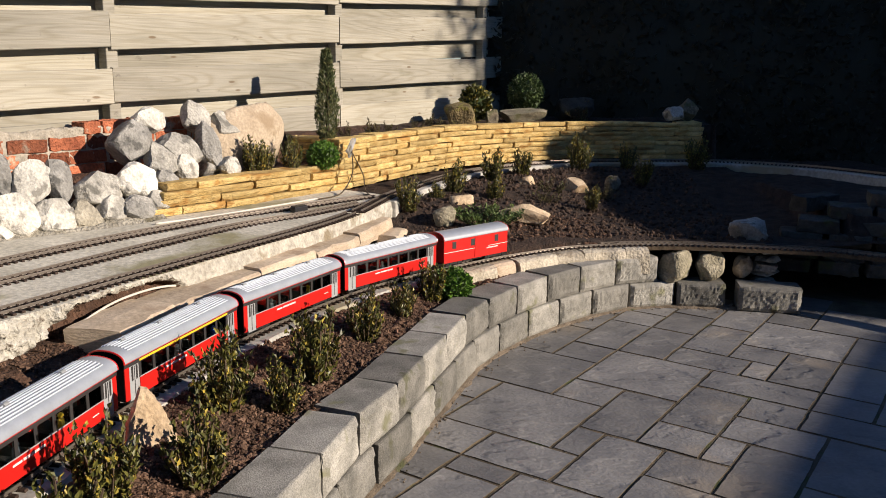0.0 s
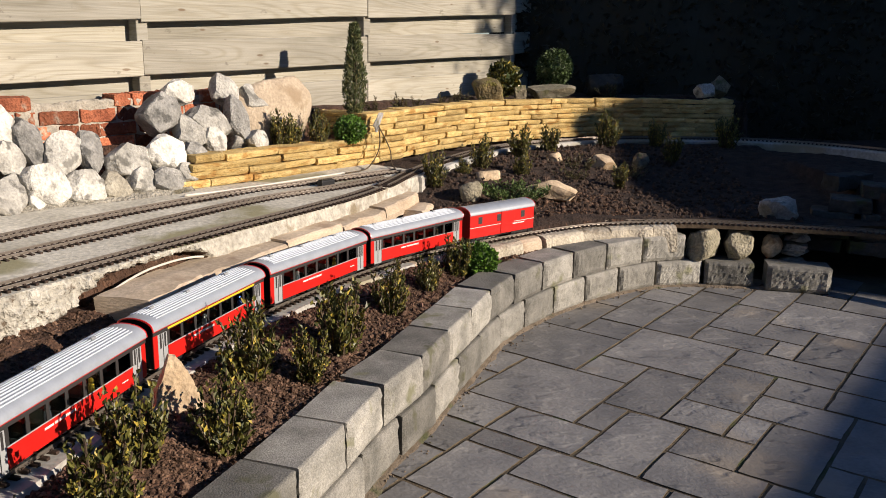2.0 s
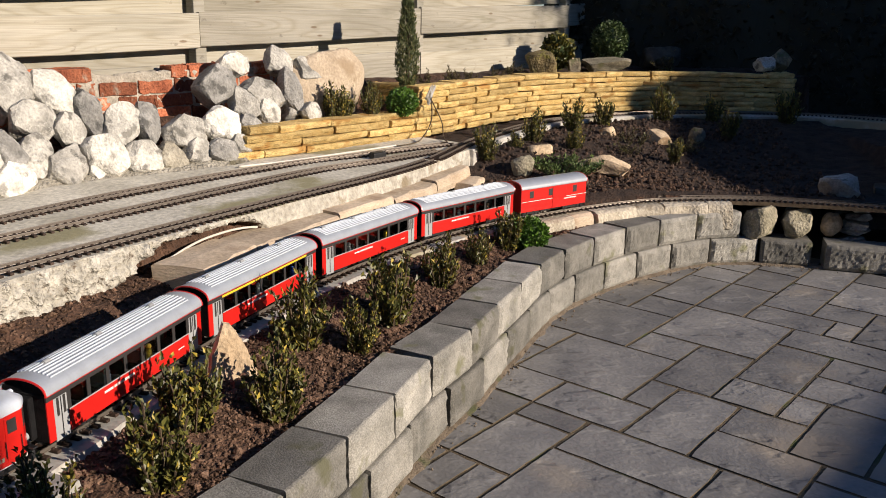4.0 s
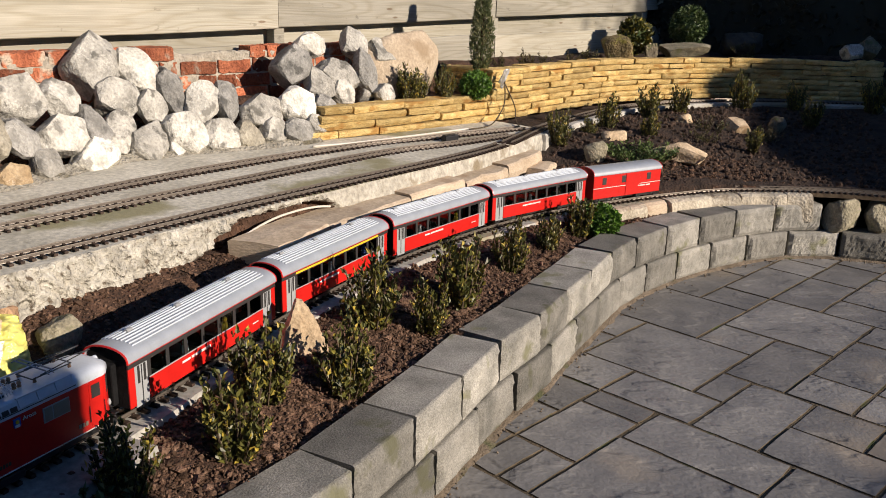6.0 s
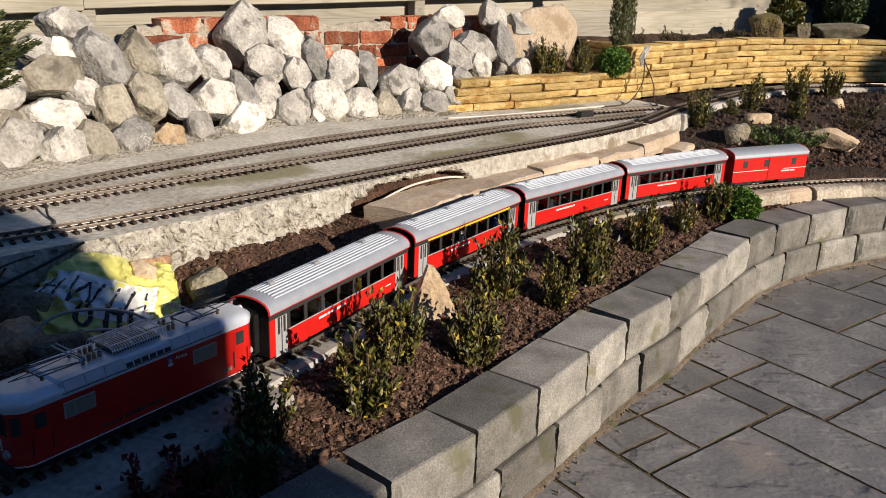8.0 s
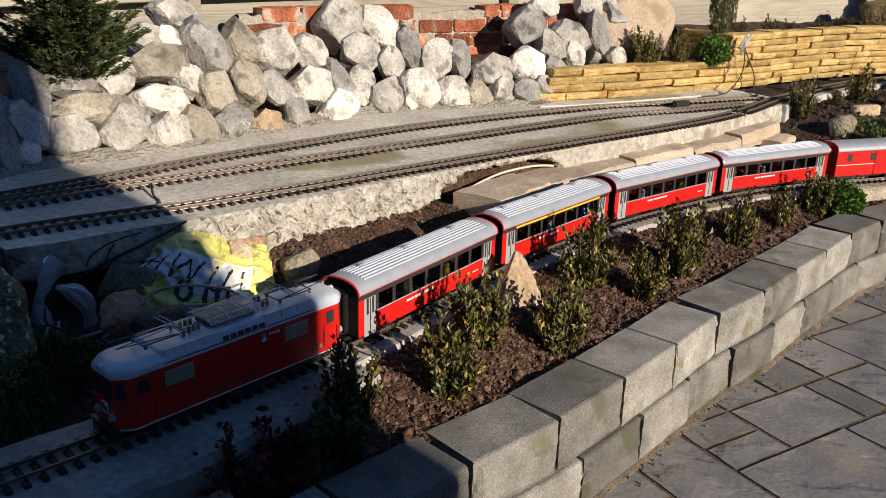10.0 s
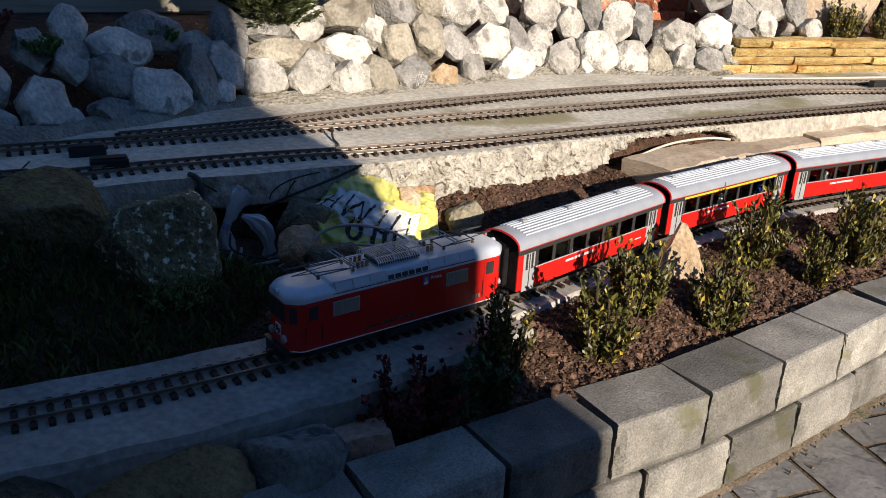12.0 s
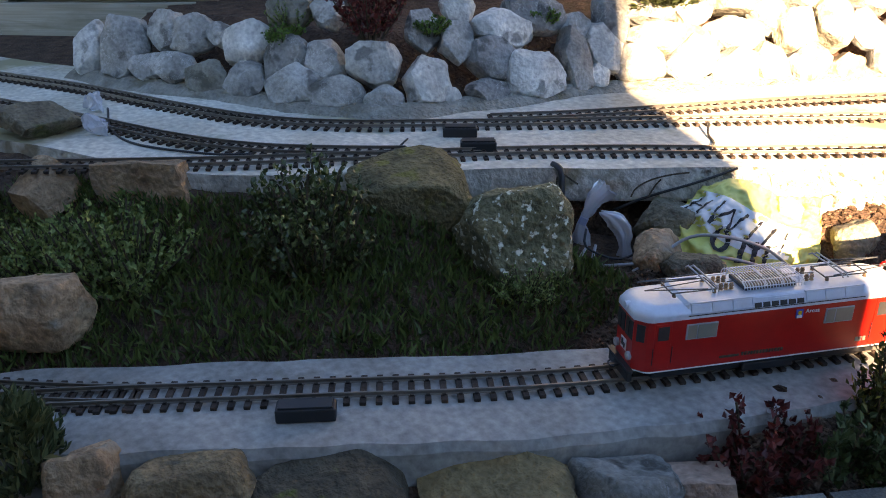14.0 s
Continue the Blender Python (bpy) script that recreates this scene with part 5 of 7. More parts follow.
def coach(kind):
    """kind: 'second' with a white line, 'first' with a yellow band under the roof, 'van' with sliding doors."""
    van = kind == "van"
    length = 0.475 if van else COACH_L
    label = {"second": "red model railway coach with silver roof and grey doors", "first": "red model railway coach with yellow first-class stripe and grey roof",
             "van": "red model railway luggage van with grey roof"}[kind]
    ob = empty("luggage_van" if van else "railway_coach", Matrix.Identity(4), label, "model train", "train on the lower track")
    w, hl = COACH_W, length / 2
    part("floor", boxed((0, 0, SIDE0 + 0.004, length - 0.006, w - 0.006, 0.008), bevel=0.001), BLACK, ob)
    part("underframe", boxed((0, 0, SIDE0 - 0.006, length * 0.3, 0.06, 0.022), (0.05, 0.035, SIDE0 - 0.005, 0.06, 0.02, 0.02), (-0.07, -0.035, SIDE0 - 0.005, 0.05, 0.02, 0.02), bevel=0.002), BLACK, ob)
    rf = part("roof", roof_shell(length, w, SIDE1, ROOF), ROOF_GREY, ob, "silver-grey ribbed roof", smooth=True)
    rf.data.set_sharp_from_angle(angle=radians(40))
    if not van:
        # ribs coloured paler than the roof to stand for the light they catch
        for k in range(-4, 5):
            t = math.pi / 2 + k * 0.19
            y, z = (w / 2 + 0.004) * math.cos(t), SIDE1 + (ROOF - SIDE1) * math.sin(t) ** 0.75
            part("roof_rib", boxed((0, y, z + 0.001, length * 0.88, 0.003, 0.004), bevel=0.0008), SILVER, ob)
        for k in (-0.3, 0.05, 0.34):
            bm = bmesh.new()
            cyl_into(bm, (k * length, -0.012, ROOF + 0.001), (k * length + 0.018, -0.012, ROOF + 0.001), 0.006, 10)
            box_into(bm, k * length + 0.009, -0.012, ROOF - 0.001, 0.022, 0.014, 0.006, 0.001)
            part("roof_vent", bm, GREY, ob)
    for sx in (-1, 1):
        part("end_wall", boxed((sx * (hl - 0.004), 0, (SIDE0 + SIDE1) / 2, 0.006, w - 0.008, SIDE1 - SIDE0), bevel=0.001), RED if van else RUBBER, ob)
        gable = [(sx * (hl - 0.004), (w / 2 - 0.001) * math.cos(math.pi * k / 12), SIDE1 - 0.002 + (ROOF - SIDE1 - 0.002) * math.sin(math.pi * k / 12) ** 0.75) for k in range(13)]
        part("gable", (gable + [(x - sx * 0.004, y, z) for x, y, z in gable], [tuple(range(13)), tuple(range(25, 12, -1))] + [(k, k + 1, k + 14, k + 13) for k in range(12)]), RUBBER if not van else RED, ob)
        rim = []
        for k in range(15):
            t = math.pi * k / 14
            y, z = (w / 2 + 0.003) * math.cos(t), SIDE1 - 0.001 + (ROOF - SIDE1) * math.sin(t) ** 0.75
            rim.append((sx * (hl + 0.003), y, z))
        part("end_rim", tube(rim, 0.0028, 6, 0.008), RED, ob, "red roof rim")
        if not van:
            part("gangway", boxed((sx * (hl + 0.009), 0, 0.093, 0.018, 0.058, 0.106), bevel=0.004), RUBBER, ob, "black rubber gangway")
        coupler(ob, sx * hl, sx)
        bogie(ob, sx * length * 0.33)
    low, high = 0.085, 0.133
    for sy in (-1, 1):
        y = sy * (w / 2 - 0.002)
        if van:
            part("side", boxed((0, y, (SIDE0 + SIDE1) / 2, length, 0.004, SIDE1 - SIDE0), bevel=0.0012), RED, ob)
            for x in (-0.15, 0.03, 0.165):
                part("window", boxed((x, y + sy * 0.002, 0.118, 0.028, 0.002, 0.036), bevel=0.0008), DARKGREY, ob, "small dark window")
            part("sliding_door", boxed((-0.035, y + sy * 0.003, 0.09, 0.1, 0.003, 0.112), bevel=0.001), RED, ob, "red sliding door")
            part("white_line", boxed((0, y + sy * 0.0026, 0.084, length, 0.0016, 0.0025)), WHITE, ob, "thin white waist line")
            for x in (-hl + 0.025, hl - 0.03):
                part("footstep", boxed((x, y, 0.016, 0.035, 0.012, 0.003), (x - 0.015, y, 0.024, 0.003, 0.004, 0.016), (x + 0.015, y, 0.024, 0.003, 0.004, 0.016)), BLACK, ob)
            bars("lettering", ob, -0.16, y + sy * 0.0042, 0.07, [(0.03, 0.006, 0.004)] + [(0.004, 0.007, 0.0015)] * 10, WHITE, "white lettering bars")
            continue
        door = 0.05
        inner = hl - 0.022 - door
        part("side_panel", boxed((0, y, (SIDE0 + low) / 2, 2 * inner, 0.004, low - SIDE0), bevel=0.001), RED, ob)
        part("cornice", boxed((0, y, (high + SIDE1) / 2, length, 0.005, SIDE1 - high), bevel=0.001), DARKGREY, ob, "dark band above the windows")
        if kind == "first":
            part("class_stripe", boxed((0, y + sy * 0.0016, high + 0.0065, 2 * inner, 0.0026, 0.007), bevel=0.0006), YELLOW, ob, "yellow first-class stripe")
        part("gutter", boxed((0, y + sy * 0.002, SIDE1 - 0.002, length, 0.004, 0.005), bevel=0.001), RED, ob, "red gutter")
        part("waist_line", boxed((0, y + sy * 0.0018, low + 0.0015, 2 * inner, 0.0018, 0.003)), GREY, ob, "pale grey waist line")
        for sx in (-1, 1):
            x = sx * (inner + door / 2)
            part("corner_panel", boxed((sx * (hl - 0.012), y - sy * 0.001, (SIDE0 + high) / 2, 0.022, 0.004, high - SIDE0), bevel=0.001), RED, ob)
            dr = part("door", boxed((x, y - sy * 0.001, (SIDE0 + high) / 2 - 0.004, door - 0.002, 0.004, high - SIDE0 + 0.004), bevel=0.001), GREY, ob, "grey folding door")
            part("door_gap", boxed((x, y + sy * 0.0012, 0.08, 0.003, 0.001, 0.1)), BLACK, dr)
            for k in (-1, 1):
                part("door_window", boxed((x + k * 0.011, y + sy * 0.0012, 0.108, 0.008, 0.0012, 0.045)), DARKGREY, dr)
        n = 7
        pitch = 2 * inner / n
        for k in range(n + 1):
            x = -inner + k * pitch
            part("pillar", boxed((x if 0 < k < n else x * 0.99, y, (low + high) / 2 + 0.001, 0.013, 0.0036, high - low), bevel=0.0005), DARKGREY, ob)
        for k in range(n):
            x = -inner + (k + 0.5) * pitch
            part("pane", boxed((x, y - sy * 0.0008, (low + high) / 2, pitch - 0.012, 0.0012, high - low - 0.002)), PANE, ob, "clear window pane")
        start = 0.13 if sy > 0 else -0.13
        bars("lettering", ob, start, y + sy * 0.0023, 0.068, [(0.034, 0.006, 0.005)] + [(0.0045, 0.007, 0.0016)] * 14, WHITE, "white lettering bars", -1 if sy > 0 else 1)
        bars("side_mark", ob, -0.2 if sy > 0 else 0.2, y + sy * 0.0023, 0.056, [(0.02, 0.003, 0.002), (0.008, 0.003, 0.0)], WHITE, "small white marking bars", -1 if sy > 0 else 1)
    if not van:
        rndc = random.Random(kind)
        for k in range(6):
            x = -0.2 + k * 0.08
            for y in (-0.03, 0.03):
                part("seat", boxed((x, y, 0.052, 0.006, 0.04, 0.05), (x + 0.012, y, 0.045, 0.024, 0.04, 0.008), bevel=0.002), BEIGE if k % 2 else STEM, ob)
    return ob


def toy_figure(parent, x, y, mat):
    bm = bmesh.new()
    cyl_into(bm, (x, y, 0.055), (x, y, 0.095), 0.011, 10, 0.008)
    bmesh.ops.create_uvsphere(bm, u_segments=10, v_segments=8, radius=0.008, matrix=Matrix.Translation((x, y, 0.104)))
    part("toy_figure", bm, mat, parent, "plain coloured toy passenger", smooth=True)


def loco():
    L, W = 0.615, 0.124
    hl = L / 2
    ob = empty("electric_locomotive", Matrix.Identity(4), "red model electric locomotive with silver roof and folded pantographs", "model train", "train on the lower track")
    plan = [(hl, -0.038), (hl, 0.038), (hl - 0.022, 0.058), (hl - 0.034, W / 2), (-hl + 0.034, W / 2), (-hl + 0.022, 0.058), (-hl, 0.038), (-hl, -0.038), (-hl + 0.022, -0.058), (-hl + 0.034, -W / 2), (hl - 0.034, -W / 2), (hl - 0.022, -0.058)]
    part("body", prism(plan, 0.03, 0.148), RED, ob, "glossy red body shell")
    skirt = [(x * 1.004, y * 1.02) for x, y in plan]
    part("skirt_line", prism(skirt, 0.0295, 0.032), WHITE, ob, "thin white skirt line")
    part("underframe", boxed((0, 0, 0.018, L * 0.86, 0.1, 0.022), (0, 0.05, 0.012, 0.12, 0.02, 0.02), (0, -0.05, 0.012, 0.12, 0.02, 0.02), bevel=0.003), BLACK, ob, "black underframe")
    roofp = [(x * 1.008, y * 1.02) for x, y in plan]
    rf = part("roof", prism(roofp, 0.148, 0.157, 0.176, 0.026, 4), SILVER, ob, "silver-grey roof", smooth=True)
    rf.data.set_sharp_from_angle(angle=radians(50))
    upper = []
    for x in (-0.208, -0.2, 0.2, 0.208):
        e = 0.006 if abs(x) > 0.204 else 0.0
        upper.append([(x, y, z) for y, z in ((-0.0635, 0.15), (-0.0625 + e, 0.157), (-0.055 + e, 0.1785 - e), (-0.05 + e, 0.181 - e), (0, 0.182 - e), (0.05 - e, 0.181 - e), (0.055 - e, 0.1785 - e), (0.0625 - e, 0.157), (0.0635, 0.15))])
    uv, uf = strip(upper)
    uf += [tuple(range(9)), tuple(range(27, 36))]
    part("roof_superstructure", (uv, uf), SILVER, ob, "silver raised roof housing")
    for sy in (-1, 1):
        tilt = pose(0, 0, 0, sy * 19)
        for x in (-0.175, -0.129, -0.083, 0.083, 0.129, 0.175):
            bm = bmesh.new()
            box_into(bm, x, sy * 0.0592, 0.1685, 0.0425, 0.004, 0.02, 0.0008, tilt)
            part("roof_panel", bm, SILVER, ob)
        for x in (-0.129, 0.129):
            part("roof_ledge", boxed((x, sy * 0.0555, 0.1805, 0.14, 0.005, 0.003), bevel=0.0008), SILVER, ob)
        part("roof_seam", boxed((0, sy * 0.0632, 0.1555, 0.404, 0.0014, 0.0018)), DARKGREY, ob)
        bm = bmesh.new()
        box_into(bm, 0, sy * 0.0592, 0.168, 0.121, 0.004, 0.02, 0.0008, tilt)
        part("roof_panel", bm, SILVER, ob)
        for k in range(6):
            bm = bmesh.new()
            box_into(bm, -0.0485 + k * 0.0194, sy * 0.0617, 0.1628, 0.016, 0.004, 0.0105, 0.0005, tilt)
            part("louvre", bm, DARKGREY, ob, "dark ventilation opening")
        part("rail_handle", tube([(-0.024, sy * 0.057, 0.173), (-0.022, sy * 0.061, 0.1745), (0.022, sy * 0.061, 0.1745), (0.024, sy * 0.057, 0.173)], 0.0012), SILVER, ob)
        y = sy * (W / 2)
        for x, wide in ((0.168, 0.07), (-0.148, 0.068)):
            win = part("side_window", boxed((x, y, 0.118, wide, 0.003, 0.036), bevel=0.001), GREY, ob, "pale machine-room window")
            # opaque beige panes imitate the dull reflection in the glass
            part("pane", boxed((x - 0.012, y + sy * 0.0016, 0.118, wide * 0.6, 0.001, 0.031)), BEIGE, win)
            part("pane", boxed((x + wide * 0.31, y + sy * 0.0016, 0.118, wide * 0.28, 0.001, 0.031)), BEIGE, win)
        for x in (hl - 0.055, -hl + 0.055):
            dr = part("cab_door", boxed((x, y, 0.09, 0.036, 0.002, 0.104), bevel=0.0008), RED, ob, "red cab door")
            part("door_window", boxed((x, y + sy * 0.0012, 0.121, 0.024, 0.0012, 0.032)), DARKGREY, dr)
            for k in (-1, 1):
                part("handrail", tube([(x + k * 0.021, y + sy * 0.003, 0.05), (x + k * 0.021, y + sy * 0.003, 0.1)], 0.001), BLACK, ob)
        shield = part("shield", boxed((-0.052, y + sy * 0.0008, 0.132, 0.017, 0.0016, 0.02), bevel=0.0006), BLUE, ob, "small blue and white coat of arms")
        part("shield_point", boxed((-0.052, y + sy * 0.0012, 0.1245, 0.012, 0.0018, 0.007), bevel=0.0006), WHITE, shield)
        part("shield_disc", boxed((-0.052, y + sy * 0.0018, 0.134, 0.008, 0.0014, 0.008), bevel=0.002), YELLOW, shield)
        txt = bpy.data.curves.new("name", "FONT")
        txt.body, txt.size, txt.extrude, txt.align_x = "Arosa", 0.0135, 0.0005, "LEFT"
        txt.materials.append(WHITE)
        nm = new("name_lettering", txt)
        nm.parent = ob
        nm.matrix_basis = pose(-0.066, y + sy * 0.0006, 0.131, 90, 0, 180) if sy > 0 else pose(-0.05, y + sy * 0.0006, 0.131, 90, 0, 0)
        if sy < 0:
            nm.matrix_basis = pose(-0.104, y - 0.0006, 0.131, 90, 0, 0)
        tagged(nm, "white name lettering")
        bars("lettering", ob, 0.12 * sy, y + sy * 0.0007, 0.046, [(0.045, 0.005, 0.006)] + [(0.005, 0.008, 0.002)] * 14, STEM, "dull bronze lettering bars", -sy)
        bars("number", ob, -0.225 if sy < 0 else -0.2, y + sy * 0.0007, 0.046, [(0.007, 0.01, 0.002)] * 3, BEIGE, "pale number bars", 1 if sy < 0 else -1)
    for sx in (-1, 1):
        for y in (-0.0195, 0.0195):
            win = part("cab_window", boxed((sx * hl, y, 0.119, 0.003, 0.034, 0.044), bevel=0.001), DARKGREY, ob, "dark cab windscreen")
            part("wiper", boxed((sx * (hl + 0.002), y, 0.118, 0.001, 0.0015, 0.034)), BLACK, win)
        for y in (-1, 1):
            bm = bmesh.new()
            box_into(bm, sx * (hl - 0.0115), y * 0.0485, 0.119, 0.018, 0.002, 0.04, 0.0008, pose(0, 0, 0, 0, 0, -sx * y * 42))
            part("corner_window", bm, DARKGREY, ob)
            bm = bmesh.new()
            cyl_into(bm, (sx * (hl - 0.001), y * 0.03, 0.058), (sx * (hl + 0.006), y * 0.03, 0.058), 0.0095, 16)
            lamp = part("headlight", bm, GREY, ob, "round headlight")
            bm = bmesh.new()
            cyl_into(bm, (sx * (hl + 0.006), y * 0.03, 0.058), (sx * (hl + 0.008), y * 0.03, 0.058), 0.0065, 14)
            part("lens", bm, GREY, lamp)
        bm = bmesh.new()
        cyl_into(bm, (sx * (hl - 0.02), 0, 0.163), (sx * (hl + 0.006), 0, 0.163), 0.0075, 14)
        part("top_headlight", bm, SILVER, ob, "round roof headlight")
        part("front_shield", boxed((sx * (hl + 0.001), 0, 0.072, 0.002, 0.026, 0.026), bevel=0.0008), WHITE, ob, "white coat of arms with dark charge")
        part("front_charge", boxed((sx * (hl + 0.0025), -0.004, 0.074, 0.0015, 0.008, 0.015), (sx * (hl + 0.0025), 0.006, 0.069, 0.0015, 0.006, 0.012)), DARKGREY, ob)
        part("plough", boxed((sx * (hl + 0.004), 0, 0.016, 0.012, 0.1, 0.022), bevel=0.003), BLACK, ob, "black snow plough")
        part("bumper_step", boxed((sx * (hl + 0.006), 0, 0.0335, 0.014, 0.11, 0.004), bevel=0.001), BLACK, ob)
        part("hose", tube([(sx * (hl + 0.004), -0.014, 0.036), (sx * (hl + 0.012), -0.014, 0.026), (sx * (hl + 0.008), -0.02, 0.014)], 0.0015), BLACK, ob)
        coupler(ob, sx * hl, sx)
        bogie(ob, sx * 0.19, 0.1, 0.019)
        # folded pantograph
        px = sx * 0.175
        bm = bmesh.new()
        for y in (-0.026, 0.026):
            cyl_into(bm, (px - 0.05, y, 0.191), (px + 0.05, y, 0.191), 0.0016, 8)
            cyl_into(bm, (px - sx * 0.03, y, 0.193), (px + sx * 0.108, y * 0.75, 0.201), 0.0013, 8)
            cyl_into(bm, (px + sx * 0.108, y * 0.75, 0.201), (px - sx * 0.028, y * 0.6, 0.209), 0.0011, 8)
        for x in (-0.05, 0.05):
            cyl_into(bm, (px + x, -0.026, 0.191), (px + x, 0.026, 0.191), 0.0016, 8)
        part("pantograph_frame", bm, STEEL, ob, "folded grey pantograph")
        bm = bmesh.new()
        for x in (-0.006, 0.006):
            cyl_into(bm, (px - sx * 0.028 + x, -0.05, 0.211), (px - sx * 0.028 + x, 0.05, 0.211), 0.0018, 8)
            for y in (-1, 1):
                cyl_into(bm, (px - sx * 0.028 + x, y * 0.05, 0.211), (px - sx * 0.028 + x, y * 0.06, 0.204), 0.0016, 8)
        part("pantograph_shoe", bm, GREY, ob)
        for x in (-0.045, 0.045):
            for y in (-0.026, 0.026):
                bm = bmesh.new()
                for k in range(3):
                    cyl_into(bm, (px + x, y, 0.183 + k * 0.003), (px + x, y, 0.185 + k * 0.003), 0.0042 - k * 0.0006, 10)
                part("insulator", bm, RED_ROCK, ob, "brown insulator")
    for x in (-0.098, -0.086, 0.088, 0.1, 0.112):
        for y in (-0.015, 0.018):
            bm = bmesh.new()
            for k in range(4):
                cyl_into(bm, (x, y, 0.184 + k * 0.0035), (x, y, 0.1865 + k * 0.0035), 0.005 - (k % 2) * 0.0012, 10)
            part("insulator", bm, RED_ROCK, ob, "brown insulator")
    part("roof_conductor", tube([(-0.1, 0.018, 0.2), (-0.05, 0.02, 0.204), (0.05, 0.02, 0.204), (0.11, 0.018, 0.2)], 0.0013), STEEL, ob)
    # resistor grid: closely spaced bars on three hoops
    part("resistor_box", boxed((0.0065, 0, 0.1865, 0.118, 0.066, 0.009), bevel=0.002), DARKGREY, ob, "dark resistor under the grid")
    for x in (-0.058, -0.02, 0.02, 0.068):
        part("grid_hoop", tube([(x, -0.04, 0.182), (x, -0.037, 0.198), (x, -0.02, 0.205), (x, 0.02, 0.205), (x, 0.037, 0.198), (x, 0.04, 0.182)], 0.0014), SILVER, ob)
    for k in range(22):
        x = -0.062 + k * 0.0065
        part("grid_bar", tube([(x, -0.05, 0.183), (x, -0.046, 0.197), (x, -0.032, 0.2045), (x, 0.032, 0.2045), (x, 0.046, 0.197), (x, 0.05, 0.183)], 0.0009, 4, 0.012), SILVER, ob)
    for y, z in ((-0.046, 0.197), (-0.032, 0.2045), (0.032, 0.2045), (0.046, 0.197)):
        part("grid_rail", boxed((0.0065, y, z, 0.134, 0.0016, 0.0016)), SILVER, ob)
    return ob


engine = loco()
place(engine, LOCO_NOSE + 0.3325, 0.19)
at = LOCO_NOSE + 0.615 + 0.055
PAX = {0: ((-0.1, 0.035, YELLOW), (0.08, 0.035, WHITE), (0.17, -0.035, YELLOW)), 1: ((-0.2, 0.035, BLUE), (-0.13, -0.035, BOX_LEAF), (0.02, 0.035, WHITE)), 2: ((-0.12, 0.035, YELLOW), (0.13, 0.035, WHITE)), 3: ((0.05, 0.035, WHITE), (-0.16, 0.035, RED_ROCK))}
for k, kind in enumerate(("second", "first", "second", "second")):
    c = coach(kind)
    for fx, fy, fm in PAX[k]:
        toy_figure(c, fx, fy, fm)
    place(c, at + COACH_L / 2, COACH_L * 0.33)
    at += COACH_L + 0.052
place(coach("van"), at + 0.2375, 0.157)

# ---- loose stones and boulders ----
BOULDER_MESHES = [rock_mesh(200 + k, 4, 10, 0.05, 0.62, 0.92, 0.0) for k in range(6)]
ANGULAR_MESHES = [rock_mesh(300 + k, 4, 7, 0.05, 0.5, 0.82, 30.0) for k in range(5)]


def boulder(x, y, z, w, h, mat, label, mesh, turn=0.0, deep=0.85, tilt=0.0, name="boulder"):
    """A stone whose foot is at z, sunk a little into the ground."""
    ob = new(name, bpy.data.meshes.new(name))
    me = mesh.copy()
    me.materials.clear()
    me.materials.append(mat)
    ob.data = me
    ob.matrix_world = stone_pose(x, y, z + h * 0.46, w, w * deep, h * 1.06, turn, tilt)
    return tagged(ob, label, "rock")


B, A = BOULDER_MESHES, ANGULAR_MESHES
boulder(-2.6, -0.03, 0.44, 0.19, 0.19, RED_ROCK, "orange-brown angular rock in the grass", A[0], 20)
boulder(-2.43, 0.22, 0.46, 0.32, 0.19, RED_ROCK, "long pinkish-brown rock below the track bed", A[4], 40, 0.5)
boulder(-2.03, -0.13, 0.36, 0.2, 0.19, RED_ROCK, "large reddish rounded rock beside the track", B[0], 40)
boulder(-2.07, 0.85, 0.43, 0.38, 0.215, MOSSY, "large moss-covered brown boulder", B[1], 60)
boulder(-1.74, 0.955, 0.34, 0.3, 0.315, LICHEN, "dark boulder spotted with pale lichen", B[3], 62)
boulder(-3.0, 0.02, 0.6, 0.26, 0.1, BOULDER, "flat yellowish stone on the concrete", A[2], 25)
boulder(-1.45, 1.30, 0.39, 0.16, 0.1, BOULDER, "brown rounded stone below the plastic bag", B[3], 50)
boulder(-1.68, 1.44, 0.385, 0.19, 0.15, BOULDER, "brown stone under the concrete edge", B[4], 10)
boulder(-1.57, 1.30, 0.375, 0.15, 0.125, RED_ROCK, "reddish-grey stone beside the cable", B[5], 80)
boulder(-1.50, 1.70, 0.47, 0.08, 0.068, SANDSTONE, "pale orange stone holding down the plastic sack", A[0], 30)
boulder(-1.535, 1.80, 0.43, 0.105, 0.09, RED_ROCK, "reddish stone holding down the plastic sack", B[0], 30)
boulder(-1.40, 1.87, 0.33, 0.15, 0.15, FIELD_STONE, "greenish-brown upright stone beside the trench", B[2], 75)
boulder(-1.30, 1.60, 0.33, 0.16, 0.1, BOULDER, "weathered grey-brown stone in the trench", B[4], 20)
boulder(-1.225, 2.40, 0.35, 0.13, 0.09, BLUE_STONE, "grey rounded stone in the trench", B[1], 10)
boulder(-1.32, 2.30, 0.35, 0.11, 0.09, LIMESTONE, "pale stone in the trench", B[3], 60)
boulder(-1.13, 2.3, 0.33, 0.1, 0.06, BOULDER, "flat brown stone in the trench", B[5], 100)
boulder(-1.565, -0.135, 0.14, 0.14, 0.255, RED_ROCK, "grey-brown upright edging stone", B[0], 60, 1.0)
boulder(-1.455, 0.025, 0.11, 0.28, 0.275, OCHRE, "reddish-brown edging boulder beside the track", B[3], 62, 1.0)
boulder(-1.305, 0.255, 0.09, 0.37, 0.27, DARK_BROWN, "dark brown edging boulder with specks of moss", B[1], 62, 0.85)
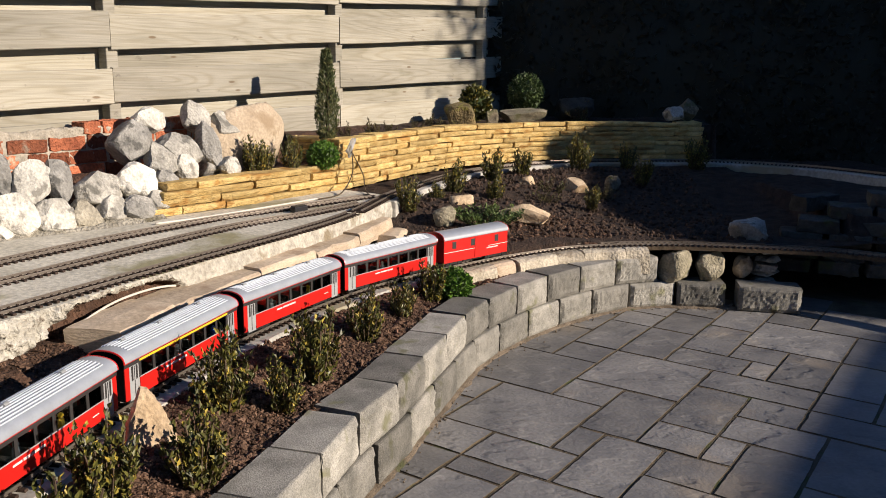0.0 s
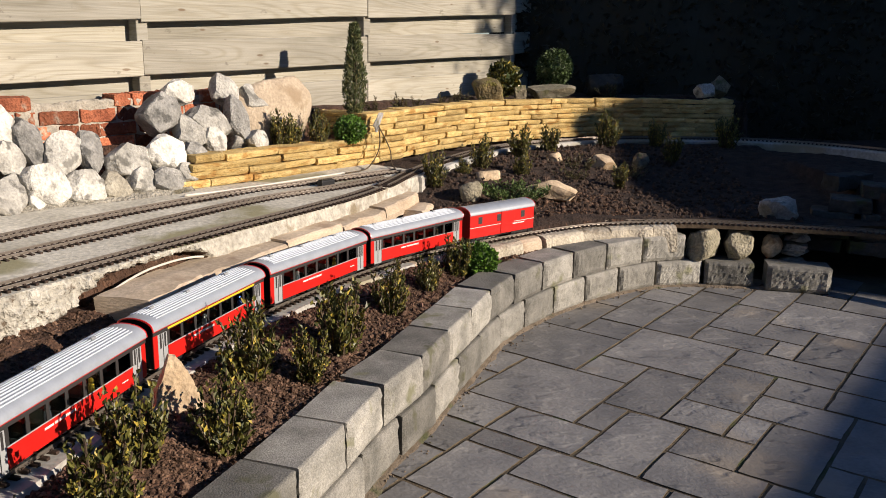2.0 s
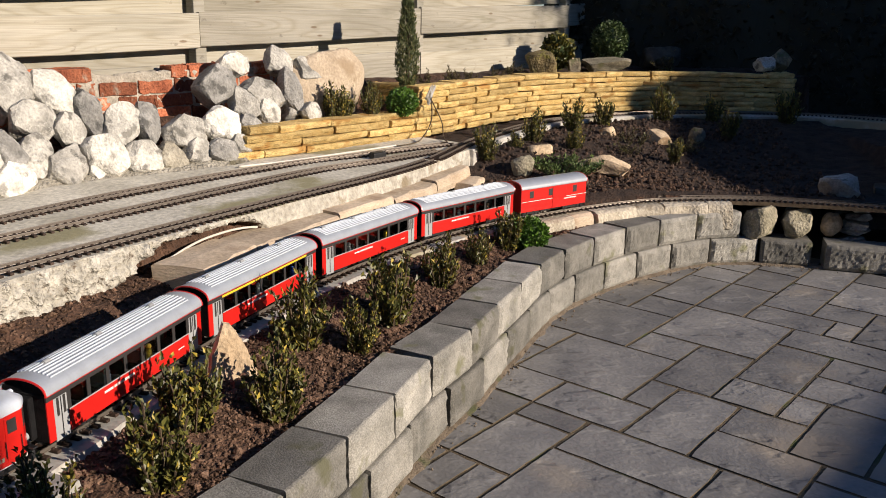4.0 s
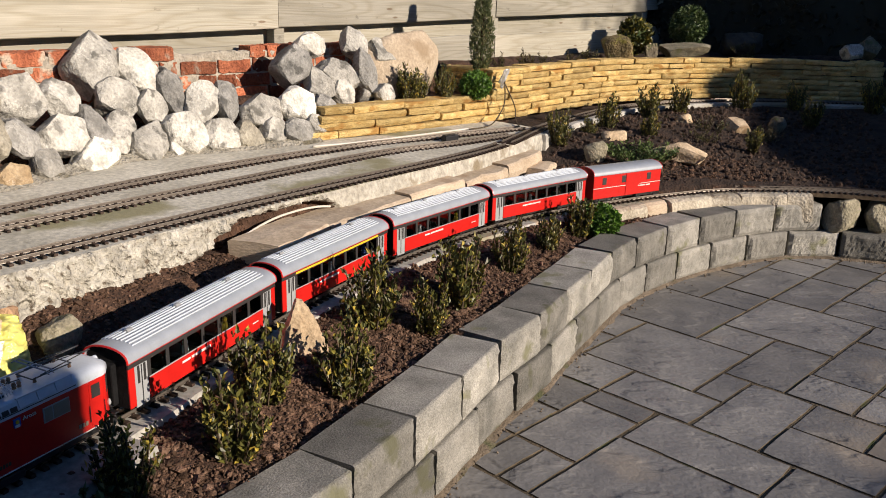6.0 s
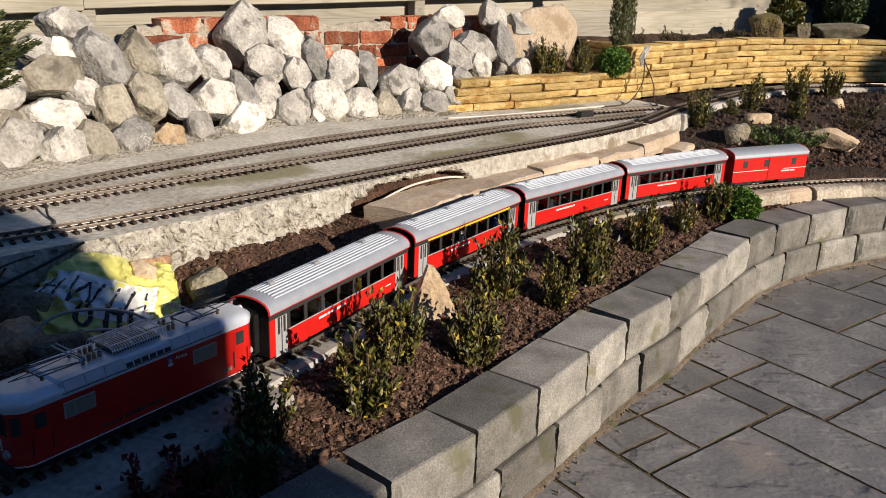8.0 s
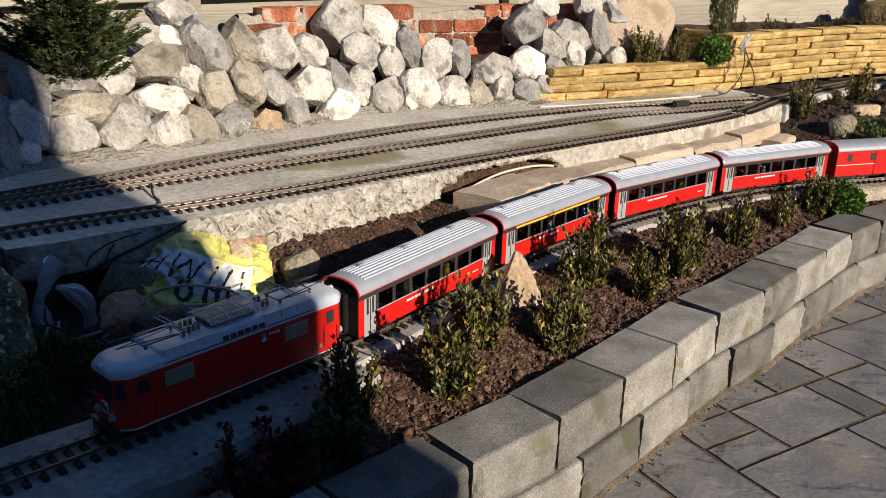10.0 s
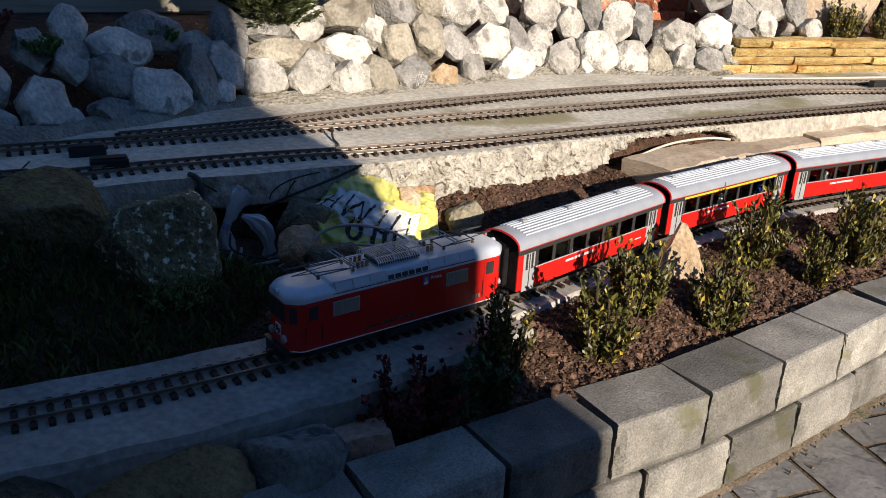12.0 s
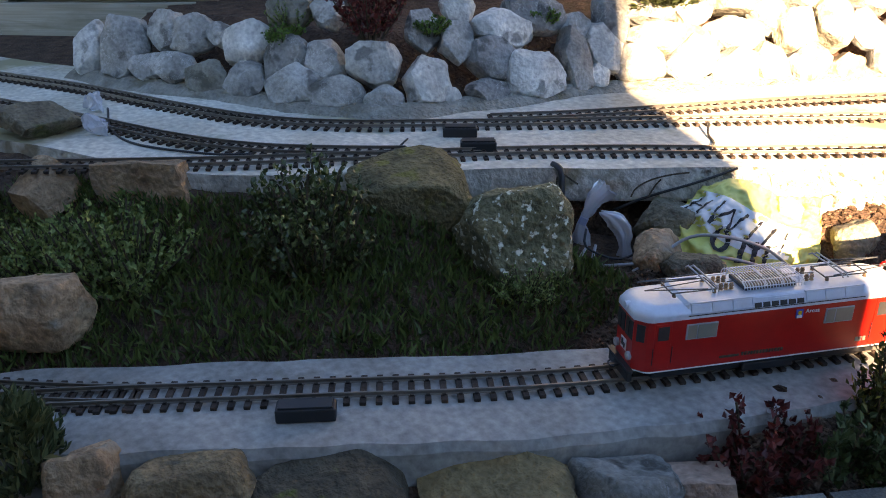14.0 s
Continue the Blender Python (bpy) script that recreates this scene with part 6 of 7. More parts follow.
boulder(-1.145, 0.518, 0.08, 0.3, 0.265, GOLD_STONE, "golden ochre sandstone edging boulder", A[1], 62, 1.0)
boulder(-1.04, 0.725, 0.09, 0.22, 0.28, QUARTZ_STONE, "grey quartz-veined edging boulder", B[4], 70, 1.05)
boulder(-0.985, 0.865, 0.14, 0.18, 0.2, PINK_STONE, "pink flat edging stone beside the track", A[4], 40)
boulder(0.16, 4.78, 0.44, 0.16, 0.15, FIELD_STONE, "grey-brown upright stone in the planted bed", B[2], 30)
boulder(0.27, 5.14, 0.50, 0.17, 0.1, SANDSTONE, "tan rounded stone in the planted bed", B[0], 10)
boulder(0.80, 6.10, 0.50, 0.13, 0.1, SANDSTONE, "small tan stone in the planted bed", B[3], 50)
boulder(1.18, 6.10, 0.46, 0.19, 0.13, SANDSTONE, "ochre angular stone in the planted bed", A[0], 20)
boulder(0.66, 5.0, 0.42, 0.32, 0.15, SANDSTONE, "broad flat tan stone above the track", A[2], -10, 0.6)
boulder(1.48, 6.25, 0.46, 0.14, 0.13, BOULDER, "dark rounded stone in the shaded bed", B[5], 10)
boulder(0.33, 6.95, 0.88, 0.27, 0.22, MOSSY, "mossy green boulder on the yellow wall", B[1], 0)
boulder(0.92, 7.45, 0.9, 0.42, 0.13, FIELD_STONE, "long flat greenish stone on the wall", A[1], 5, 0.5)
boulder(0.62, 7.2, 0.9, 0.11, 0.13, BOULDER, "small dark grey stone on the wall", A[4], 0)
boulder(0.6, 7.6, 0.9, 0.11, 0.18, SANDSTONE, "small orange stone on the wall", A[0], 0)
boulder(1.45, 7.85, 0.92, 0.36, 0.2, SHADE_STONE, "large stone behind the wall, coloured dark for shade", B[0], 0)
boulder(2.3, 7.6, 0.93, 0.18, 0.13, LIMESTONE, "pale stone at the end of the wall", B[3], 0)
boulder(2.45, 7.68, 0.93, 0.17, 0.2, BOULDER, "grey block of stone at the wall end", A[2], 20)
boulder(-1.2, 4.72, 0.74, 0.13, 0.1, LIMESTONE, "small grey stone on the yellow wall", B[4], 30)
boulder(-1.06, 5.14, 0.66, 0.66, 0.5, CREAM_STONE, "big rounded cream sandstone boulder by the fence", B[2], 52, 0.4)
boulder(1.56, 4.75, 0.154, 0.185, 0.19, FIELD_STONE, "greenish rounded boulder on the block wall", B[0], 30)
boulder(1.77, 4.79, 0.154, 0.2, 0.185, FIELD_STONE, "brown rounded boulder on the block wall", B[4], 80)
boulder(1.99, 4.83, 0.154, 0.14, 0.135, SANDSTONE, "tan rounded boulder on the block wall", B[5], 10)
boulder(2.05, 4.97, 0.27, 0.23, 0.23, LIMESTONE, "small upright pale stone behind the track", A[3], 0)

# pointed sandstone beside the train
bm = bmesh.new()
tip, feet = Vector((0.0, 0.0, 0.185)), [(-0.115, -0.075, 0), (0.1, -0.085, 0), (0.115, 0.06, 0), (-0.085, 0.08, 0)]
ring0 = [bm.verts.new(Vector(q) + Vector((0, 0, -0.03))) for q in feet]
top0 = [bm.verts.new(tip + Vector((dx, dy, 0))) for dx, dy in ((-0.012, -0.006), (0.008, -0.006), (0.01, 0.006), (-0.01, 0.008))]
for k in range(4):
    bm.faces.new((ring0[k], ring0[(k + 1) % 4], top0[(k + 1) % 4], top0[k]))
bm.faces.new(top0)
bm.faces.new(ring0[::-1])
bmesh.ops.subdivide_edges(bm, edges=list(bm.edges), cuts=12, use_grid_fill=True)
for vert in bm.verts:
    vert.co += 0.010 * Vector([noise.noise(vert.co * 14 + Vector((k * 7, 0, 3))) for k in range(3)]) + 0.004 * Vector([noise.noise(vert.co * 45 + Vector((k * 7, 5, 3))) for k in range(3)])
bmesh.ops.recalc_face_normals(bm, faces=bm.faces)
peak = part("pointed_stone", bm, SANDSTONE, smooth=True)
peak.data.set_sharp_from_angle(angle=radians(30))
peak.matrix_world = pose(-0.76, 2.10, 0.31, 0, 0, 35)
tagged(peak, "pointed orange-tan sandstone set up like a small peak", "rock")

# ---- split sandstone slabs between trench and train ----
SLABS = Line([(-1.09, 2.50), (-1.03, 2.77), (-0.92, 3.07), (-0.76, 3.46), (-0.54, 3.90), (-0.34, 4.40), (-0.25, 4.72)])


def stone_slab(s0, s1, wide, z0, z1, off, seed, label):
    n = max(4, int((s1 - s0) / 0.03))
    rows = []
    for i in range(n + 1):
        s = s0 + (s1 - s0) * i / n
        a = -wide / 2 + 0.02 * noise.noise((s * 9, seed, 0)) + 0.01 * noise.noise((s * 30, seed, 2))
        b = wide / 2 + 0.015 * noise.noise((s * 9, seed, 5))
        t = 0.006 * noise.noise((s * 5, seed, 7))
        t += 0.004 * noise.noise((s * 22, seed, 11))
        pr = [(a + 0.012, z0), (a + 0.008 * noise.noise((s * 40, seed, 9)), z0 + (z1 - z0) * 0.4), (a + 0.006, z1 - 0.008 + t), (a + 0.016, z1 + t), (0, z1 + t + 0.004), (b - 0.01, z1 + t), (b, z1 - 0.01), (b - 0.01, z0)]
        rows.append([SLABS.side(s, off + p) + Vector((0, 0, q)) for p, q in pr])
    v, f = strip([r + [r[0]] for r in rows])
    m = 9
    f.append(tuple(range(7, -1, -1)))
    f.append(tuple(n * m + k for k in range(8)))
    ob = part("stone_slab", (v, f), SLAB_STONE)
    return tagged(ob, label, "stone slab", "sandstone slabs beside the train")


SL = SLABS.length
cuts = [0.035, 0.40, 0.98, 1.42, 1.86, SL - 0.02]
for k, (a, b) in enumerate(zip(cuts, cuts[1:])):
    stone_slab(a + 0.004, b - 0.004, 0.225 - 0.01 * k, 0.445 if k else 0.39, 0.522 + (0.006, 0.0, 0.01, -0.004, 0.008)[k], -0.022, k * 3.1, "long split sandstone slab laid flat beside the train")
    stone_slab(a + 0.03, b - 0.02, 0.15 - 0.01 * k, 0.30, 0.4449 if k else 0.3899, 0.01, k * 5.3 + 2, "rough sandstone block under the flat slabs")
stone_slab(SL - 0.25, SL - 0.02, 0.12, 0.34, 0.47, -0.15, 9.9, "broken piece of sandstone slab")

# ---- stacked stones past the end of the patio, their shade put into the colour ----
rnds = random.Random(31)


def stacked_stone(x, y, z, w, d, h, turn):
    bm = bmesh.new()
    box_into(bm, 0, 0, h / 2, w, d, h, 0.006)
    bmesh.ops.subdivide_edges(bm, edges=[e for e in bm.edges if e.calc_length() > 0.05], cuts=4, use_grid_fill=True)
    sd = rnds.random() * 90
    for vert in bm.verts:
        vert.co += Vector([0.012 * noise.noise(vert.co * 17 + Vector((sd, k * 9, 0))) for k in range(3)])
    ob = part("stacked_stone", bm, SHADE_STONE)
    ob.matrix_world = pose(x, y, z, 0, rnds.uniform(-2, 2), turn)
    return tagged(ob, "rough stone in a dry-stone stack, coloured dark for shade", "stone", "stones of the dark stack")


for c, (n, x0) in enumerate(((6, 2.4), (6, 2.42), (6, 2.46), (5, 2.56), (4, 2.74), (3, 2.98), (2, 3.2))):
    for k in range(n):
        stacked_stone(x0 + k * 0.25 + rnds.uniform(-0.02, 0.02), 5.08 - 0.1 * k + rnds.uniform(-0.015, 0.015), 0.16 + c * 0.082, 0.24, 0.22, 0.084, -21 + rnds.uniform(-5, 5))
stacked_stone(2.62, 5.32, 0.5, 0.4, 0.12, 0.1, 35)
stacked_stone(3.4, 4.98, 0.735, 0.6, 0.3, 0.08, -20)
for c in range(7):
    boulder(2.13 + 0.01 * (c % 2), 4.85, 0.02 + c * 0.045, 0.15, 0.047, LIMESTONE, "thin flat stone in a small pillar under the track", A[c % 5], c * 40, 0.9, name="pillar_stone")

# ---- plants ----
def shrub_parts(seed, tall, wide, count, leaf, mat, fat=0.36, upright=0.6):
    rnd = random.Random(seed)
    v, f, spots = [], [], []
    stems = max(5, count // 34)
    for k in range(stems):
        a, r = rnd.uniform(0, 6.283), wide / 2 * math.sqrt(rnd.uniform(0.0, 1.0))
        h = tall * rnd.uniform(0.55, 1.08) * (1 - 0.35 * (r / (wide / 2)) ** 2)
        foot = Vector((0.3 * r * math.cos(a), 0.3 * r * math.sin(a), -0.02))
        head = Vector((r * math.cos(a), r * math.sin(a), h))
        mid = foot.lerp(head, 0.5) + Vector((rnd.gauss(0, 0.02 * wide), rnd.gauss(0, 0.02 * wide), 0))
        tv, tf = tube([foot, mid, head], 0.002 + 0.004 * tall, 4, tall / 5)
        o = len(v)
        v += tv
        f += [tuple(i + o for i in q) for q in tf]
        n = count // stems
        for j in range(n):
            t = 0.15 + 0.85 * (j + rnd.random()) / n
            p = foot.lerp(mid, t * 2) if t < 0.5 else mid.lerp(head, t * 2 - 1)
            g = rnd.uniform(0, 6.283)
            d = Vector((math.cos(g), math.sin(g), upright + 0.8 * t))
            spots.append((p + Vector((rnd.gauss(0, 0.006), rnd.gauss(0, 0.006), 0)), d))
    return (v, f), leaves(spots, leaf, fat, rnd)


def shrub(name, label, seed, tall, wide, count, leaf, mat, fat=0.36, upright=0.6):
    ob = empty(name, Matrix.Identity(4), label, "shrub")
    st, lf = shrub_parts(seed, tall, wide, count, leaf, mat, fat, upright)
    tagged(part("stem", st, STEM, ob), kind="stuff")
    part("foliage", lf, mat, ob)
    return ob


def ball_parts(seed, wide, tall, count, leaf):
    rnd = random.Random(seed)
    spots = []
    for _ in range(count):
        u = Vector((rnd.gauss(0, 1), rnd.gauss(0, 1), rnd.gauss(0, 1))).normalized()
        r = rnd.uniform(0.78, 1.02) * (1 + 0.1 * noise.noise(u * 3 + Vector((seed, 0, 0))))
        p = Vector((u.x * wide / 2 * r, u.y * wide / 2 * r, tall / 2 + u.z * tall / 2 * r))
        spots.append((p, u + 0.7 * Vector((rnd.gauss(0, 1), rnd.gauss(0, 1), rnd.gauss(0, 1) + 0.4))))
    return leaves(spots, leaf, 0.42, rnd)


def ball_bush(x, y, z, wide, tall, seed, label, mat=BOX_LEAF, count=1500, leaf=0.02):
    ob = empty("ball_bush", pose(x, y, z), label, "shrub")
    bm = bmesh.new()
    bmesh.ops.create_icosphere(bm, subdivisions=3, radius=0.5)
    for vert in bm.verts:
        k = 0.8 * (1 + 0.1 * noise.noise(vert.co.normalized() * 3 + Vector((seed, 0, 0))))
        vert.co = Vector((vert.co.x * wide * k, vert.co.y * wide * k, tall / 2 + vert.co.z * tall * k))
    part("inner_twig_mass", bm, DARK_LEAF, ob)
    part("foliage", ball_parts(seed, wide, tall, count, leaf), mat, ob)
    part("stem", tube([(0, 0, -0.04), (0, 0, tall * 0.4)], 0.008, 6), STEM, ob)
    return ob


def spreading_conifer(x, y, z, tall, wide, seed, label):
    """A dwarf conifer of uneven spreading branches set with flat sprays of short needles."""
    rnd = random.Random(seed)
    ob = empty("conifer", pose(x, y, z), label, "tree")
    part("trunk", tube([(0, 0, -0.05), (0.006, 0, tall * 0.5), (0.0, 0.01, tall * 0.92)], 0.011, 7), STEM, ob)
    v, f, spots = [], [], []
    for k in range(150):
        t = 0.03 + 0.94 * (k + rnd.random()) / 150
        a = k * 2.4 + rnd.uniform(-0.4, 0.4)
        reach = wide / 2 * (0.55 + 0.45 * math.sin(min(1.0, t * 1.9 + 0.25) * math.pi / 2)) * (1 - 0.72 * max(0.0, t - 0.35) / 0.65) * rnd.uniform(0.6, 1.18)
        out = Vector((math.cos(a), math.sin(a), 0))
        root = Vector((0, 0, t * tall * 0.9))
        tip = root + out * reach + Vector((0, 0, reach * rnd.uniform(0.15, 0.55)))
        mid = root.lerp(tip, 0.55) - Vector((0, 0, 0.1 * reach))
        tv, tf = tube([root, mid, tip], 0.0022, 4, 0.05)
        o = len(v)
        v += tv
        f += [tuple(i + o for i in q) for q in tf]
        side = out.cross(Vector((0, 0, 1)))
        for j in range(int(30 + 560 * reach)):
            u = rnd.uniform(0.3, 1.04)
            p = root.lerp(mid, u / 0.55) if u < 0.55 else mid.lerp(tip, (u - 0.55) / 0.45)
            sw = rnd.gauss(0, 1)
            p = p + side * sw * 0.018 * (1.25 - u) + Vector((0, 0, rnd.gauss(0, 0.006)))
            spots.append((p, out + side * sw * 0.6 + Vector((0, 0, rnd.uniform(0.0, 0.7)))))
    bm = bmesh.new()
    bmesh.ops.create_icosphere(bm, subdivisions=4, radius=0.5)
    for vert in bm.verts:
        c = vert.co * (0.48 + 0.4 * noise.noise(vert.co * 5 + Vector((seed, 0, 0))))
        vert.co = Vector((c.x * wide, c.y * wide, tall * 0.46 + c.z * tall * 1.15))
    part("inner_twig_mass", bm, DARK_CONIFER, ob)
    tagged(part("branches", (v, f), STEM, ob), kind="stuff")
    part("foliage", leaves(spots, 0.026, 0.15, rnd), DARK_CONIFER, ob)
    return ob


def conifer(x, y, z, tall, wide, seed, label, count=2600, leaf=0.03, mat=CONIFER, taper=0.75, name="cypress", foot_wide=0.55):
    """A narrow evergreen of upright sprays round a stem."""
    rnd = random.Random(seed)
    ob = empty(name, pose(x, y, z), label, "tree")
    part("trunk", tube([(0, 0, -0.05), (0.004, 0, tall * 0.5), (0, 0.002, tall * 0.95)], 0.011, 7), STEM, ob)
    spots = []
    for _ in range(count):
        t = rnd.random() ** 0.9
        a = rnd.uniform(0, 6.283)
        edge = (foot_wide + (1 - foot_wide) * math.sin(min(1, t * 2.4) * math.pi / 2)) * (1 - taper * max(0, t - 0.45) / 0.55) * (1 + 0.22 * noise.noise((math.cos(a) * 1.5, math.sin(a) * 1.5, t * 9 + seed)))
        r = wide / 2 * edge * math.sqrt(rnd.uniform(0.15, 1.0))
        spots.append((Vector((r * math.cos(a), r * math.sin(a), 0.04 + t * (tall - 0.05))), Vector((0.5 * math.cos(a), 0.5 * math.sin(a), 1.1)) + 0.35 * Vector((rnd.gauss(0, 1), rnd.gauss(0, 1), rnd.gauss(0, 1)))))
    part("foliage", leaves(spots, leaf, 0.16, rnd), mat, ob)
    return ob


def put_copy(src, x, y, z, turn, size, label=""):
    ob = copy_thing(src, pose(x, y, z, 0, 0, turn))
    ob.scale = (size, size, size)
    return tagged(ob, label)


laurel = [shrub("shrub", "young green shrub with yellowish new leaves in dark soil", 60 + k, 0.262, 0.185, 1000, 0.0215, LEAF, 0.27, 0.8) for k in range(3)]
spots_near = [(-0.745, 1.53, 0.29, 1.0), (-0.76, 1.77, 0.31, 0.86), (-0.575, 1.93, 0.27, 1.05), (-0.60, 2.36, 0.31, 1.12), (-0.345, 2.68, 0.28, 1.2), (-0.20, 3.12, 0.29, 0.95), (-0.06, 3.46, 0.29, 0.75), (0.07, 3.75, 0.28, 0.9), (-0.9, 1.30, 0.3, 0.85), (-0.42, 2.42, 0.29, 0.8)]
for k, (x, y, z, size) in enumerate(spots_near):
    src = laurel[k % 3]
    if k < 3:
        src.matrix_world = pose(x, y, z, 0, 0, k * 70)
    else:
        put_copy(src, x, y, z, k * 77, size)
for o in laurel:
    tagged(o, group="shrubs along the block wall")
spots_far = [(-0.06, 4.92, 0.52, 0.95), (0.24, 5.5, 0.54, 0.95), (0.55, 6.12, 0.54, 1.05), (0.8, 6.42, 0.54, 0.95), (1.33, 6.83, 0.54, 1.25), (1.75, 6.95, 0.54, 1.0), (2.36, 7.0, 0.54, 1.2), (0.51, 5.45, 0.5, 0.75), (1.19, 5.55, 0.44, 0.7), (1.75, 6.4, 0.5, 0.9), (0.12, 5.2, 0.52, 0.6)]
for k, (x, y, z, size) in enumerate(spots_far):
    tagged(put_copy(laurel[(k + 1) % 3], x, y, z, k * 61, size), "young shrub with upright leaves below the yellow wall", group="shrubs below the yellow wall")
dark_shrub = shrub("shrub", "dark shrub at the edge of the shade", 90, 0.23, 0.22, 560, 0.028, DARK_LEAF)
dark_shrub.matrix_world = pose(-0.86, 1.14, 0.26, 0, 0, 30) @ Matrix.Diagonal((0.8, 0.8, 0.8, 1))
for k, (x, y, size) in enumerate(((-0.98, 4.92, 0.95), (-0.93, 4.95, 0.75), (-0.79, 5.1, 0.85))):
    put_copy(laurel[k], x, y, 0.74, 80 * k, size, "young bronze-green shrub on the yellow wall")
ball_bush(-0.61, 5.22, 0.74, 0.19, 0.17, 3, "clipped bright green box ball on the yellow wall")
ball_bush(0.17, 3.86, 0.27, 0.2, 0.15, 5, "clipped bright green box ball behind the block wall")
ball_bush(0.97, 7.75, 0.98, 0.31, 0.34, 8, "round dark green box bush against the hedge", DARK_LEAF, 1500, 0.03)
ball_bush(0.48, 7.3, 0.94, 0.25, 0.27, 9, "green leafy bush beside the fence", LEAF, 900, 0.04)
conifer(-0.60, 5.42, 0.78, 0.70, 0.155, 4, "slender dark green columnar cypress with a bare foot", 3600, 0.026, CONIFER, 0.72, "cypress", 0.2)
spreading_conifer(-2.6, 2.2, 0.84, 0.4, 0.46, 14, "dark bushy conifer with uneven spreading branches among the rocks")
low_con = conifer(-1.66, -0.24, 0.24, 0.22, 0.18, 15, "low feathery green conifer beside the track", 1500, 0.035, CONIFER, 0.5, "conifer")
juniper = shrub("juniper", "spreading low green juniper in the planted bed", 95, 0.13, 0.5, 1500, 0.028, JUNIPER, 0.2, 0.2)
juniper.matrix_world = pose(0.42, 4.85, 0.45)
brown = shrub("heather", "low dark brown twiggy heather", 97, 0.14, 0.32, 800, 0.018, HEATH_LEAF, 0.24, 0.5)
brown.matrix_world = pose(0.96, 5.98, 0.46)
put_copy(brown, 0.86, 5.62, 0.45, 80, 0.8, "low green-brown heather in the planted bed")
put_copy(brown, 0.62, 6.2, 0.5, 150, 0.6, "small twiggy heather below the far track")
put_copy(brown, 1.36, 5.95, 0.45, 220, 0.7, "small dark heather at the edge of the shade")
heath = shrub("heather", "dark greyish heather spreading on the yellow wall", 98, 0.12, 0.26, 300, 0.018, HEATH_LEAF, 0.24, 0.5)
heath.matrix_world = pose(*FOOT.side(HIGH_FROM + 0.15, 0.2)[:2], 0.9)
for k in range(1, 7):
    q = FOOT.side(HIGH_FROM + 0.15 + 0.26 * k, 0.2 + 0.05 * (k % 2))
    put_copy(heath, q.x, q.y, 0.9, 50 * k, 0.65 + 0.15 * (k % 3))
shade_shrub = put_copy(heath, 1.5, 7.7, 0.9, 10, 1.6, "low spreading evergreen in the hedge's shade")
bush = shrub("bush", "dense dark green glossy bush in the grass", 100, 0.33, 0.36, 3400, 0.016, BUSH_LEAF, 0.5, 0.4)
bush.matrix_world = pose(-1.96, 0.51, 0.40)
sedum = shrub("stonecrop", "grey-green stonecrop spreading in the grass", 101, 0.23, 0.44, 2800, 0.0135, GREY_LEAF, 0.55, 0.3)
sedum.matrix_world = pose(-2.17, 0.08, 0.40)
put_copy(sedum, -2.28, -0.08, 0.41, 60, 0.8)
put_copy(sedum, -1.62, 0.92, 0.38, 120, 0.5)
red = shrub("barberry", "dark red leaved barberry beside the track", 102, 0.2, 0.26, 800, 0.02, RED_LEAF, 0.4, 0.4)
red.matrix_world = pose(-0.97, 1.02, 0.24)
put_copy(red, -2.78, 1.08, 0.84, 40, 1.05, "dark red leaved barberry among the rocks")
put_copy(red, -1.87, 0.86, 0.38, 70, 0.5, "small red leaved plant below the mossy boulder")
moss = shrub("moss", "bright green moss tuft between rocks", 103, 0.05, 0.16, 500, 0.012, BOX_LEAF, 0.4, 0.3)
moss.matrix_world = pose(-2.66, 1.72, 0.84)
put_copy(moss, -2.72, 1.28, 0.84, 30, 1.0)
put_copy(moss, -3.02, 0.85, 0.80, 60, 1.1)
put_copy(sedum, -3.1, 0.92, 0.82, 60, 0.45, "green leafy plant among the rocks")

rndg = random.Random(55)
blades = []
for _ in range(22000):
    x, y = rndg.uniform(-2.75, -1.45), rndg.uniform(-0.4, 1.15)
    low, _ = LOW.signed(x, y)
    edge, _ = EDGE.signed(x, y)
    if low < 0.15 or edge > -0.06 or noise.noise((x * 3, y * 3, 2)) < -0.55:
        continue
    blades.append((Vector((x, y, soil_height(x, y) - 0.005)), Vector((rndg.gauss(0, 0.4), rndg.gauss(0, 0.4), 1))))
tagged(part("grass", leaves(blades, 0.042, 0.026, rndg, 0.35), GRASS), "tufts of uncut green grass", "grass", kind="stuff")

# loose clods on the dug soil
rndk = random.Random(66)
cv, cf = [], []
ico = bmesh.new()
bmesh.ops.create_icosphere(ico, subdivisions=1, radius=1.0)
iv, iface = [q.co.copy() for q in ico.verts], [tuple(q.index for q in g.verts) for g in ico.faces]
ico.free()
done = 0
while done < 70000:
    s = rndk.uniform(1.3, LOW.length - 3.2)
    off = -rndk.uniform(0.09, 0.62) if rndk.random() < 0.75 else rndk.uniform(0.12, 0.5)
    p = LOW.side(s, off)
    wall, _ = WALL.signed(p.x, p.y)
    edge, _ = EDGE.signed(p.x, p.y)
    if wall < 0.172 or edge > -0.02 or p.y < 0.95:
        done += 1
        continue
    r = rndk.uniform(0.002, 0.0068) * (2.3 if rndk.random() < 0.05 else 1)
    c = Vector((p.x, p.y, soil_height(p.x, p.y) + r * 0.3))
    sh = Vector((rndk.uniform(0.55, 1.5), rndk.uniform(0.55, 1.5), rndk.uniform(0.45, 1.0)))
    o = len(cv)
    sd = rndk.random() * 90
    cv += [c + r * Vector([q[i] * sh[i] for i in range(3)]) * (1 + 0.9 * noise.noise(q * 1.6 + Vector((sd, 0, 0)))) for q in iv]
    cf += [tuple(i + o for i in g) for g in iface]
    done += 1
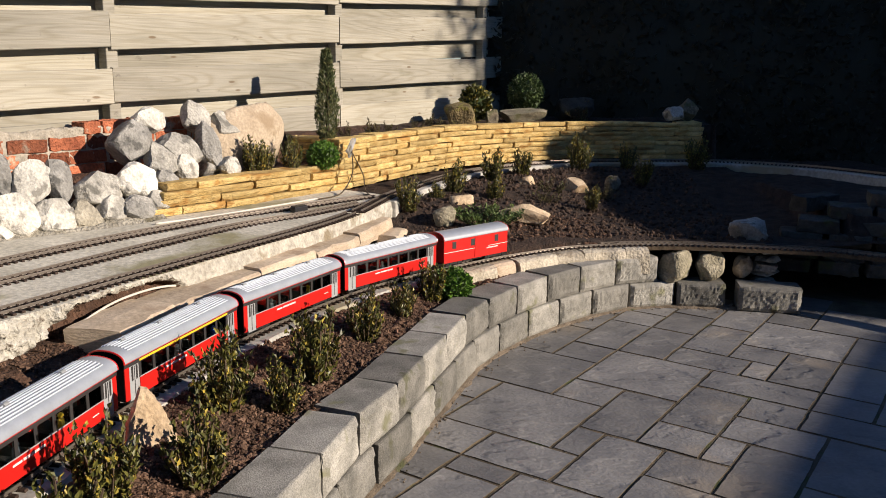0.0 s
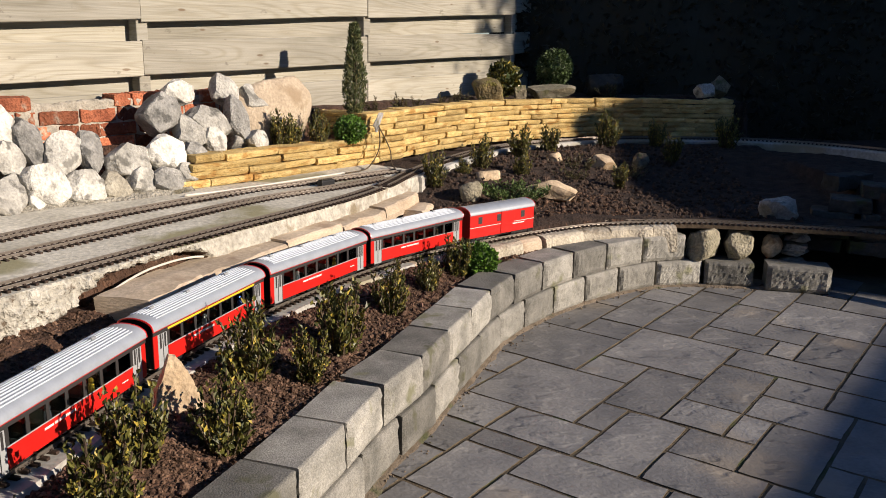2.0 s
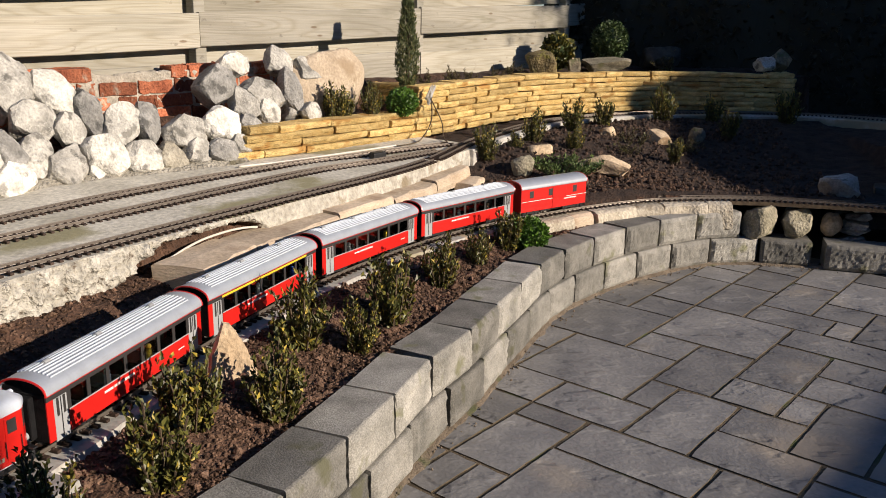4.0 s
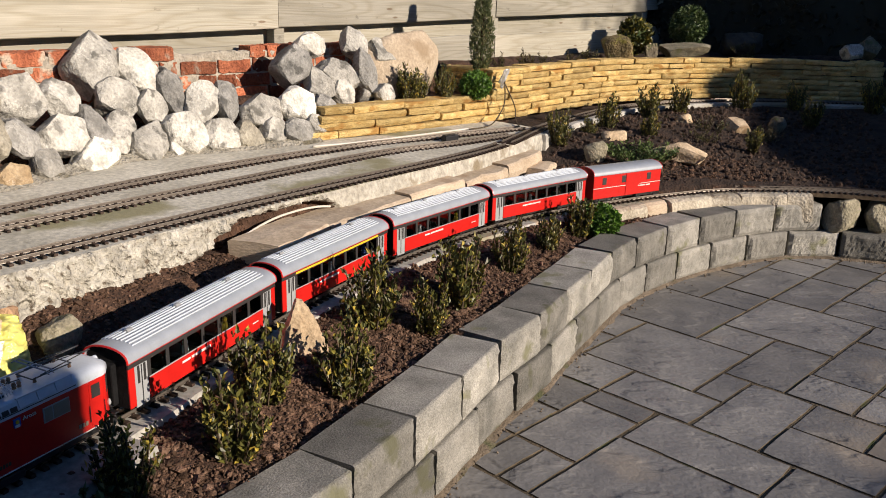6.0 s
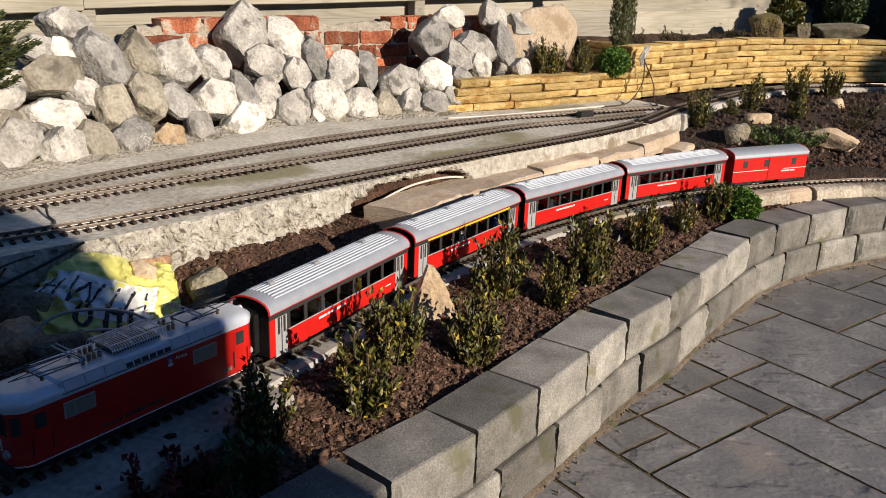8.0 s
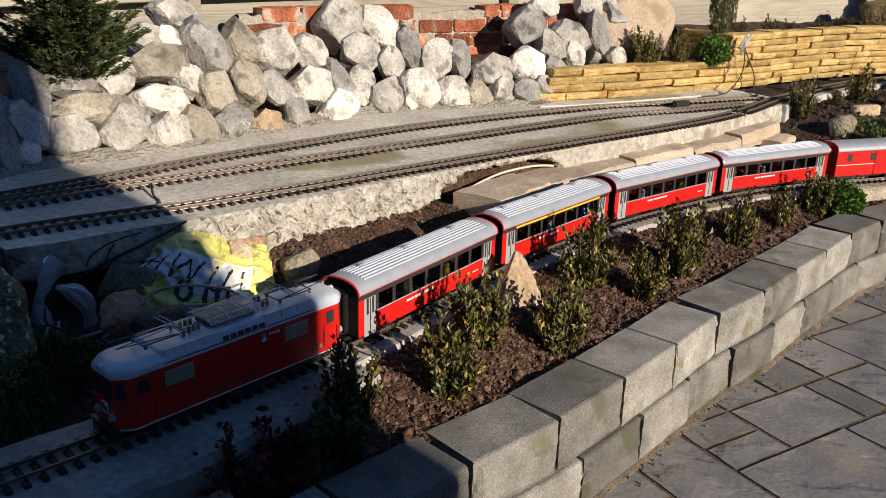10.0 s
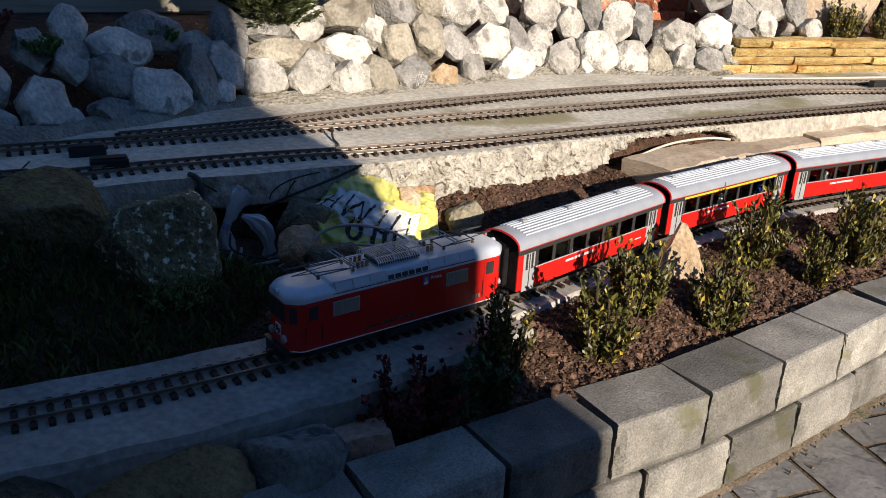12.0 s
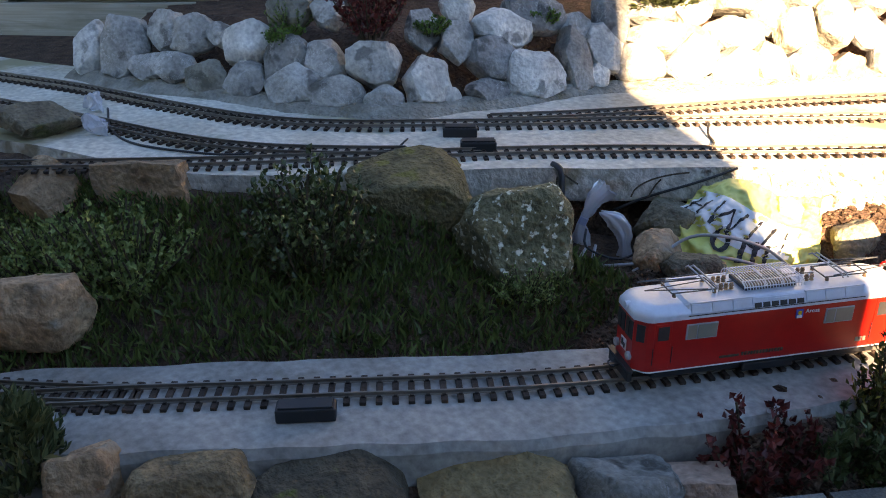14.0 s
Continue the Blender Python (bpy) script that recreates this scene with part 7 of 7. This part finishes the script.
tagged(part("soil_clods", (cv, cf), CLOD), "loose brown clods of dug soil", "soil clods", kind="stuff")
cv, cf, done = [], [], 0
while done < 3000:
    x, y = rndk.uniform(-0.1, 2.2), rndk.uniform(4.5, 7.0)
    low, _ = LOW.signed(x, y)
    ring, _ = RING.signed(x, y)
    done += 1
    if low < 0.12 or ring > -0.12:
        continue
    r = rndk.uniform(0.006, 0.018)
    c = Vector((x, y, soil_height(x, y) + r * 0.3))
    o = len(cv)
    sd = rndk.random() * 90
    cv += [c + r * q * (1 + 0.5 * noise.noise(q * 1.4 + Vector((sd, 0, 0)))) for q in iv]
    cf += [tuple(i + o for i in g) for g in iface]
tagged(part("bed_clods", (cv, cf), BED_CLOD), "loose soil clods in the planted bed", "soil clods", kind="stuff")

# ---- yellow plastic sack ----
SACK_YELLOW = plain("yellow_plastic_film", (0.68, 0.65, 0.19), 0.3)
SACK_WHITE = plain("white_plastic_film", (0.74, 0.76, 0.76), 0.3)


SACK_LOW = Line([(-1.63, 1.37, 0.415), (-1.462, 1.435, 0.365), (-1.40, 1.60, 0.36), (-1.415, 1.755, 0.385)])
SACK_HIGH = Line([(-1.66, 1.545, 0.548), (-1.61, 1.62, 0.57), (-1.55, 1.72, 0.53), (-1.50, 1.83, 0.495)])


def sack_point(u, w):
    """A point on the crumpled sack, which leans against the concrete; u along, w from the ground up."""
    a, b = SACK_LOW.at(SACK_LOW.length * u), SACK_HIGH.at(SACK_HIGH.length * u)
    k = min(max(w, 0.0), 1.0)
    out = (a - b).to_3d()
    out.z = 0.0
    out.normalize()
    p = a.lerp(b, k)
    swell = math.sin(math.pi * min(1.0, 0.12 + 0.8 * k)) ** 0.8 * (0.35 + 0.65 * math.sin(math.pi * (0.1 + 0.8 * u)))
    sag = 0.028 * math.exp(-((u - 0.72) / 0.13) ** 2)
    fold = abs(noise.noise((u * 7 + w * 4, w * 3 - u * 4, 6)))
    crease = 0.012 * noise.noise((u * 6, w * 5, 3)) - 0.03 * fold + 0.009 * noise.noise((u * 17 + w * 9, w * 9, 8)) + 0.004 * noise.noise((u * 40, w * 30, 1))
    p += out * (0.062 * swell + crease - sag) + Vector((0, 0, 0.05 * swell + 0.6 * crease - sag * k))
    if w < 0:
        p += out * w * 0.25 + Vector((0, 0, w * 0.4))
    if w > 1:
        p += -out * (w - 1) * 0.25 - Vector((0, 0, (w - 1) * 0.5))
    return p


sack = empty("plastic_sack", pose(-1.53, 1.55, 0.36), "crumpled yellow and white plastic sack with black print", "plastic sack")
BASE = Vector((-1.53, 1.55, 0.36))
rows = [[sack_point(i / 120, -0.14 + 1.34 * j / 90) - BASE for j in range(91)] for i in range(121)]
rows = [[q.lerp(rows[0][45] - Vector((0, 0, 0.06)), 0.75) for q in rows[0]]] + rows + [[q.lerp(rows[-1][45] - Vector((0, 0, 0.06)), 0.75) for q in rows[-1]]]
film = part("film", strip(rows), SACK_YELLOW, sack, smooth=True)


def on_band(q, r):
    """Along and across the slanting white band."""
    return 0.02 + 0.74 * q + 0.1 * r, 0.66 - 0.34 * q + 0.36 * r


def proud(u, w, out):
    p = sack_point(u, w)
    n = (sack_point(u + 0.01, w) - p).cross(sack_point(u, w + 0.01) - p).normalized()
    if n.z < 0:
        n = -n
    return p + n * out - BASE


band = [[proud(*on_band(i / 80, -0.5 + j / 30), 0.0018) for j in range(31)] for i in range(81)]
part("white_band", strip(band), SACK_WHITE, sack, "slanting white printed band", smooth=True)


def stroke(pts, wide):
    line = smooth_line([(a, b, 0) for a, b in pts], 0.012)
    rows = []
    for i, q in enumerate(line):
        d = line[min(i + 1, len(line) - 1)] - line[max(i - 1, 0)]
        nrm = Vector((-d.y, d.x, 0)).normalized() * wide
        rows.append([proud(q.x + nrm.x * m, q.y + nrm.y * 1.3 * m, 0.0036) for m in (1, 0, -1)])
    return strip(rows)


# heavy marks across the band, and a ring and slanting bars below it
MARKS = [[(0.05, 0.36), (0.05, -0.3), (0.17, -0.34), (0.18, 0.3)], [(0.05, 0.03), (0.17, 0.0)], [(0.29, 0.38), (0.31, -0.34)], [(0.31, -0.3), (0.39, 0.3)], [(0.39, 0.3), (0.46, -0.3)],
         [(0.46, -0.34), (0.5, 0.36)], [(0.62, 0.36), (0.6, -0.3)], [(0.6, -0.3), (0.71, -0.36)], [(0.71, -0.36), (0.76, 0.3)], [(0.88, 0.32), (0.9, -0.3)]]
for m in MARKS:
    part("print_bar", stroke([on_band(*c) for c in m], 0.0085), BLACK, sack, "black print stroke")
part("print_ring", stroke([(0.31 + 0.043 * math.cos(t * 0.628), 0.33 + 0.1 * math.sin(t * 0.628)) for t in range(11)], 0.013), BLACK, sack, "black ring of print")
for u0, w0 in ((0.42, 0.25), (0.485, 0.21), (0.55, 0.17)):
    part("print_bar", stroke([(u0, w0 - 0.09), (u0 + 0.02, w0 + 0.16)], 0.0135), BLACK, sack, "broad black print stroke")

# ---- clear plastic round the cable joints ----
CLEAR = bpy.data.materials.new("clear_plastic")
CLEAR.use_nodes = True
cb = CLEAR.node_tree.nodes["Principled BSDF"]
cb.inputs["Base Color"].default_value = (0.8, 0.84, 0.9, 1)
cb.inputs["Roughness"].default_value = 0.16
cb.inputs["Transmission Weight"].default_value = 0.55


def bag_film(pts, widths, seed, flat=0.5):
    """A crumpled sleeve of film along a line: wide at the loose ends and drawn in where it is tied."""
    line = smooth_line(pts, 0.006)
    n, rows = 40, []
    for i, p in enumerate(line):
        k = i / (len(line) - 1) * (len(widths) - 1)
        j = min(int(k), len(widths) - 2)
        r = widths[j] + (widths[j + 1] - widths[j]) * (k - j)
        d = (line[min(i + 1, len(line) - 1)] - line[max(i - 1, 0)]).normalized()
        a = d.cross(Vector((0.55, 0.83, 0.05))).normalized()
        b = d.cross(a)
        row = []
        for m in range(n + 1):
            t = 6.2832 * (m % n) / n
            c, e = math.cos(t), math.sin(t)
            fold = 1 + 0.55 * noise.noise((c * 2.6 + seed, e * 2.6, i * 0.05)) + 0.4 * noise.noise((c * 6 + seed, e * 6, i * 0.16)) + 0.2 * noise.noise((c * 13, e * 13 + seed, i * 0.4))
            row.append(p + r * fold * (c * b + flat * e * a) + d * 0.012 * noise.noise((c * 2, e * 2, seed)) * (i in (0, len(line) - 1)))
        rows.append(row)
    return strip(rows)


def plastic_bag(pts, widths, seed, label, tape=None):
    ob = empty("plastic_bag", Matrix.Translation(Vector(pts[-1])), label, "plastic bag")
    o = Vector(pts[-1])
    part("film", bag_film([Vector(q) - o for q in pts], widths, seed), CLEAR, ob, smooth=True)
    if tape:
        part("tape", tube([Vector(q) - o for q in tape], 0.0125, 10), TAPE, ob, "blue-grey tape wound round the neck")
    return ob


def plastic_wrap(x, y, z, w, h, seed, turn=0, lean=0):
    me = rock_mesh(seed, 4, 16, 0.16, 0.45, 0.8, 20.0)
    me.materials.append(CLEAR)
    ob = new("plastic_bag", me)
    ob.matrix_world = stone_pose(x, y, z + h / 2, w, w * 0.6, h, turn, 0, lean)
    return tagged(ob, "crumpled clear plastic bag tied round a cable joint", "plastic bag")


TAPE = plain("blue_grey_tape", (0.2, 0.25, 0.36), 0.4)
plastic_bag([(-1.753, 1.272, 0.575), (-1.77, 1.248, 0.538), (-1.777, 1.234, 0.503), (-1.784, 1.221, 0.474), (-1.784, 1.219, 0.445), (-1.779, 1.228, 0.398)], [0.03, 0.026, 0.018, 0.008, 0.018, 0.02], 5, "crumpled clear plastic bag taped round a hanging cable joint", [(-1.781, 1.227, 0.484), (-1.785, 1.219, 0.462)])
plastic_bag([(-1.722, 1.232, 0.518), (-1.70, 1.265, 0.498), (-1.688, 1.287, 0.462), (-1.685, 1.29, 0.428), (-1.682, 1.296, 0.368)], [0.006, 0.022, 0.019, 0.012, 0.027], 9, "loose twisted clear plastic bag hanging below the concrete edge")
plastic_wrap(-3.16, 0.22, 0.60, 0.08, 0.07, 504, 30, 0)
plastic_wrap(-2.86, 0.17, 0.60, 0.09, 0.07, 505, 60, 12)
plastic_wrap(-0.44, 5.3, 0.80, 0.05, 0.14, 506, 0, 15)


# ---- cables ----
def cable(pts, r, mat, label):
    return tagged(part("cable", tube(pts, r, 6), mat, smooth=True), label, "cable")


cable([(-1.162, 2.068, 0.365), (-1.135, 2.165, 0.365), (-1.145, 2.348, 0.370), (-1.205, 2.556, 0.370), (-1.218, 2.626, 0.400), (-1.198, 2.625, 0.455), (-1.167, 2.617, 0.495), (-1.141, 2.620, 0.519), (-1.122, 2.748, 0.529), (-1.094, 2.874, 0.534), (-1.036, 2.991, 0.538), (-0.985, 3.052, 0.538), (-0.948, 3.099, 0.530)], 0.005, WHITE_CABLE, "white hose lying along the trench and over the slabs")
cable([(-1.327, 2.575, 0.37), (-1.312, 2.593, 0.395), (-1.285, 2.579, 0.43), (-1.272, 2.575, 0.445)], 0.003, RED, "red wire sticking out of the trench")
cable([(-1.345, 1.62, 0.4), (-1.369, 1.57, 0.42), (-1.392, 1.492, 0.48), (-1.428, 1.379, 0.525), (-1.51, 1.341, 0.5), (-1.548, 1.263, 0.44), (-1.594, 1.195, 0.39), (-1.66, 1.14, 0.375), (-1.72, 1.16, 0.385), (-1.74, 1.21, 0.42)], 0.0042, CABLE, "grey cable looping over the sack")
cable([(-1.34, 1.6, 0.4), (-1.354, 1.549, 0.41), (-1.421, 1.407, 0.46), (-1.48, 1.323, 0.46), (-1.594, 1.22, 0.42), (-1.673, 1.18, 0.4), (-1.72, 1.22, 0.43)], 0.0042, CABLE, "grey cable looping beside the train")
for pts in ([(-1.756, 1.366, 0.525), (-1.749, 1.376, 0.552), (-1.728, 1.411, 0.576), (-1.706, 1.451, 0.588), (-1.687, 1.48, 0.594), (-1.669, 1.511, 0.597)], [(-1.731, 1.407, 0.525), (-1.723, 1.42, 0.558), (-1.712, 1.438, 0.584)],
            [(-1.863, 1.184, 0.505), (-1.86, 1.185, 0.555), (-1.862, 1.19, 0.598)], [(-1.856, 1.195, 0.598), (-1.838, 1.222, 0.575), (-1.825, 1.247, 0.555)]):
    tagged(part("root", tube(pts, 0.0026, 5), STEM), "thin dark dry root clinging to the concrete edge", "root")
cable([(-1.74, 1.2, 0.47), (-1.70, 1.17, 0.44), (-1.62, 1.2, 0.43), (-1.6, 1.26, 0.44)], 0.0035, BLACK, "thin black cable between the plastic bags")
cable([(-1.9, 1.2, 0.608), (-1.86, 1.2, 0.6), (-1.84, 1.19, 0.54), (-1.8, 1.17, 0.47), (-1.74, 1.15, 0.44)], 0.009, BLACK, "black conduit down the concrete edge")
cable([(-1.62, 1.62, 0.603), (-1.66, 1.52, 0.57), (-1.74, 1.4, 0.52), (-1.8, 1.32, 0.47)], 0.004, BLACK, "thin dark wire on the concrete edge")
cable([(-1.93, 1.83, 0.625), (-1.88, 1.78, 0.606), (-1.82, 1.74, 0.604), (-1.76, 1.66, 0.61)], 0.004, BLACK, "dark wires between the yard tracks")
cable([(-2.28, 0.95, 0.62), (-2.25, 0.9, 0.605), (-2.2, 0.88, 0.605), (-2.18, 0.92, 0.61)], 0.003, BLACK, "dark wire between the yard tracks")
cable([(-3.1, 0.25, 0.62), (-2.9, 0.22, 0.605), (-2.7, 0.25, 0.605), (-2.5, 0.4, 0.605), (-2.4, 0.52, 0.61)], 0.004, BLACK, "dark wire running along the tracks")
cable([(-0.43, 5.3, 0.86), (-0.42, 5.22, 0.72), (-0.46, 5.1, 0.63), (-0.5, 4.95, 0.61), (-0.6, 4.8, 0.61)], 0.004, STEM, "brown wire hanging down the yellow wall")
cable([(-0.43, 5.3, 0.84), (-0.36, 5.3, 0.7), (-0.34, 5.2, 0.62), (-0.3, 5.0, 0.61)], 0.004, STEM, "brown wire hanging beside the plug")
# white line added to imitate the sun's glare along the back rail
cable([(-1.3, 4.0, 0.607), (-1.1, 4.2, 0.607), (-0.85, 4.52, 0.607), (-0.6, 4.85, 0.607)], 0.006, WHITE_CABLE, "white strand standing for glare on the back rail")

# crumbs of earth along the foot of the block wall
rndm = random.Random(91)
cv, cf = [], []
for _ in range(240):
    s = rndm.uniform(0.9, WALL.length - 0.2)
    p = WALL.side(s, -abs(rndm.gauss(0.012, 0.03)) - 0.004)
    r = rndm.uniform(0.002, 0.005)
    c = Vector((p.x, p.y, 0.002 + r * 0.4))
    o, sd = len(cv), rndm.random() * 90
    cv += [c + r * q * (1 + 0.5 * noise.noise(q * 1.4 + Vector((sd, 0, 0)))) for q in iv]
    cf += [tuple(i + o for i in g) for g in iface]
tagged(part("earth_crumbs", (cv, cf), EARTH), "crumbs of dry earth at the foot of the wall", "earth crumbs", kind="stuff")

# ---- patio of riven slate-grey slabs in a random ashlar pattern ----
patio = empty("patio", pose(0.513, 2.768, 0), "patio of dark grey riven slabs with earthy joints", "patio", kind="structure")
MODULE, PATIO_TURN = 0.2425, 54.5
ca, sa = math.cos(radians(PATIO_TURN)), math.sin(radians(PATIO_TURN))
FIXED = [(0, 2, -2, 0), (1, 3, 0, 1), (3, 5, -1, 1), (2, 3, -1, 0), (0, 1, 0, 0.5), (-1, 1, 0.5, 1.5), (1, 2, 1, 2), (0, 1, 1.5, 2.5), (1, 2, 2, 2.5), (2, 4, 1, 2), (0, 2, 2.5, 3.5),
         (2, 3, 2, 3.5), (4, 5, 1, 3), (3, 4, 2, 3), (5, 6, 0, 1.5), (5, 7, -1, 0), (6, 8, 0, 1), (-1, 0, -1, 0.5), (-1.5, -1, -1, 0), (5, 7, 2, 3), (5, 6, 1.5, 2), (6, 7, 1, 2),
         (-1, 0, -2, -1), (-2, -1, -2, -1), (-3, -2, -2, -1), (-3, -1.5, -1, 0), (-4, -3, -0.5, 0), (-4, -3, -1, -0.5), (-2, -1, 0, 2), (-4, -2, 0, 2), (-5, -4, -1, 1), (-6, -5, -1, 0), (-1, 0, 1.5, 3), (1, 2, -3, -2), (0, 1, -3, -2)]
taken = set()
slabs = []


def cells(a0, a1, b0, b1):
    return [(i, j) for i in range(round(a0 * 2), round(a1 * 2)) for j in range(round(b0 * 2), round(b1 * 2))]


for q in FIXED:
    slabs.append(q)
    taken.update(cells(*q))
rndp = random.Random(8)
SIZES = [(2, 2), (2, 1), (1, 2), (2, 1), (1, 1), (1.5, 1), (1, 1.5), (1, 0.5), (0.5, 1), (0.5, 0.5)]
for i in range(-40, 24):
    for j in range(-16, 24):
        if (i, j) in taken:
            continue
        first = SIZES[:6]
        rndp.shuffle(first)
        for w, h in first + SIZES[6:]:
            c = cells(i / 2, i / 2 + w, j / 2, j / 2 + h)
            if not any(q in taken for q in c):
                taken.update(c)
                slabs.append((i / 2, i / 2 + w, j / 2, j / 2 + h))
                break


def slab_mesh(w, h, seed):
    """A slab with slightly broken edges; the sides are stained by the joint."""
    rim = []
    nw, nh = max(3, round(w / 0.045)), max(3, round(h / 0.045))
    for k in range(nw):
        rim.append((-w / 2 + w * k / nw, -h / 2))
    for k in range(nh):
        rim.append((w / 2, -h / 2 + h * k / nh))
    for k in range(nw):
        rim.append((w / 2 - w * k / nw, h / 2))
    for k in range(nh):
        rim.append((-w / 2, h / 2 - h * k / nh))
    n = len(rim)
    worn = []
    for x, y in rim:
        k = 1.0 - (0.0055 * abs(noise.noise((x * 9 + seed, y * 9, seed))) + 0.0035 * abs(noise.noise((x * 40, y * 40 + seed, 3)))) / (0.5 * min(w, h))
        worn.append((x * k, y * k))
    v = [(x, y, 0.0) for x, y in worn] + [(x * 1.002, y * 1.002, -0.003) for x, y in worn] + [(x, y, -0.036) for x, y in rim]
    f = [tuple(range(n))] + [(k + o, (k + 1) % n + o, (k + 1) % n + o + n, k + o + n) for o in (0, n) for k in range(n)]
    bm = bmesh.new()
    vs = [bm.verts.new(q) for q in v]
    for q in f:
        bm.faces.new([vs[k] for k in q])
    bmesh.ops.recalc_face_normals(bm, faces=bm.faces)
    if bm.faces[:][0].normal.z < 0:
        bmesh.ops.reverse_faces(bm, faces=bm.faces)
    me = bpy.data.meshes.new("slab")
    bm.to_mesh(me)
    bm.free()
    me.materials.append(SLATE)
    me.materials.append(JOINT)
    for q in me.polygons:
        q.material_index = 0 if q.normal.z > 0.9 else 1
    return me


part("joint_filling", boxed((1.5, 2.1, -0.0238, 6.2, 7.0, 0.0406)), JOINT, patio, "sandy earth in the joints")
shapes = {}
for a0, a1, b0, b1 in slabs:
    u, w = (a0 + a1) / 2 * MODULE, (b0 + b1) / 2 * MODULE
    x, y = 0.513 + u * ca + w * sa, 2.768 + u * sa - w * ca
    d, s = WALL.signed(x, y)
    if d > 0.34 or y > 5.6 or x > 4.6 or y < -1.95 or x < -1.6:
        continue
    key = (a1 - a0, b1 - b0, rndp.randrange(3))
    if key not in shapes:
        shapes[key] = slab_mesh(key[0] * MODULE - 0.011, key[1] * MODULE - 0.011, 7.3 * len(shapes))
    ob = part("slab", shapes[key], None, patio)
    ob.matrix_basis = patio.matrix_world.inverted() @ pose(x, y, rndp.uniform(-0.0012, 0.0012), rndp.uniform(-0.07, 0.07), rndp.uniform(-0.07, 0.07), PATIO_TURN)

# earth that has gathered along the foot of the wall
rows = []
for i in range(260):
    s = 0.6 + (WALL.length - 0.65) * i / 259
    out = 0.022 + 0.03 * max(0.0, noise.noise((s * 4, 2, 0))) + 0.012 * noise.noise((s * 17, 5, 0))
    rows.append([WALL.side(s, 0.02) + Vector((0, 0, 0.012)), WALL.side(s, -out * 0.4) + Vector((0, 0, 0.008 + 0.003 * noise.noise((s * 30, 0, 0)))), WALL.side(s, -out) + Vector((0, 0, -0.002))])
tagged(part("earth_strip", strip(rows), EARTH, smooth=True), "brown earth gathered along the foot of the wall", "earth", kind="structure")
